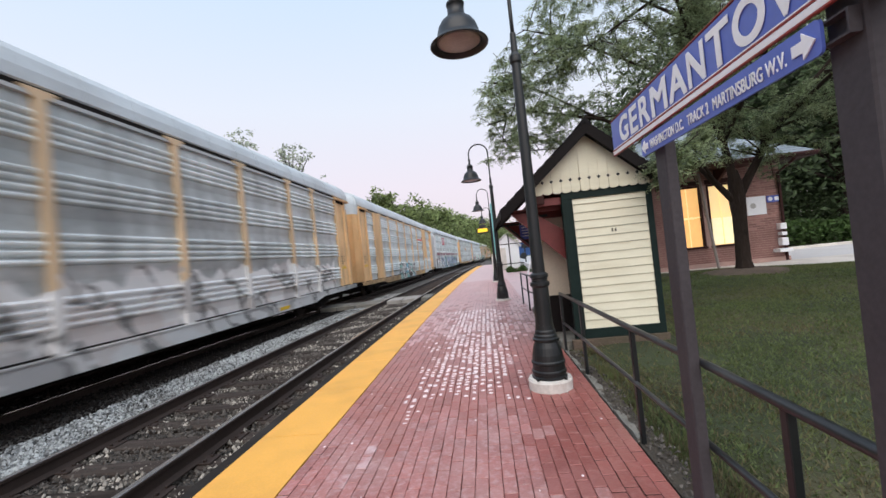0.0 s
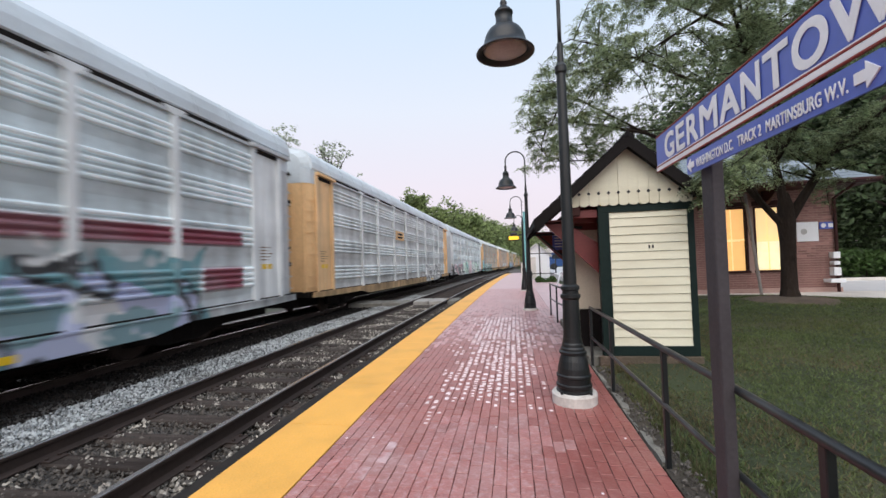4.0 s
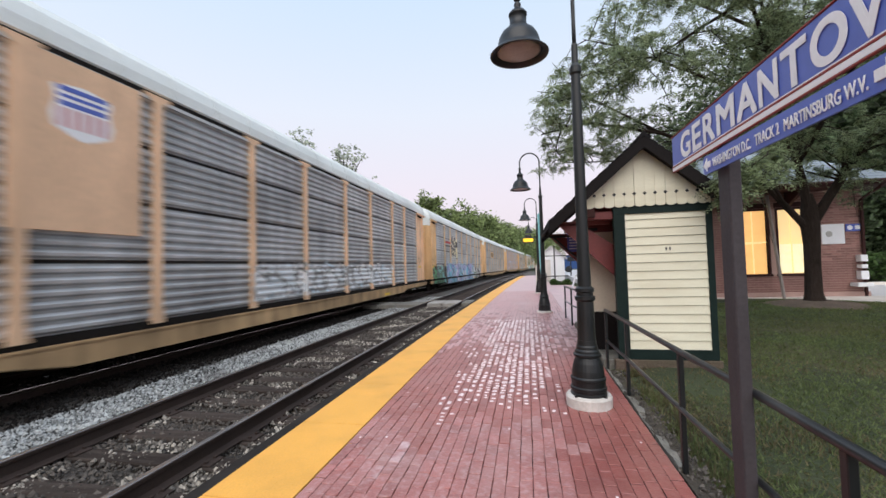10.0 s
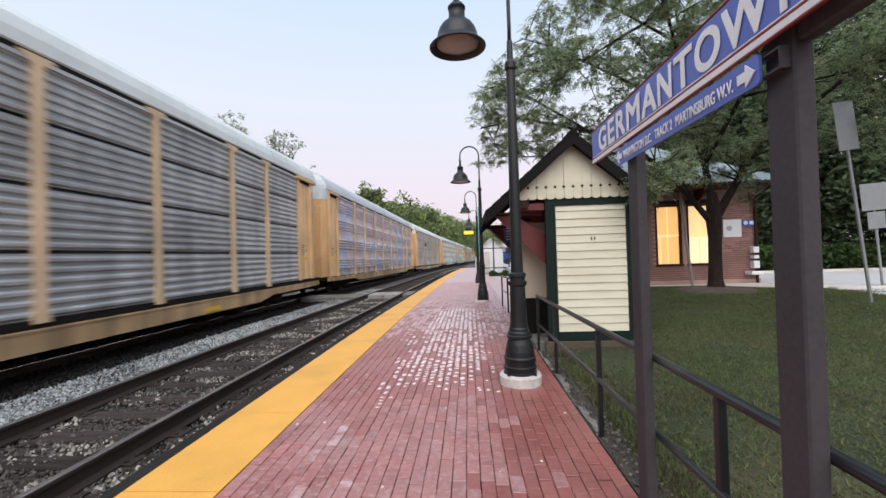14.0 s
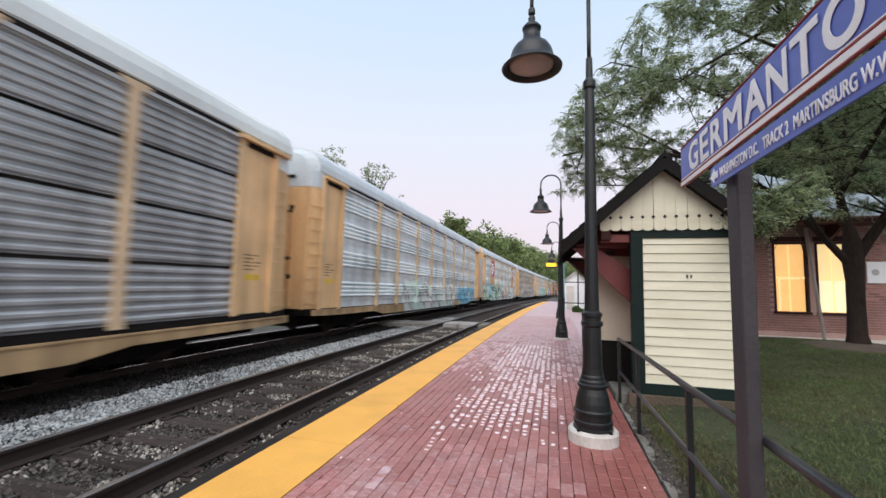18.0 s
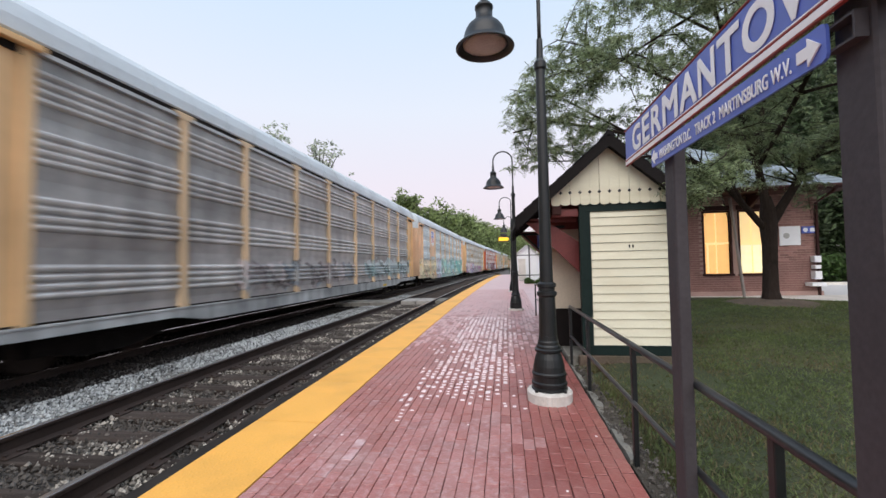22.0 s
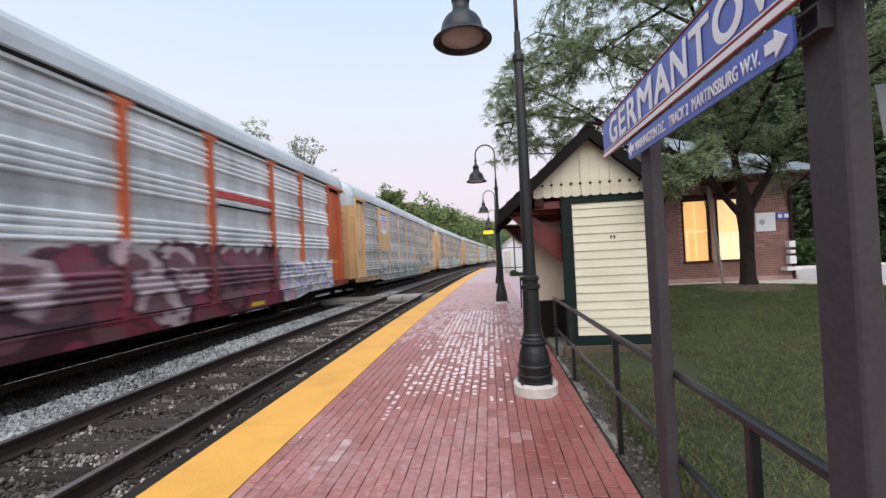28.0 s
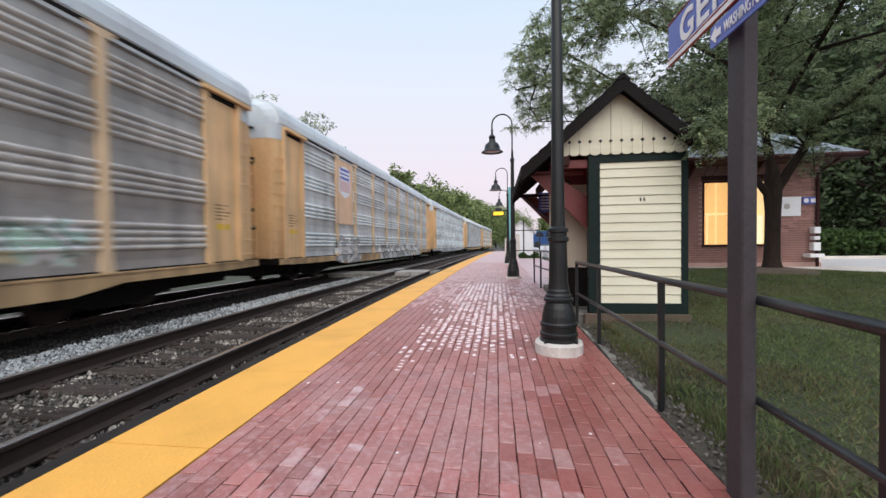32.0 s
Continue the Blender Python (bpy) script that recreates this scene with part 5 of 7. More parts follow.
def make_soil_patch():
    """Bare earth heaped round the trunk's foot."""
    rings, n, bx, by = (0.0, 0.35, 0.6, 0.85, 1.1), 28, 8.2, 11.6
    vs, fs = [], []
    for j, r in enumerate(rings):
        for k in range(n):
            a = 2 * math.pi * k / n
            w = r * (1.0 + 0.25 * noise.noise((math.cos(a) * 1.6, math.sin(a) * 1.6, 3.0)))
            x, y = bx + w * math.cos(a), by + w * math.sin(a)
            vs.append((x, y, ground_height(x, y) + (0.07, 0.06, 0.04, 0.018, -0.03)[j] + 0.01 * noise.noise((x * 5, y * 5, 0))))
    for j in range(len(rings) - 1):
        fs += [(j * n + k, j * n + (k + 1) % n, (j + 1) * n + (k + 1) % n, (j + 1) * n + k) for k in range(n)]
    tagged(new("soil_patch", mesh_of("soil_patch", vs, fs, (M_EARTH,), smooth=True)), "bare brown earth round the foot of the tree", "soil", kind="structure")


make_soil_patch()
far_tree("tall slender tree rising behind the train", (-33.7, 60, -1), 25.4, 5.0, 21, 900, M_PALELEAF, size=0.30, airy=0.75, low=0.62)
far_tree("tall slender tree rising behind the train", (-26.6, 60, -1), 22.6, 5.8, 22, 1000, M_PALELEAF, size=0.30, airy=0.6, low=0.55)
far_tree("small tree top behind the train", (-22.9, 62, -1), 16.9, 3.5, 23, 500, M_PALELEAF, size=0.30, airy=0.7, low=0.6)
for k, (x, y, h, w) in enumerate(((-19.5, 92, 20.6, 9.5), (-14.2, 96, 17.4, 11), (-27.5, 98, 15.0, 12), (-10.5, 104, 15.2, 12), (-8.5, 114, 14.6, 12), (-7.0, 128, 15.4, 13), (-15, 112, 17.0, 13), (-12, 122, 16.5, 14), (-5.5, 146, 16, 14), (-3.0, 166, 17, 15), (0.5, 190, 18, 16), (5, 220, 19, 18),
                                  (-35, 108, 15, 13), (13, 255, 21, 22), (32, 190, 16, 20), (21, 140, 12, 12))):
    z = ground_height(x, y) - 0.1
    far_tree("broad green tree of the far wood", (x, y, z), h - 1 - z - 0.6, w, 40 + k, 7600, size=0.48, low=0.02, clumps=170)
for k, (x, y, h, w) in enumerate(((15.5, 24, 13, 9), (19.5, 22.5, 16, 11), (24, 21, 17, 11), (13.5, 28, 14, 9), (18, 29, 16, 10), (28.5, 19, 16, 11), (14.5, 34, 12, 9), (33, 17, 12, 10), (24, 28, 14, 10), (30, 10, 12, 9), (34, 4, 12, 10))):
    far_tree("dense dark-leaved tree behind the station car park", (x, y, -0.3), h, w, 70 + k, 14000, M_LEAF3, size=0.17, low=0.02, clumps=120)


def make_hedge():
    rng = np.random.default_rng(5)
    n = 9000
    p = np.stack([rng.uniform(11.9, 34, n), rng.uniform(19.9, 21.0, n), 0.02 + 1.15 * rng.random(n) ** 0.6], 1)
    p[:, 2] += 0.10 * np.sin(p[:, 0] * 2.1)
    tagged(new("hedge", leaf_mesh("hedge", p, 0.13, rng, M_HEDGE)), "clipped green hedge along the car park", "hedge", kind="stuff")
    b = Build()
    for k in range(22):
        b.tube([(12.3 + k, 20.4, -0.1), (12.3 + k, 20.45, 0.9)], 0.03, 5)
    solid("hedge_stems", b, M_BARK, "dark stems inside the hedge", "hedge", "stuff")


make_hedge()


def make_thicket():
    """Dense dark undergrowth below the trees beyond the car park."""
    rng = np.random.default_rng(15)
    n = 95000
    x = rng.uniform(11.5, 38, n)
    y = 23.0 + rng.uniform(0, 3.0, n) - 0.12 * (x - 11.5)
    z = -0.1 + (5.2 + 0.9 * np.sin(x * 0.9) + 0.6 * np.sin(x * 2.3)) * rng.random(n) ** 0.8
    tagged(new("undergrowth", leaf_mesh("undergrowth", np.stack([x, y, z], 1), 0.105, rng, M_LEAF3)), "dense dark undergrowth beneath the trees", "bushes", kind="stuff")


make_thicket()


def make_grass():
    """Short blades on the lawn, thinner and browner by the kerb."""
    rng = np.random.default_rng(8)
    n = 255000
    x = 2.56 + 11.5 * rng.random(n) ** 1.6
    y = -1.6 + 14.3 * rng.random(n)
    keep = ~((x > 2.4) & (x < 4.0) & (y > 6.0) & (y < 9.7))
    keep &= np.hypot(x - 8.2, (y - 11.5) * 1.3) > 0.75 + 0.35 * rng.random(len(x))
    keep &= rng.random(len(x)) < 0.75 + 0.6 * np.array([noise.noise((a * 1.3, b * 1.3, 1)) for a, b in zip(x, y)]) + 0.4 * (x > 3.4)
    keep &= ~((x < 4.0) & (y > 4.9) & (y < 6.1) & (rng.random(len(x)) < 0.75))
    x, y = x[keep], y[keep]
    # weeds in tufts along the paving edge
    m = 32000
    wx, wy = 2.455 + 0.4 * rng.random(m) ** 1.2, 0.6 + 5.3 * rng.random(m)
    tuft = np.array([noise.noise((a * 5, b * 3, 6)) > 0.08 for a, b in zip(wx, wy)])
    x, y = np.concatenate([x, wx[tuft]]), np.concatenate([y, wy[tuft]])
    n = len(x)
    z = np.array([ground_height(a, b) for a, b in zip(x, y)]) - 0.006
    h = rng.uniform(0.018, 0.055, n) * (0.7 + 0.8 * np.array([abs(noise.noise((a * 0.9, b * 0.9, 4))) for a, b in zip(x, y)])) + 0.045 * (x < 2.85) * rng.random(n)
    ang = rng.random(n) * 6.28
    w = rng.uniform(0.004, 0.009, n) + 0.0008 * (x - 2)
    lean = rng.normal(0, 0.026, (n, 2))
    base = np.stack([x, y, z], 1)
    d = np.stack([np.cos(ang) * w, np.sin(ang) * w, 0 * w], 1)
    tip = base + np.stack([lean[:, 0], lean[:, 1], h], 1)
    p = np.stack([base - d, base + d, tip], 1).reshape(-1, 3)
    f = np.arange(3 * n).reshape(-1, 3)
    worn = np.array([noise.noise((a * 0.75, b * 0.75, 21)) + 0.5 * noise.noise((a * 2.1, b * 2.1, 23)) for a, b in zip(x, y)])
    # dry patches thicken by the kerb; the blade tones also carry the lawn's shading
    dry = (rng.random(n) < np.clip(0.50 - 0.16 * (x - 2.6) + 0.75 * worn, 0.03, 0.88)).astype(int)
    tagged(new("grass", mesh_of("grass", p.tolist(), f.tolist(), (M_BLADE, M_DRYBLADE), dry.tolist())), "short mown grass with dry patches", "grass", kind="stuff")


make_grass()


# ---- freight train ----
LEN, WIDE = 27.4, 1.55
TAIL = {-1: -12.30, 1: 14.28}
Z_FLOOR, Z_TOP = 0.57, 4.74
MID = 0.6
EDGES = (-10.55, -7.7, -5.6, -2.95, -0.5, 2.3, 4.75, 7.6, 9.6, 12.1)
BAYS = len(EDGES) - 1


def panel_profile(style):
    """Heights and depths of the corrugated sheet."""
    z = Z_FLOOR + 0.03
    pts = [(z, 0.0)]
    if style == "joint":
        # four sheets parted by dark joints, each with six shallow ribs
        for top in (1.655, 2.69, 3.73, Z_TOP):
            pitch = (top - 0.04 - z) / 6
            for k in range(6):
                q = z + k * pitch
                pts += [(q + 0.14 * pitch, 0.0), (q + 0.34 * pitch, 0.036), (q + 0.62 * pitch, 0.040), (q + 0.86 * pitch, 0.004)]
            pts += [(top - 0.03, 0.0), (top - 0.028, -0.075), (top + 0.028, -0.075), (top + 0.03, 0.0)] if top < Z_TOP else []
            z = top + 0.03
    else:
        # four bundles of round ribs between plain flats with a shallow crease
        for low in (0.93, 1.96, 2.96, 3.88):
            pts += [(z + 0.5 * (low - z), -0.012)]
            for k in range(4):
                q = low + k * 0.140
                pts += [(q, 0.0), (q + 0.020, 0.030), (q + 0.048, 0.058), (q + 0.078, 0.060), (q + 0.102, 0.036), (q + 0.122, 0.0)]
            z = low + 4 * 0.140
    return pts + [(Z_TOP, 0.0)]


def panel_mesh(style, k):
    pr = panel_profile(style)
    y0, y1 = EDGES[k], EDGES[k + 1]
    vs, fs = [], []
    for z, d in pr:
        vs += [(WIDE - 0.06 + d, y0, z), (WIDE - 0.06 + d, y1, z)]
    fs = [(2 * j, 2 * j + 1, 2 * j + 3, 2 * j + 2) for j in range(len(pr) - 1)]
    return mesh_of("side_panel", vs, fs, (M_SILVER,))


PANELS = {s: [panel_mesh(s, k) for k in range(BAYS)] for s in ("joint", "plain")}
ROOF_LINE = [(1.50, 4.80), (1.53, 4.83), (1.51, 5.04), (1.42, 5.28), (1.22, 5.48), (0.80, 5.61), (0.0, 5.66)]
ROOF_LINE = ROOF_LINE + [(-x, z) for x, z in ROOF_LINE[-2::-1]]


def bay(s):
    """Where the side sheets stop, where the plain end bay stops, and the end's plane."""
    inner = EDGES[0] if s < 0 else EDGES[-1]
    return inner, inner + s * 1.27, TAIL[s]


def roof_mesh():
    b = Build().prism(ROOF_LINE, "y", TAIL[-1] + 0.25, TAIL[1] - 0.25)
    for k in range(24):
        y = TAIL[-1] + 0.5 + k * 1.1
        b.prism([(x * 1.004, z + 0.012) for x, z in ROOF_LINE[1:-1]], "y", y, y + 0.05)
    return b.mesh("roof", M_ROOFCAR)


def box_mesh(name, *boxes):
    b = Build()
    for bx in boxes:
        b.box(*bx)
    return b.mesh(name)


def fish_belly(low, top):
    """The side sill: deep between the trucks, shallow over them."""
    e, a, z = low + 0.15, TAIL[-1], TAIL[1]
    o = [(a + 0.2, top), (a + 0.2, e + 0.03), (a + 1.6, e), (a + 4.4, e), (a + 5.3, low), (z - 5.3, low), (z - 4.4, e), (z - 1.6, e), (z - 0.2, e + 0.03), (z - 0.2, top)]
    b = Build().prism(o, "x", WIDE - 0.05, WIDE + 0.03)
    b.box(WIDE + 0.028, WIDE + 0.05, a + 0.4, z - 0.4, top - 0.035, top - 0.004)
    return b.mesh("side_sill")


def rounded_end(s, grow=0.0):
    """The end's outline from above, its corners rounded into the sides."""
    _, corner, y = bay(s)
    d = (y - corner) * s
    half = [(1.51, corner), (1.505, corner + s * 0.3 * d), (1.46, corner + s * 0.58 * d), (1.36, corner + s * 0.80 * d), (1.18, corner + s * 0.94 * d), (0.92, y)]
    half = [(x + grow, v + s * grow * (k / 5)) for k, (x, v) in enumerate(half)]
    return half + [(-x, v) for x, v in half[::-1]]


def end_mesh(s):
    return Build().prism(rounded_end(s), "z", Z_FLOOR + 0.03, 4.30).mesh("end_door")


def cap_mesh(s):
    """The pale upper end, rounded up into the roof."""
    b = Build().prism(rounded_end(s, 0.012), "z", 4.302, 4.80)
    y = TAIL[s]
    low, a, c = ROOF_LINE, y - s * 0.95, y - s * 0.30
    vs = [(x * 1.006, a, z + 0.02) for x, z in low] + [(x * 0.99, c, 4.79 + (z - 4.79) * 0.97) for x, z in low] + [(x * 0.80, y - s * 0.02, 4.79 + (z - 4.79) * 0.74) for x, z in low]
    n = len(low)
    fs = [(j * n + k, j * n + k + 1, (j + 1) * n + k + 1, (j + 1) * n + k) for j in (0, 1) for k in range(n - 1)] + [tuple(range(2 * n, 3 * n)), tuple(range(n))]
    return b.add(vs, fs).mesh("roof_cap")


def corner_mesh(s):
    """The plain end bay of the side, set back behind its posts."""
    inner, corner, _ = bay(s)
    a, b_ = sorted((inner, corner))
    return Build().box(WIDE - 0.10, WIDE - 0.05, a, b_, Z_FLOOR, Z_TOP - 0.20, 0.008).mesh("end_panel")


def ladder_mesh(s):
    """Grab irons up the rounded corner."""
    b = Build()
    _, corner, y = bay(s)
    d = (y - corner) * s
    for k in range(9):
        z = 0.75 + k * 0.37
        b.tube([(1.49, corner + s * 0.14 * d, z), (1.575, corner + s * 0.14 * d, z), (1.555, corner + s * 0.45 * d, z), (1.46, corner + s * 0.78 * d, z), (1.36, corner + s * 0.78 * d, z)], 0.014, 5)
    for f in (0.06, 0.92):
        x = 1.53 if f < 0.5 else 1.27
        b.box(x - 0.03, x + 0.03, *sorted((corner + s * f * d - 0.035, corner + s * f * d + 0.035)), Z_FLOOR, 4.3, 0.01)
    return b.mesh("ladder")


def track_door(s):
    """The overhanging door header at the roof's end."""
    inner, corner, y = bay(s)
    a, b_ = sorted((inner - s * 0.1, y - s * 0.45))
    return Build().box(WIDE - 0.08, WIDE + 0.10, a, b_, Z_TOP - 0.11, Z_TOP - 0.01, 0.012).mesh("door_header")


def truck_frame():
    b = Build()
    for sx in (-1, 1):
        x0, x1 = sorted((sx * 0.98, sx * 1.12))
        b.prism([(-1.25, 0.02), (-1.25, 0.28), (-0.55, 0.40), (0.55, 0.40), (1.25, 0.28), (1.25, 0.02), (0.95, 0.02), (0.45, -0.10), (-0.45, -0.10), (-0.95, 0.02)], "x", x0, x1)
        for k in (-0.18, 0, 0.18):
            b.turned([(0.07, -0.05), (0.07, 0.22)], 8, (sx * 1.10, k, 0))
    b.box(-1.0, 1.0, -0.2, 0.2, 0.05, 0.35, 0.02)
    return b.mesh("truck", M_UNDER)


def wheelset_mesh():
    prof = [(0.08, -0.80), (0.08, -0.79), (0.40, -0.785), (0.42, -0.78), (0.42, -0.70), (0.455, -0.69), (0.455, -0.665), (0.38, -0.655), (0.10, -0.65)]
    prof += [(r, -z) for r, z in prof[::-1]]
    return Build().turned(prof, 20, (0, 0, 0), pose(0, 0, 0, 0, 90, 0)).mesh("wheelset", M_WHEEL)


MESH = dict(roof=roof_mesh(), sill_plain=fish_belly(0.22, Z_FLOOR), sill_joint=fish_belly(0.10, 0.46), truck=truck_frame(), wheel=wheelset_mesh())
MESH["body"] = box_mesh("body", (-WIDE + 0.02, WIDE - 0.14, TAIL[-1] + 0.75, TAIL[1] - 0.75, 0.35, 4.82))
for j, y in enumerate(EDGES):
    w = 0.085
    o = [(y - w, Z_FLOOR - 0.02), (y + w, Z_FLOOR - 0.02), (y + w, Z_TOP - 0.16), (y + 0.26, Z_TOP - 0.03), (y + 0.26, Z_TOP), (y - 0.26, Z_TOP), (y - 0.26, Z_TOP - 0.03), (y - w, Z_TOP - 0.16)]
    o = [(y - 0.13, Z_FLOOR - 0.03), (y + 0.13, Z_FLOOR - 0.03), (y + w, Z_FLOOR + 0.28)] + o[2:] + [(y - w, Z_FLOOR + 0.28)]
    MESH["post%d" % j] = Build().prism(o, "x", WIDE - 0.07, WIDE + 0.03).mesh("post")
MESH["under"] = box_mesh("underframe", (-0.75, 0.75, TAIL[-1] + 0.5, TAIL[1] - 0.5, 0.02, 0.5), (-1.40, 1.40, TAIL[-1] + 0.12, TAIL[1] - 0.12, 0.40, 0.58))
MESH["rim"] = box_mesh("top_chord", (WIDE - 0.07, WIDE + 0.015, EDGES[0], EDGES[-1], Z_TOP - 0.12, Z_TOP - 0.055))
MESH["slot"] = box_mesh("roof_slot", (WIDE - 0.14, WIDE - 0.045, TAIL[-1] + 0.9, TAIL[1] - 0.9, Z_TOP - 0.052, 4.80))
MESH["floor"] = box_mesh("floor_chord", (WIDE - 0.06, WIDE - 0.01, TAIL[-1] + 0.3, TAIL[1] - 0.3, Z_FLOOR - 0.13, Z_FLOOR + 0.03))
XD = WIDE - 0.0505
MESH["data"] = box_mesh("data_lettering", *[(XD, XD + 0.003, -0.3, 0.05 + 0.1 * (q % 3), 1.62 + 0.085 * q, 1.65 + 0.085 * q) for q in range(5)])
MESH["decal"] = box_mesh("data_panel", (XD, XD + 0.003, -0.25, 0.22, 1.38, 1.52))
for s, tag in ((-1, "a"), (1, "b")):
    MESH["end" + tag], MESH["corner" + tag], MESH["ladder" + tag] = end_mesh(s), corner_mesh(s), ladder_mesh(s)
    inner, corner, y = bay(s)
    MESH["rib" + tag] = box_mesh("rib", (-0.06, 0.06, *sorted((y - s * 0.02, y + s * 0.05)), 0.64, 4.25, 0.015))
    for j, (p, q, x1, z1) in enumerate(((inner - s * 0.02, inner + s * 0.16, 0.02, 0.05), (corner - s * 0.10, corner + s * 0.06, 0.03, 0.10), (inner + s * 0.62, inner + s * 0.66, -0.03, 0.24))):
        MESH["edge%d%s" % (j, tag)] = box_mesh("edge_post", (WIDE - 0.09, WIDE + x1, *sorted((p, q)), Z_FLOOR, Z_TOP - z1, 0.008))
    MESH["dslot" + tag] = box_mesh("door_slot", (-0.30, 0.30, *sorted((y - s * 0.02, y + s * 0.062)), -0.045, 0.045, 0.01))
    MESH["lock" + tag] = box_mesh("lock", (-0.09, 0.09, *sorted((y - s * 0.02, y + s * 0.06)), -0.07, 0.07, 0.02))
    MESH["slot" + tag] = box_mesh("header_slot", (WIDE - 0.12, WIDE - 0.012, *sorted((corner, inner + s * 0.17)), Z_TOP - 0.215, Z_TOP - 0.11))
    MESH["header" + tag], MESH["cap" + tag] = track_door(s), cap_mesh(s)
    MESH["coupler" + tag] = Build().box(-0.11, 0.11, *sorted((y - s * 0.6, MID + s * (LEN / 2 - 0.01))), 0.42, 0.64, 0.03).box(-0.2, 0.2, *sorted((MID + s * (LEN / 2 - 0.3), MID + s * (LEN / 2 - 0.01))), 0.36, 0.70, 0.05).mesh("coupler")


def own(ob, m):
    """Gives an object its own material on a shared mesh."""
    if not ob.data.materials:
        ob.data.materials.append(None)
    ob.material_slots[0].link = "OBJECT"
    ob.material_slots[0].material = m
    return ob


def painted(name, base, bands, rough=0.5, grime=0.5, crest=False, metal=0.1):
    """Ribbed steel with streaks and sprayed lettering shapes; bands: y0, y1, z0, z1, colours, size."""
    m = bpy.data.materials.new(name)
    m.use_nodes = True
    nt = m.node_tree
    n, l = nt.nodes, nt.links
    bs = n["Principled BSDF"]
    bs.inputs["Roughness"].default_value, bs.inputs["Metallic"].default_value = rough, metal

    def math_(op, a, b=None, c=None):
        nd = n.new("ShaderNodeMath")
        nd.operation = op
        for k, v in enumerate((a, b, c)):
            if v is None:
                continue
            if isinstance(v, (int, float)):
                nd.inputs[k].default_value = v
            else:
                l.new(v, nd.inputs[k])
        return nd.outputs[0]

    tc = n.new("ShaderNodeTexCoord")
    sep = n.new("ShaderNodeSeparateXYZ")
    l.new(tc.outputs["Object"], sep.inputs[0])
    y, z = sep.outputs[1], sep.outputs[2]

    def field(sy, sz, seed, scale=1.0, detail=3.0):
        cb = n.new("ShaderNodeCombineXYZ")
        l.new(math_("MULTIPLY", y, sy), cb.inputs[0])
        l.new(math_("MULTIPLY", z, sz), cb.inputs[1])
        cb.inputs[2].default_value = seed
        tx = n.new("ShaderNodeTexNoise")
        tx.inputs["Scale"].default_value, tx.inputs["Detail"].default_value = scale, detail
        l.new(cb.outputs[0], tx.inputs["Vector"])
        return tx.outputs[0]

    streak = field(2.2, 0.25, 1.0)
    large = field(0.35, 0.8, 5.0)
    mr = n.new("ShaderNodeMapRange")
    mr.inputs[1].default_value, mr.inputs[2].default_value, mr.inputs[3].default_value, mr.inputs[4].default_value = 0.7, 1.3, 1.0 - 0.4 * grime, 1.0 + 0.4 * grime
    l.new(math_("ADD", streak, large), mr.inputs[0])
    tone = mr.outputs[0]
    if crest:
        # shade put into the colour: flats and joints darker, rib crests lighter
        rib_shade = n.new("ShaderNodeMapRange")
        rib_shade.inputs[1].default_value, rib_shade.inputs[2].default_value = WIDE - (0.075 if crest[0] > 0.5 else 0.125), WIDE - 0.01
        rib_shade.inputs[3].default_value, rib_shade.inputs[4].default_value = crest
        l.new(sep.outputs[0], rib_shade.inputs[0])
        tone = math_("MULTIPLY", tone, rib_shade.outputs[0])
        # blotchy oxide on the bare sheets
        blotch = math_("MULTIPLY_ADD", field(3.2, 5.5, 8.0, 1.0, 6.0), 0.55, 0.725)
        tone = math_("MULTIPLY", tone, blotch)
    sc = n.new("ShaderNodeVectorMath")
    sc.operation = "SCALE"
    sc.inputs[0].default_value = base
    l.new(tone, sc.inputs["Scale"])
    col = sc.outputs[0]
    for k, (y0, y1, z0, z1, colours, size) in enumerate(bands):
        wob = field(1.6 / size, 1.6 / size, 10.0 + k, 1.0, 1.0)
        sway = 0.0 if size > 2.5 else 1.0
        yy = math_("ADD", y, math_("MULTIPLY", math_("SUBTRACT", wob, 0.5), 0.9 * size * sway))
        zz = math_("ADD", z, math_("MULTIPLY", math_("SUBTRACT", wob, 0.5), 1.4 * size * sway))
        mask = None
        for v, a, sgn in ((yy, y0, 1), (yy, y1, -1), (zz, z0, 1), (zz, z1, -1)):
            e = math_("MULTIPLY", math_("SUBTRACT", v, a), 14.0 * sgn)
            cl = n.new("ShaderNodeClamp")
            l.new(e, cl.inputs[0])
            mask = cl.outputs[0] if mask is None else math_("MULTIPLY", mask, cl.outputs[0])
        warp = field(1.7 / size, 1.7 / size, 30.0 + k, 1.0, 1.0)
        warp2 = field(1.5 / size, 1.5 / size, 50.0 + k, 1.0, 1.0)
        cb = n.new("ShaderNodeCombineXYZ")
        l.new(math_("ADD", math_("MULTIPLY_ADD", z, 0.45 / size, math_("MULTIPLY", y, 0.72 / size)), math_("MULTIPLY", math_("SUBTRACT", warp, 0.5), 0.75)), cb.inputs[0])
        l.new(math_("ADD", math_("MULTIPLY", z, 0.62 / size), math_("MULTIPLY", math_("SUBTRACT", warp2, 0.5), 0.6)), cb.inputs[1])
        cb.inputs[2].default_value = 3.3 * k + 0.7
        cells = n.new("ShaderNodeTexVoronoi")
        cells.voronoi_dimensions = "2D"
        cells.inputs["Scale"].default_value, cells.inputs["Randomness"].default_value = 0.92, 0.7
        l.new(cb.outputs[0], cells.inputs["Vector"])
        hue = n.new("ShaderNodeSeparateColor")
        l.new(cells.outputs["Color"], hue.inputs[0])
        rp = n.new("ShaderNodeValToRGB")
        rp.color_ramp.interpolation = "CONSTANT"
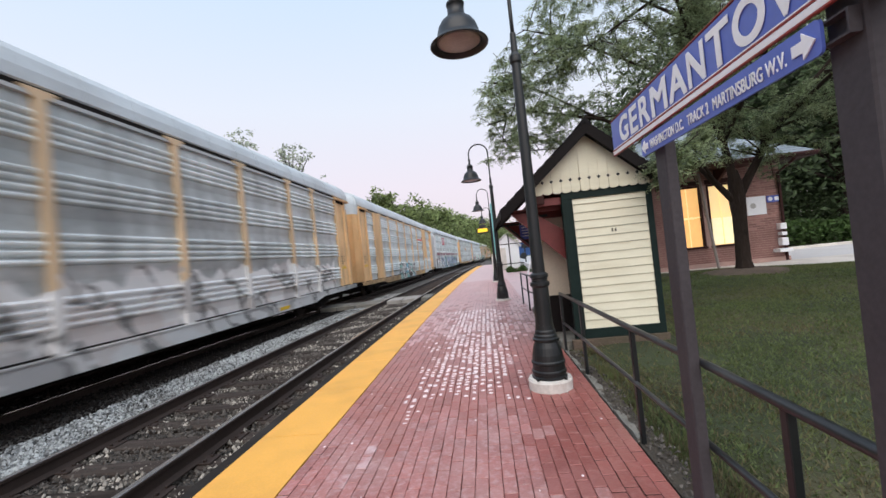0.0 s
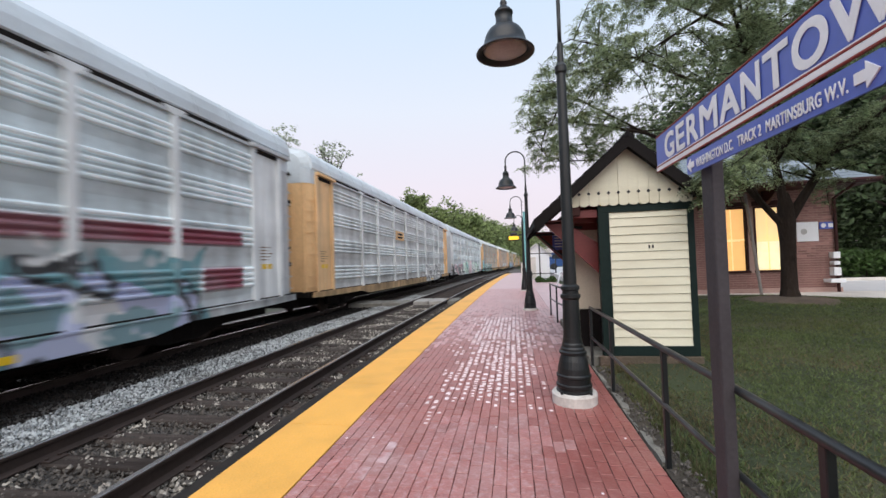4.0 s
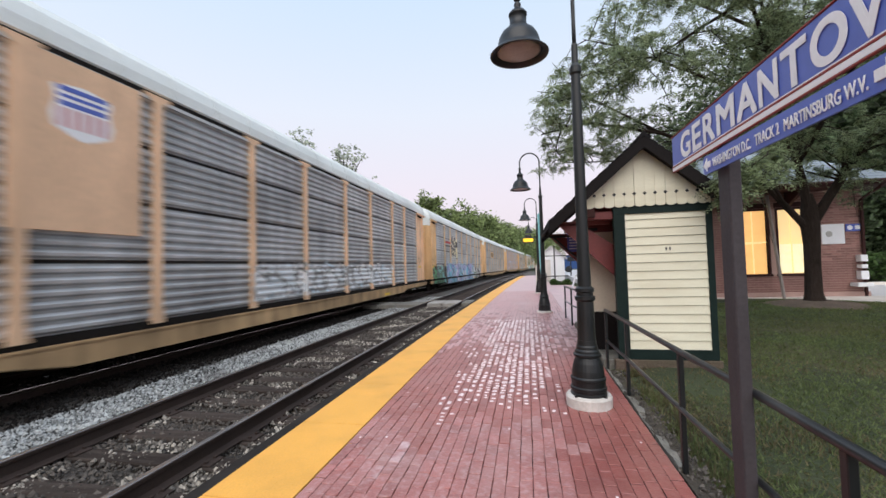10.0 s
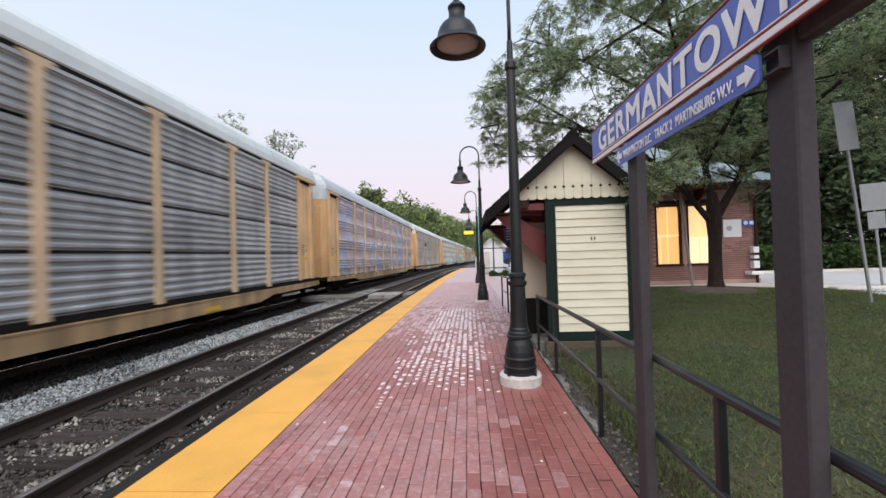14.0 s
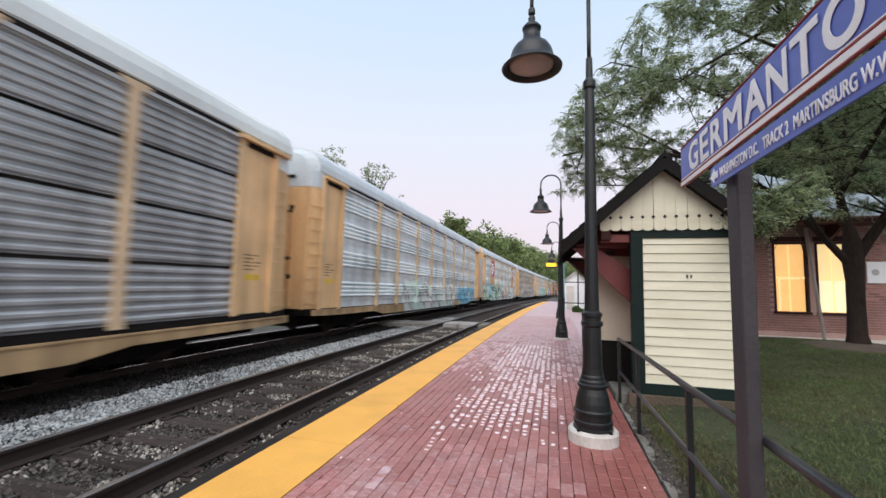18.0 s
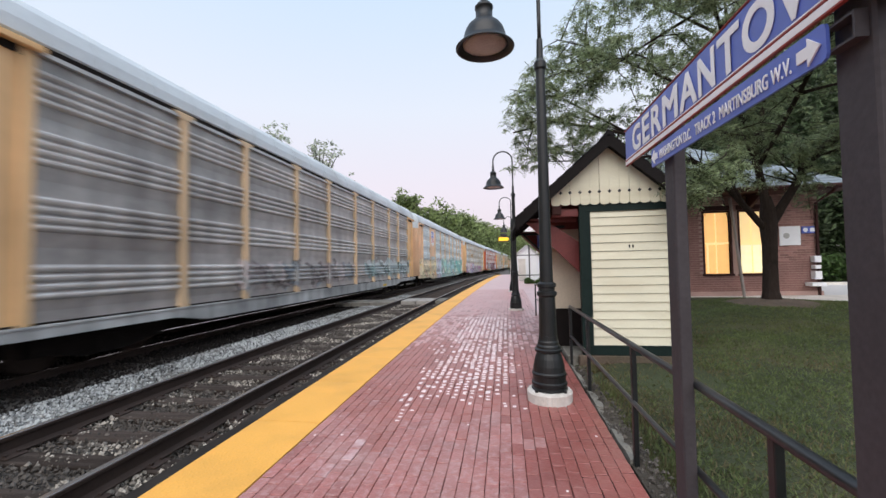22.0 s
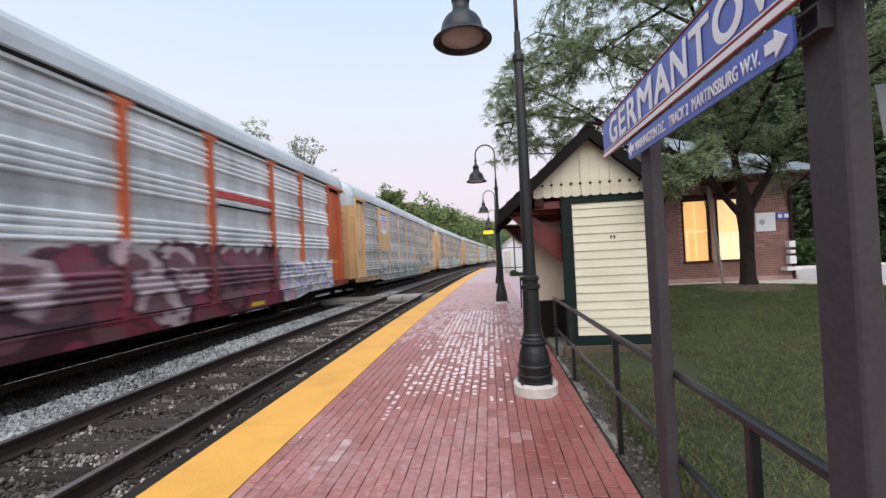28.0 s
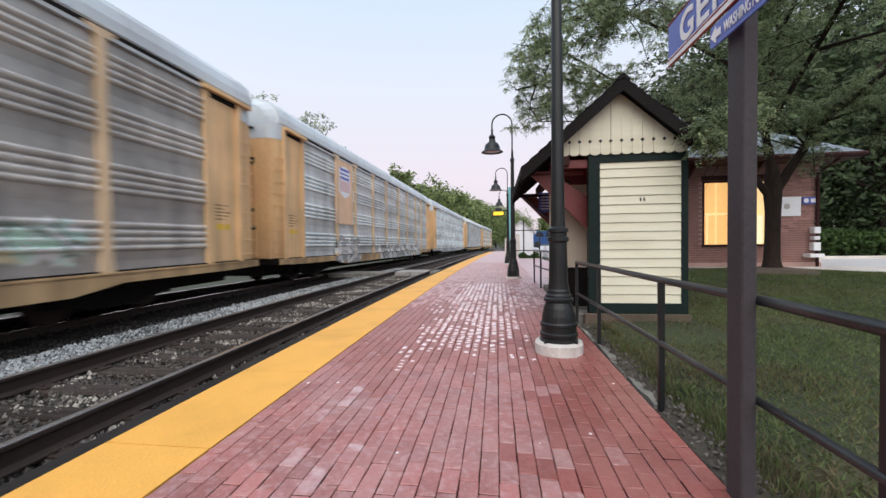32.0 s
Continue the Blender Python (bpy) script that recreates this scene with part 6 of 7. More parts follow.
        el = rp.color_ramp.elements
        el[0].position, el[0].color = 0.0, (*colours[0], 1)
        el[1].position, el[1].color = 0.2, (*colours[1 % len(colours)], 1)
        for q, pos in enumerate((0.4, 0.6, 0.8)):
            e = el.new(pos)
            e.color = (*colours[(q + 2) % len(colours)], 1)
        l.new(hue.outputs[0], rp.inputs[0])
        dark_line = colours[-1] if sum(colours[-1]) < 0.5 else tuple(c * (0.92 if size > 1.4 else 0.35) for c in colours[0])
        backing = colours[1 % len(colours)]
        tint = field(1.1 / size, 1.6 / size, 70.0 + k, 1.0, 2.0)
        gleam = field(3.4 / size, 2.2 / size, 90.0 + k, 1.0, 0.0)

        def over(under, paint, value, a, b):
            """Lays a paint over another where a value runs from a to b."""
            rm, mix = n.new("ShaderNodeMapRange"), n.new("ShaderNodeMixRGB")
            rm.inputs[1].default_value, rm.inputs[2].default_value = a, b
            l.new(value, rm.inputs[0])
            l.new(rm.outputs[0], mix.inputs[0])
            for slot, c in ((1, under), (2, paint)):
                if isinstance(c, tuple):
                    mix.inputs[slot].default_value = (*c, 1)
                else:
                    l.new(c, mix.inputs[slot])
            return mix.outputs[0]

        d = math_("ADD", cells.outputs["Distance"], math_("MULTIPLY", math_("SUBTRACT", gleam, 0.5), 0.12))
        ground_paint = over(backing, colours[0], tint, 0.44, 0.56)
        letter = over(ground_paint, dark_line, d, 0.60, 0.57)
        letter = over(letter, rp.outputs[0], d, 0.50, 0.47)
        shaded = over(letter, tuple(min(1.0, 0.75 * c + 0.30 * max(backing)) for c in backing), math_("SUBTRACT", tint, math_("MULTIPLY", d, 0.5)), 0.36, 0.42)
        rp = shaded
        mx = n.new("ShaderNodeMixRGB")
        l.new(math_("MULTIPLY", mask, 0.93), mx.inputs[0])
        l.new(col, mx.inputs[1])
        l.new(rp, mx.inputs[2])
        col = mx.outputs[0]
    l.new(col, bs.inputs["Base Color"])
    return m


WHT, BLK, GRY = (0.84, 0.85, 0.85), (0.03, 0.03, 0.035), (0.42, 0.43, 0.43)
TEAL, BLUE, SKY_, PINK = (0.20, 0.58, 0.54), (0.12, 0.22, 0.55), (0.26, 0.60, 0.76), (0.78, 0.44, 0.50)
PALE, MAG, MAR, GRN = (0.66, 0.86, 0.74), (0.58, 0.18, 0.44), (0.30, 0.045, 0.08), (0.10, 0.36, 0.20)
SIL, LIT, DRK = (0.595, 0.635, 0.635), (0.70, 0.775, 0.79), (0.53, 0.54, 0.535)
JNT, JNTD = (0.49, 0.505, 0.505), (0.43, 0.44, 0.445)
CREAMY, VIO = (0.84, 0.77, 0.52), (0.44, 0.42, 0.72)
LAV, PINKISH = (0.56, 0.60, 0.80), (0.58, 0.48, 0.50)
# each car: sheet style, sheet colour, posts, ends, sill, roof cap, sprayed bands, boards (y, width, z0, z1, paint, kind)
CARS = [
    ("plain", SIL, M_TAN, M_TAN, M_SILVER, "grey car with tan posts and pale sprayed lettering low down", [(-11, 11.5, 0.5, 1.75, ((0.82, 0.81, 0.80), WHT, (0.55, 0.54, 0.54), WHT, (0.80, 0.76, 0.74), (0.62, 0.60, 0.60)), 0.8)], []),
    ("plain", LIT, M_TAN, M_TAN, M_TAN, "light steel car with broad tan panels and dark sprayed lettering", [(-3.5, 2.7, 0.5, 1.5, (SKY_, WHT, TEAL, GRY, BLK), 0.5), (7.6, 12.0, 0.45, 1.9, ((0.74, 0.83, 0.87), WHT, (0.70, 0.82, 0.86)), 1.5)],
     [(-8.55, 1.3, 0.6, 4.7, M_TAN, ""), (8.55, 1.75, 1.75, 4.7, M_TAN, ""), (6.2, 2.55, 3.2, 3.6, None, "stripe")]),
    ("plain", LIT, M_SILVER, M_SILVER, M_SILVER, "silver car with a maroon band, maroon board and blue sprayed lettering", [(-11, 11.7, 1.93, 2.36, (MAR, MAR), 3.0), (10.3, 11.7, 0.9, 1.5, (MAR, MAR), 3.0), (-7.5, 10.3, 0.2, 1.72, (LAV, (0.16, 0.36, 0.40), WHT, (0.30, 0.38, 0.60), LAV, BLK), 0.9), (-11, -8, 0.3, 1.6, (MAR, WHT, TEAL, BLK), 0.8)],
     [(-4.3, 2.5, 3.42, 4.38, M_CRIMSON, "maroon")]),
    ("plain", SIL, M_SILVER, M_TAN, M_TAN, "weathered grey car with tan end doors and faint outlines", [(4.5, 10.5, 0.6, 1.5, (GRY, WHT, GRY, SIL), 0.5)], [(-1.9, 1.6, 2.9, 3.4, M_TAN, "bars")]),
    ("plain", LIT, M_SILVER, M_SILVER, M_SILVER, "pale steel car with pink, mint and black sprayed lettering", [(-12, -4, 0.35, 1.5, (BLK, GRY, WHT, PINK), 0.6), (-4, -0.2, 0.15, 1.7, (TEAL, PALE, PALE, TEAL, WHT), 0.8), (-0.2, 2.5, 0.2, 1.85, ((0.84, 0.58, 0.63), (0.88, 0.68, 0.72), (0.84, 0.56, 0.62), WHT, (0.86, 0.62, 0.67)), 0.9), (2.5, 11.6, 0.2, 1.75, (WHT, PALE, WHT, WHT, WHT, BLK), 0.75)], []),
    ("joint", JNT, M_TAN, M_TAN, M_TAN, "grey jointed-sheet car with tan posts and teal-black sprayed lettering", [(-13.2, -10.5, 0.3, 2.0, (TEAL, SKY_, WHT, TEAL), 0.6), (-10.5, 1.8, 0.5, 1.5, (BLK, TEAL, GRY, WHT, BLK), 0.5)], [(6.2, 2.6, 3.0, 3.45, None, "stripe")]),
    ("joint", JNTD, M_PEACH, M_PEACH, M_TAN, "grey jointed-sheet car with a peach board and white lettering", [(-3.0, 7.5, 0.72, 1.6, (WHT, (0.72, 0.77, 0.80), WHT, GRY, (0.56, 0.70, 0.78)), 0.5)], [(-6.9, 1.9, 2.1, 4.68, M_PEACH, "small shield")]),
    ("joint", JNT, M_TAN, M_TAN, M_TAN, "grey jointed-sheet car with long blue and green sprayed lettering", [(-11.5, -7, 0.45, 1.6, (GRN, BLK, GRN, TEAL), 0.6), (-7, 6.5, 0.25, 1.75, (SKY_, VIO, SKY_, BLUE, WHT), 0.7), (-5.5, -2.7, 2.25, 3.95, (BLK, CREAMY, BLK, BLK, (0.03, 0.03, 0.03)), 0.9), (6.5, 11.5, 0.5, 1.35, (BLK, WHT, GRY, GRN), 0.45)],
     [(-6.6, 2.4, 3.1, 3.5, None, "stripe")]),
    ("joint", JNTD, M_TAN, M_TAN, M_TAN, "clean grey jointed-sheet car with a tan lettering board", [], [(-4.55, 2.6, 2.72, 3.58, M_TAN, "bars")]),
    ("plain", (0.52, 0.46, 0.48), M_TAN, M_TAN, M_TAN, "car sprayed pink and blue over its whole side", [(-10.5, 11.7, 0.7, 4.4, (PINKISH, (0.62, 0.52, 0.55), (0.36, 0.48, 0.70), PINKISH, (0.50, 0.45, 0.50)), 1.7), (5.0, 6.6, 1.1, 4.3, ((0.38, 0.52, 0.74), (0.42, 0.55, 0.75), (0.40, 0.50, 0.70)), 1.6), (7.8, 9.3, 2.9, 3.5, ((0.40, 0.52, 0.74), (0.44, 0.55, 0.75), (0.42, 0.52, 0.70)), 1.6), (-7, 1, 2.2, 2.6, (WHT, LAV, PINKISH), 0.5)], []),
    ("joint", JNTD, M_TAN, M_TAN, M_TAN, "grey jointed-sheet car with a dark lettering board", [(-3.3, -0.4, 0.55, 1.5, (GRY, WHT, GRY, WHT), 0.45)], [(-4.55, 2.5, 3.05, 3.6, M_POLE, "bars")]),
    ("plain", LIT, M_TAN, M_TAN, M_TAN, "light steel car with white and bright blue sprayed lettering", [(-4.8, 4.8, 0.2, 1.6, (WHT, PALE, WHT, WHT, (0.70, 0.80, 0.78)), 0.8), (6, 12, 0.35, 1.5, (SKY_, (0.10, 0.52, 0.76), SKY_, WHT), 0.6)], []),
    ("plain", LIT, M_TAN, M_TAN, M_TAN, "steel car with red round emblems and pale mint sprayed lettering", [(-11.5, -0.5, 0.1, 2.0, ((0.42, 0.70, 0.78), (0.52, 0.70, 0.50), (0.62, 0.86, 0.82), (0.36, 0.60, 0.62), (0.05, 0.09, 0.07)), 1.0), (-0.5, 4.7, 0.3, 1.8, ((0.52, 0.24, 0.33), PALE, CREAMY, PINK, (0.4, 0.1, 0.2), (0.2, 0.03, 0.09)), 0.7), (4.7, 11.6, 0.35, 1.7, ((0.62, 0.86, 0.84), WHT, (0.50, 0.78, 0.80), (0.58, 0.74, 0.72), (0.10, 0.12, 0.13)), 0.8)], [(-6.65, 2.3, 1.95, 4.7, M_OCHRE, "disc"), (8.58, 1.8, 1.75, 4.7, M_OCHRE, "disc")]),
    ("plain", (0.455, 0.45, 0.44), M_TAN, M_TAN, M_SILVER, "dark weathered car with dull grey and teal sprayed lettering", [(-6, 2, 0.72, 1.6, ((0.36, 0.33, 0.34), GRY, (0.26, 0.31, 0.36), (0.62, 0.57, 0.57)), 0.6), (3.5, 12.5, 0.72, 1.75, ((0.36, 0.53, 0.55), (0.46, 0.56, 0.58), (0.58, 0.68, 0.70), (0.30, 0.44, 0.46), (0.50, 0.58, 0.58)), 0.8)], []),
    ("plain", LIT, M_TAN, M_PEACH, M_PEACH, "steel car with peach ends, a shield board and pastel sprayed lettering", [(-13, -5.2, 0.3, 1.9, (CREAMY, (0.86, 0.70, 0.46), (0.78, 0.56, 0.36), CREAMY), 0.6), (-5.2, -2.4, 0.3, 2.1, (WHT, (0.62, 0.74, 0.84), (0.74, 0.66, 0.78), WHT, (0.60, 0.80, 0.84)), 0.7), (-2.4, 12.5, 0.3, 2.1, (PALE, TEAL, WHT, (0.55, 0.82, 0.86), PALE, WHT), 0.8)], [(-6.9, 1.9, 2.2, 4.68, M_PEACH, "shield")]),
    ("plain", SIL, M_TAN, M_TAN, M_TAN, "grey car with magenta sprayed lettering and a small tan board", [(-11, -2, 0.35, 1.8, (MAG, WHT, VIO, PINK, BLK), 0.6), (-2, 8, 0.4, 1.3, (GRY, MAG, PALE, GRY), 0.5)], [(-4.5, 2.0, 2.7, 3.15, M_TAN, "bars")]),
    ("plain", (0.78, 0.83, 0.85), M_ORANGE, M_ORANGE, M_ORANGE, "steel car with orange posts and maroon sprayed lettering", [(-7, -3.4, 0.35, 1.9, (BLK, WHT, (0.62, 0.5, 0.12), BLK, (0.1, 0.1, 0.22)), 0.8), (-3.4, -0.9, 0.25, 2.05, (WHT, (0.78, 0.8, 0.84), WHT, WHT, BLK), 1.2), (-0.9, 8, 0.2, 1.95, ((0.24, 0.03, 0.07), (0.18, 0.03, 0.06), (0.28, 0.04, 0.09), (0.66, 0.54, 0.58), (0.06, 0.015, 0.03)), 0.7), (8, 12.3, 0.5, 1.6, (WHT, VIO, WHT, PINK), 0.5)], [(6.2, 2.6, 3.0, 3.4, None, "stripe")]),
    ("plain", DRK, M_TAN, M_TAN, M_TAN, "grey car with tan ends, a shield board and faint lettering", [(-8, -3.2, 0.5, 1.2, (GRY, (0.62, 0.64, 0.62), GRY), 0.5), (-3.2, 4.6, 0.45, 1.2, ((0.50, 0.60, 0.55), GRY, (0.66, 0.70, 0.66), (0.42, 0.55, 0.55)), 0.45), (4.6, 9.6, 0.72, 1.75, (WHT, GRY, WHT, BLK), 0.55)], [(-6.85, 2.35, 2.1, 4.68, M_TAN, "shield")]),
    ("plain", (0.48, 0.46, 0.43), M_TAN, M_TAN, M_TAN, "grey car with a shield board, white and aqua sprayed lettering", [(-11, -3.2, 0.35, 1.5, (WHT, (0.74, 0.77, 0.78), WHT, WHT, GRY), 0.8), (-0.3, 4.6, 0.3, 1.7, ((0.30, 0.76, 0.76), (0.48, 0.84, 0.82), (0.26, 0.66, 0.70), WHT), 0.9), (4.9, 9.3, 0.72, 1.5, (PALE, WHT, (0.62, 0.80, 0.74), CREAMY), 0.5)], [(-6.9, 1.9, 2.2, 4.68, M_TAN, "shield")]),
    ("plain", SIL, M_TAN, M_TAN, M_TAN, "grey car with a peach board and pale patches", [(-8, -5, 0.6, 1.3, (WHT, GRY), 0.8), (-2, 9, 0.5, 1.1, (GRY, WHT, GRY), 0.5)], [(-6.9, 1.9, 1.9, 4.6, M_PEACH, "shield")]),
    ("plain", LIT, M_SILVER, M_TAN, M_SILVER, "light steel car with tan ends", [], []),
    ("joint", JNT, M_SILVER, M_TAN, M_TAN, "grey jointed-sheet car with tan ends", [], []),
    ("plain", LIT, M_TAN, M_TAN, M_TAN, "light steel car with tan posts", [], []),
]


def make_car(k, spec):
    style, sheet, posts, ends, sill, label, bands, boards = spec
    car = thing("autorack_car", label, "freight car", group="cars of the freight train")
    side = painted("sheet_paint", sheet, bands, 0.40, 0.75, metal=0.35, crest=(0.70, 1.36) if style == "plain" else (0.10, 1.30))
    low = [b for b in bands if b[2] < 0.7]
    put = lambda name, key, m, parent=car, lab="", at=None: own(part(name, MESH[key], None, parent, lab, at), m)
    put("body", "body", M_UNDER)
    put("underframe", "under", M_UNDER)
    hue = {M_TAN: (0.82, 0.55, 0.29), M_PEACH: (0.86, 0.58, 0.37), M_ORANGE: (0.60, 0.13, 0.04), M_SILVER: (0.76, 0.785, 0.785)}
    small = [b for b in bands if b[5] < 1.4]
    post_paint = painted("post_paint", (0.74, 0.55, 0.35) if posts is M_TAN else hue[posts], small, 0.6, 0.5)
    end_paint = painted("end_paint", hue[ends], small, 0.6, 0.6)
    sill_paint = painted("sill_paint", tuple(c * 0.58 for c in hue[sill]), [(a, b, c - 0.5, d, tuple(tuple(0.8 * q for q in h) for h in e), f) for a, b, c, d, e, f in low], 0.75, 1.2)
    roof_paint = M_ROOFWHITE if style == "joint" else M_ROOFCAR
    put("roof", "roof", roof_paint, lab="rounded pale roof")
    put("top_chord", "rim", post_paint if k in (1, 12) else M_SILVER)
    # roof, floor and header slots: recess shade put in as near-black boxes
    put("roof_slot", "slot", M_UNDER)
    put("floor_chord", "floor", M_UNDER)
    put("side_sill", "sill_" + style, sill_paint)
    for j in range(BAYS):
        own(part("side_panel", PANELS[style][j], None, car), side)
    for j in range(1, BAYS):
        put("post", "post%d" % j, post_paint)
    for tag in "ab":
        door = put("end_door", "end" + tag, M_SILVER if k == 12 else ends)
        for q in (-0.85, -0.28, 0.28, 0.85):
            put("rib", "rib" + tag, ends, door, at=pose(q, 0, 0))
        for z in (1.55, 3.65):
            put("lock", "lock" + tag, M_UNDER, door, at=pose(0.80, 0, z))
        for q in (2.1, 3.55, 4.62):
            put("door_slot", "dslot" + tag, M_UNDER, door, "dark slot in the end door", at=pose(0.55, 0, q))
        put("header_slot", "slot" + tag, M_UNDER, lab="grimy slot under the roof's end, its shade in the colour")
        corner = put("end_panel", "corner" + tag, end_paint)
        for q in range(3):
            put("edge_post", "edge%d%s" % (q, tag), end_paint, corner)
        put("door_header", "header" + tag, ends)
        put("ladder", "ladder" + tag, ends, lab="grab irons up the corner")
        put("roof_cap", "cap" + tag, M_TAN if k == 12 else roof_paint)
        put("coupler", "coupler" + tag, M_UNDER)
    for s in (-1, 1):
        tk = part("truck", MESH["truck"], None, car, at=pose(0, MID + s * 9.6, 0.0))
        for d in (-0.9, 0.9):
            part("wheelset", MESH["wheel"], None, tk, at=pose(0, d, RAIL2 + 0.42 + 0.003))
    part("yellow_label", Build().box(WIDE + 0.031, WIDE + 0.036, 6.2, 6.85, *((0.15, 0.26) if style == "joint" else (0.28, 0.39))).mesh("yellow_label", M_YLABEL), None, car)
    for y in (-11.2, 12.75):
        ld = part("data_lettering", MESH["data"], None, car, "small dark stencilled lettering", at=pose(0, y, 0))
        own(ld, M_TANSILL)
        own(part("data_panel", MESH["decal"], None, car, "small yellow data panel", at=pose(0, y, 0)), M_YLABEL)
    for y, w, z0, z1, m, kind in boards:
        x = WIDE + 0.012
        if kind == "stripe":
            for z, hh, mm in ((z1 - 0.16, 0.15, M_STRIPE), (z0, 0.06, M_UNDER)):
                part("stripe", Build().box(x, x + 0.006, y - w / 2, y + w / 2, z, z + hh).mesh("stripe", mm), None, car)
            continue
        bd = part("board", Build().box(x - 0.05, x + 0.004, y - w / 2, y + w / 2, z0, z1, 0.003).mesh("board", m), None, car, "painted board on the car side")
        x += 0.006
        if kind.endswith("shield"):
            big = kind == "shield"
            zc, hw, vh = z1 - (0.80 if big else 0.72), (0.31 if big else 0.21) * w, 1.0 if big else 0.62
            o = [(-1, 0.42), (-0.55, 0.50), (0, 0.56), (0.55, 0.50), (1, 0.42), (0.9, 0.1), (1.06, -0.2), (0.95, -0.48), (0.5, -0.62), (0, -0.72), (-0.5, -0.62), (-0.95, -0.48), (-1.06, -0.2), (-0.9, 0.1)]
            part("emblem", Build().prism([(y + u * hw * 1.08, zc + v * vh * 1.08) for u, v in o], "x", x, x + 0.002).mesh("emblem", M_WHITE), None, bd, "pale shield emblem")
            for q0, q1 in ((0.02, 0.14), (0.22, 0.30), (0.38, 0.50)):
                part("emblem_band", Build().box(x + 0.002, x + 0.005, y - 0.88 * hw, y + 0.88 * hw, zc + q0 * vh, zc + q1 * vh).mesh("emblem_band", M_SIGN), None, bd)
            for q in (-0.78, -0.39, 0.0, 0.39, 0.78):
                part("emblem_bar", Build().box(x + 0.002, x + 0.005, y + (q - 0.11) * hw, y + (q + 0.11) * hw, zc - 0.50 * vh, zc - 0.02).mesh("emblem_bar", M_PINKBAR), None, bd)
        elif kind == "disc":
            for grow, m_, x_ in ((1.10, M_PINKBAR, x), (1.0, M_CRIMSON, x + 0.004)):
                o = [(y + 0.47 * w * grow * math.cos(a), z1 - 1.10 + 0.93 * grow * math.sin(a)) for a in [math.pi / 8 + math.pi / 4 * q for q in range(8)]]
                part("emblem", Build().prism(o, "x", x_, x_ + 0.003).mesh("emblem", m_), None, bd, "crimson eight-sided emblem with a pale rim")
            for q, a, b in ((0.42, -0.30, 0.16), (0.12, -0.10, 0.30), (-0.20, -0.34, 0.34), (-0.50, -0.30, 0.10)):
                part("emblem_bar", Build().box(x + 0.008, x + 0.011, y + a * w, y + b * w, z1 - 1.17 + q, z1 - 0.98 + q).mesh("emblem_bar", M_WHITE), None, bd)
            part("emblem_bar", Build().box(x + 0.0115, x + 0.014, y - 0.33 * w, y - 0.13 * w, z1 - 1.50, z1 - 0.70).mesh("emblem_bar", M_WHITE), None, bd)
        elif kind == "maroon":
            for q in (0.25, 0.5, 0.7):
                part("emblem_bar", Build().box(x, x + 0.003, y - 0.36 * w, y + 0.36 * w, z0 + q * (z1 - z0), z0 + q * (z1 - z0) + 0.1).mesh("emblem_bar", M_WHITE), None, bd)
        elif kind == "bars":
            for q in (0.2, 0.55):
                part("emblem_bar", Build().box(x, x + 0.003, y - 0.3 * w, y + 0.3 * w, z0 + q * (z1 - z0), z0 + (q + 0.22) * (z1 - z0)).mesh("emblem_bar", M_UNDER), None, bd)
    return car


CAR_OBJECTS = [make_car(k, spec) for k, spec in enumerate(CARS)]


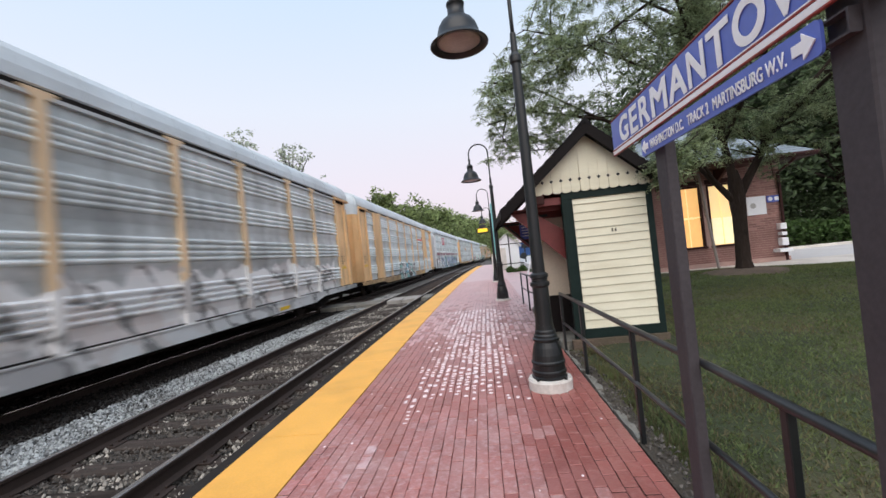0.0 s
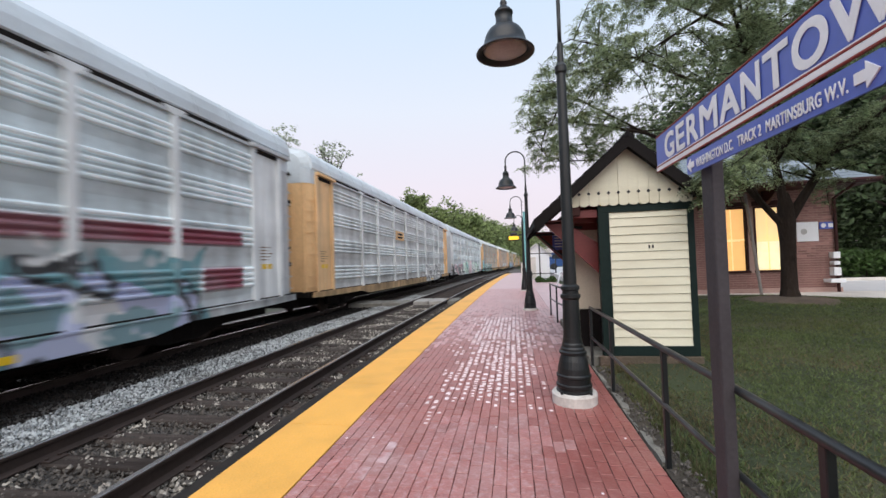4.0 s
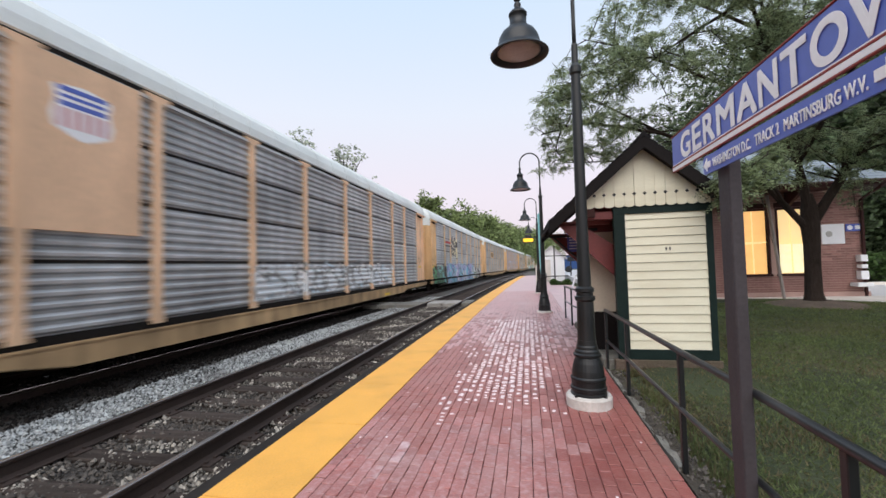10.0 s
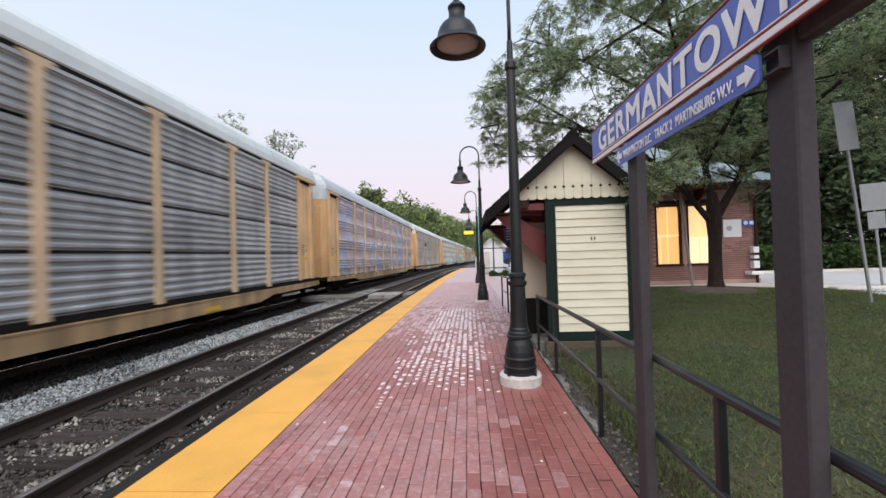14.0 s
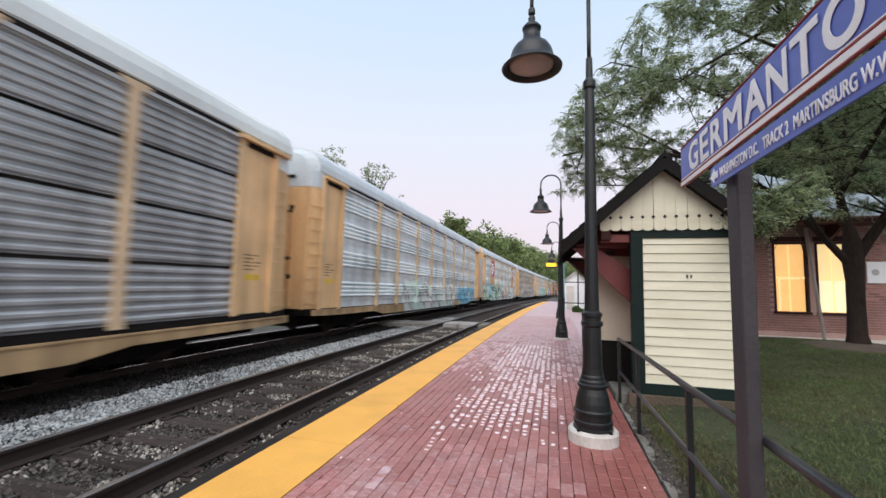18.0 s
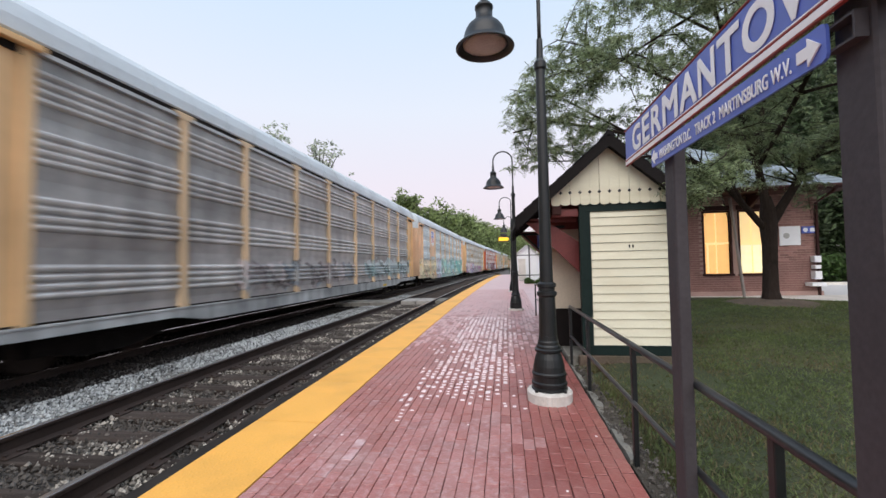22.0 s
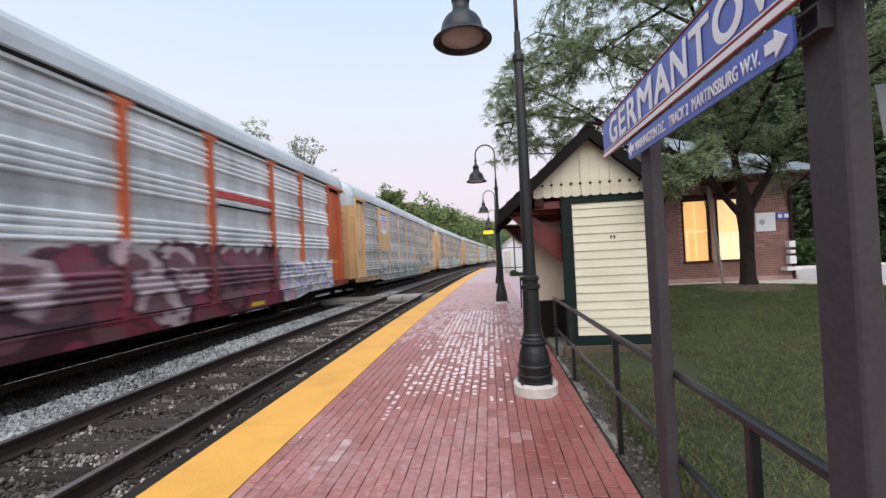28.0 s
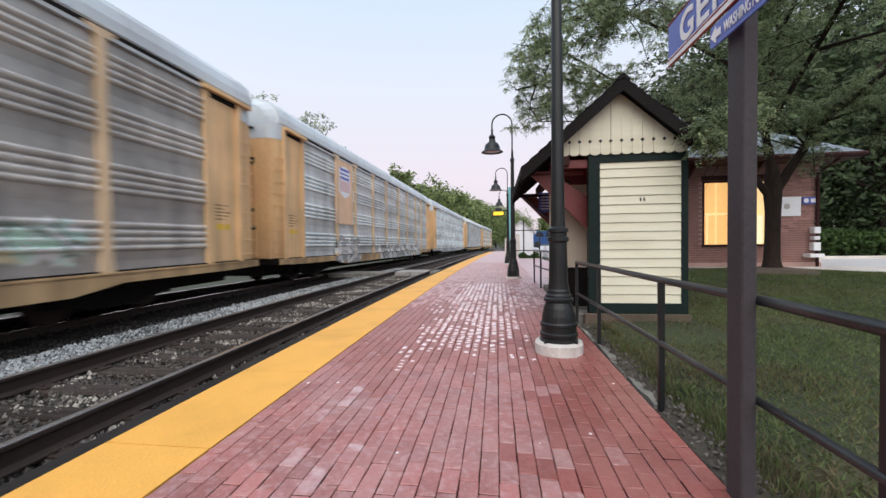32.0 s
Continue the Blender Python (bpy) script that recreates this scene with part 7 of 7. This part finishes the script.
# ---- paving bricks ----
def make_bricks():
    """Pavers laid lengthwise in staggered columns; the nearest as parts, the rest joined."""
    rng = np.random.default_rng(2)
    pav = thing("brick_paving", "red brick paving in staggered courses, with a patch of white spots", "paving", kind="structure")
    shape = Build().box(-0.0414, 0.0414, -0.0855, 0.0855, -0.05, 0.0, 0.0035)
    paints = (M_BRICK, M_BRICK_DAMP, M_BRICK_WET, M_BRICK_SHEEN, M_BRICK_SMEAR)
    # thin white spots laid on the brick tops
    spots = Build()
    single = [shape.mesh("brick", m) for m in paints]
    v0 = np.array(shape.v)
    f0 = [tuple(f) for f in shape.f]
    # joined bricks keep top and bevels only
    keep = [f for f in f0 if max(v0[list(f), 2]) > -0.001]
    used = sorted({i for f in keep for i in f})
    back = {i: j for j, i in enumerate(used)}
    vk, fk = v0[used], [tuple(back[i] for i in f) for f in keep]
    vs, fs, idx = [], [], []
    cols = 28
    nearest = 0
    for c in range(cols):
        u = 0.049 + c * 0.0865
        y = -1.2 + (0.088 if c % 2 else 0.0) + rng.uniform(-0.03, 0.03)
        while y < 22.2:
            # a damp patch with white spots in its middle, darker bricks by the lawn, grazing sheen painted paler beyond
            far = (u - 1.16 - 0.01 * (y - 5)) / (0.50 if y < 6.3 else 0.62)
            near = y - 4.25 + 0.7 * noise.noise((u * 2.5, 0, 4))
            soft = rng.normal(0, 0.16)
            damp = u + 0.35 * noise.noise((u, y * 0.7, 12)) + soft > 1.72 and y < 8.5
            wet = near + soft > -0.42 and y < 7.6 + 2 * soft
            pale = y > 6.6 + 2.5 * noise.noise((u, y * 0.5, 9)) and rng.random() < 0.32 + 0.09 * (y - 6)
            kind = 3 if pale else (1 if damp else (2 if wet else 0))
            if near + 0.5 * soft > 0 and y < 10.5 and rng.random() < math.exp(-abs(far) ** 3) * (1.1 if y < 6.3 else 0.9) * (0.95 + 0.6 * noise.noise((u * 2.2, y * 1.3, 7))):
                big = min(1.0, 0.35 + 0.8 * near) * math.exp(-0.5 * far ** 4)
                for half in ((-0.042, 0.042) if rng.random() < 0.6 else (0.0,)):
                    if rng.random() > 0.6 + 0.4 * big:
                        continue
                    rx, ry = 0.040 * rng.uniform(0.70, 1.0) * (0.62 + 0.38 * big), (0.040 if half else 0.080) * rng.uniform(0.6, 1.0) * (0.55 + 0.45 * big)
                    cx, cy = u + bend(y) + rng.normal(0, 0.005), y + half + rng.normal(0, 0.006)
                    ring = [(math.copysign(abs(math.cos(q * 0.785 + 0.4)) ** 0.55, math.cos(q * 0.785 + 0.4)) * rr, math.copysign(abs(math.sin(q * 0.785 + 0.4)) ** 0.55, math.sin(q * 0.785 + 0.4)) * rr) for q, rr in enumerate(rng.uniform(0.60, 1.05, 8))]
                    vs8 = [(cx + p * rx, cy + q * ry, -drop(y)) for p, q in ring] + [(cx + p * rx * 0.78, cy + q * ry * 0.78, 0.0045 - drop(y)) for p, q in ring]
                    spots.add(vs8, [(q, (q + 1) % 8, 8 + (q + 1) % 8, 8 + q) for q in range(8)] + [tuple(range(8, 16))])
            elif rng.random() < (0.03 if u < 1.3 and y < 4.6 else 0.02) and y < 9:
                # stray pale chips
                cx, cy, rr = u + bend(y) + rng.uniform(-0.03, 0.03), y + rng.uniform(-0.07, 0.07), rng.uniform(0.004, 0.015)
                ring = [(math.cos(q * 1.257), math.sin(q * 1.257)) for q in range(5)]
                vs5 = [(cx + p * rr, cy + q * rr * 1.3, -drop(y)) for p, q in ring] + [(cx + p * rr * 0.6, cy + q * rr * 0.8, 0.003 - drop(y)) for p, q in ring]
                spots.add(vs5, [(q, (q + 1) % 5, 5 + (q + 1) % 5, 5 + q) for q in range(5)] + [tuple(range(5, 10))])
            if kind == 0 and y < 4.4 and rng.random() < 0.22 * math.exp(-((u - 0.35) / 0.40) ** 2):
                kind = 4
            tilt, yaw = rng.normal(0, 0.006), rng.normal(0, 0.011)
            x, zz = u + bend(y) + rng.normal(0, 0.0009), rng.normal(0, 0.0012) - drop(y)
            if 2.35 < y < 4.72 and 0.1 < u < 2.4 and nearest < 298:
                part("brick", single[kind], None, pav, at=pose(x, y, zz, math.degrees(rng.normal(0, 0.006)), math.degrees(tilt), math.degrees(yaw - slope(y))))
                nearest += 1
            else:
                o = len(vs)
                w = vk.copy()
                w[:, 2] += w[:, 0] * tilt + zz
                w[:, 0], w[:, 1] = w[:, 0] + x + w[:, 1] * (slope(y) - yaw), w[:, 1] + y + w[:, 0] * yaw
                vs += w.tolist()
                fs += [tuple(i + o for i in f) for f in fk]
                idx += [kind] * len(fk)
            y += 0.1765
    tagged(part("bricks", mesh_of("bricks", vs, fs, paints, idx), None, pav), kind="stuff")
    tagged(part("white_crust", mesh_of("white_crust", spots.v, spots.f, (M_WHITE_SPOT,)), None, pav, "pale spots on the brick tops"), kind="stuff")


make_bricks()


# ---- the train's run ----
PASS = (0.59, 2.30, 4.05, 5.78, 7.51, 9.22, 10.95, 12.69, 14.43, 16.18, 17.93, 19.67, 21.44, 23.22, 24.98, 26.75, 28.51, 30.25, 32.01)


def motions():
    """Each car rolls along the bent far track towards and past the camera."""
    for k, car in enumerate(CAR_OBJECTS):
        rows = []
        for i in range(33):
            t = float(i)
            if t < PASS[0]:
                g = (t - PASS[0]) / (PASS[1] - PASS[0])
            else:
                g = float(np.interp(t, PASS, range(len(PASS))))
            s = 10.67 + LEN * (k - g) - LEN / 2
            a, b = s - 9.6, s + 9.6
            xa, xb = TRACK2 + bend(a), TRACK2 + bend(b)
            rows.append((t, pose(0.5 * (xa + xb), s, -0.5 * (drop(a) + drop(b)), math.degrees(math.atan2(drop(a) - drop(b), 19.2)), 0, -math.degrees(math.atan2(xb - xa, 19.2)))))
        walk(car, rows)


motions()
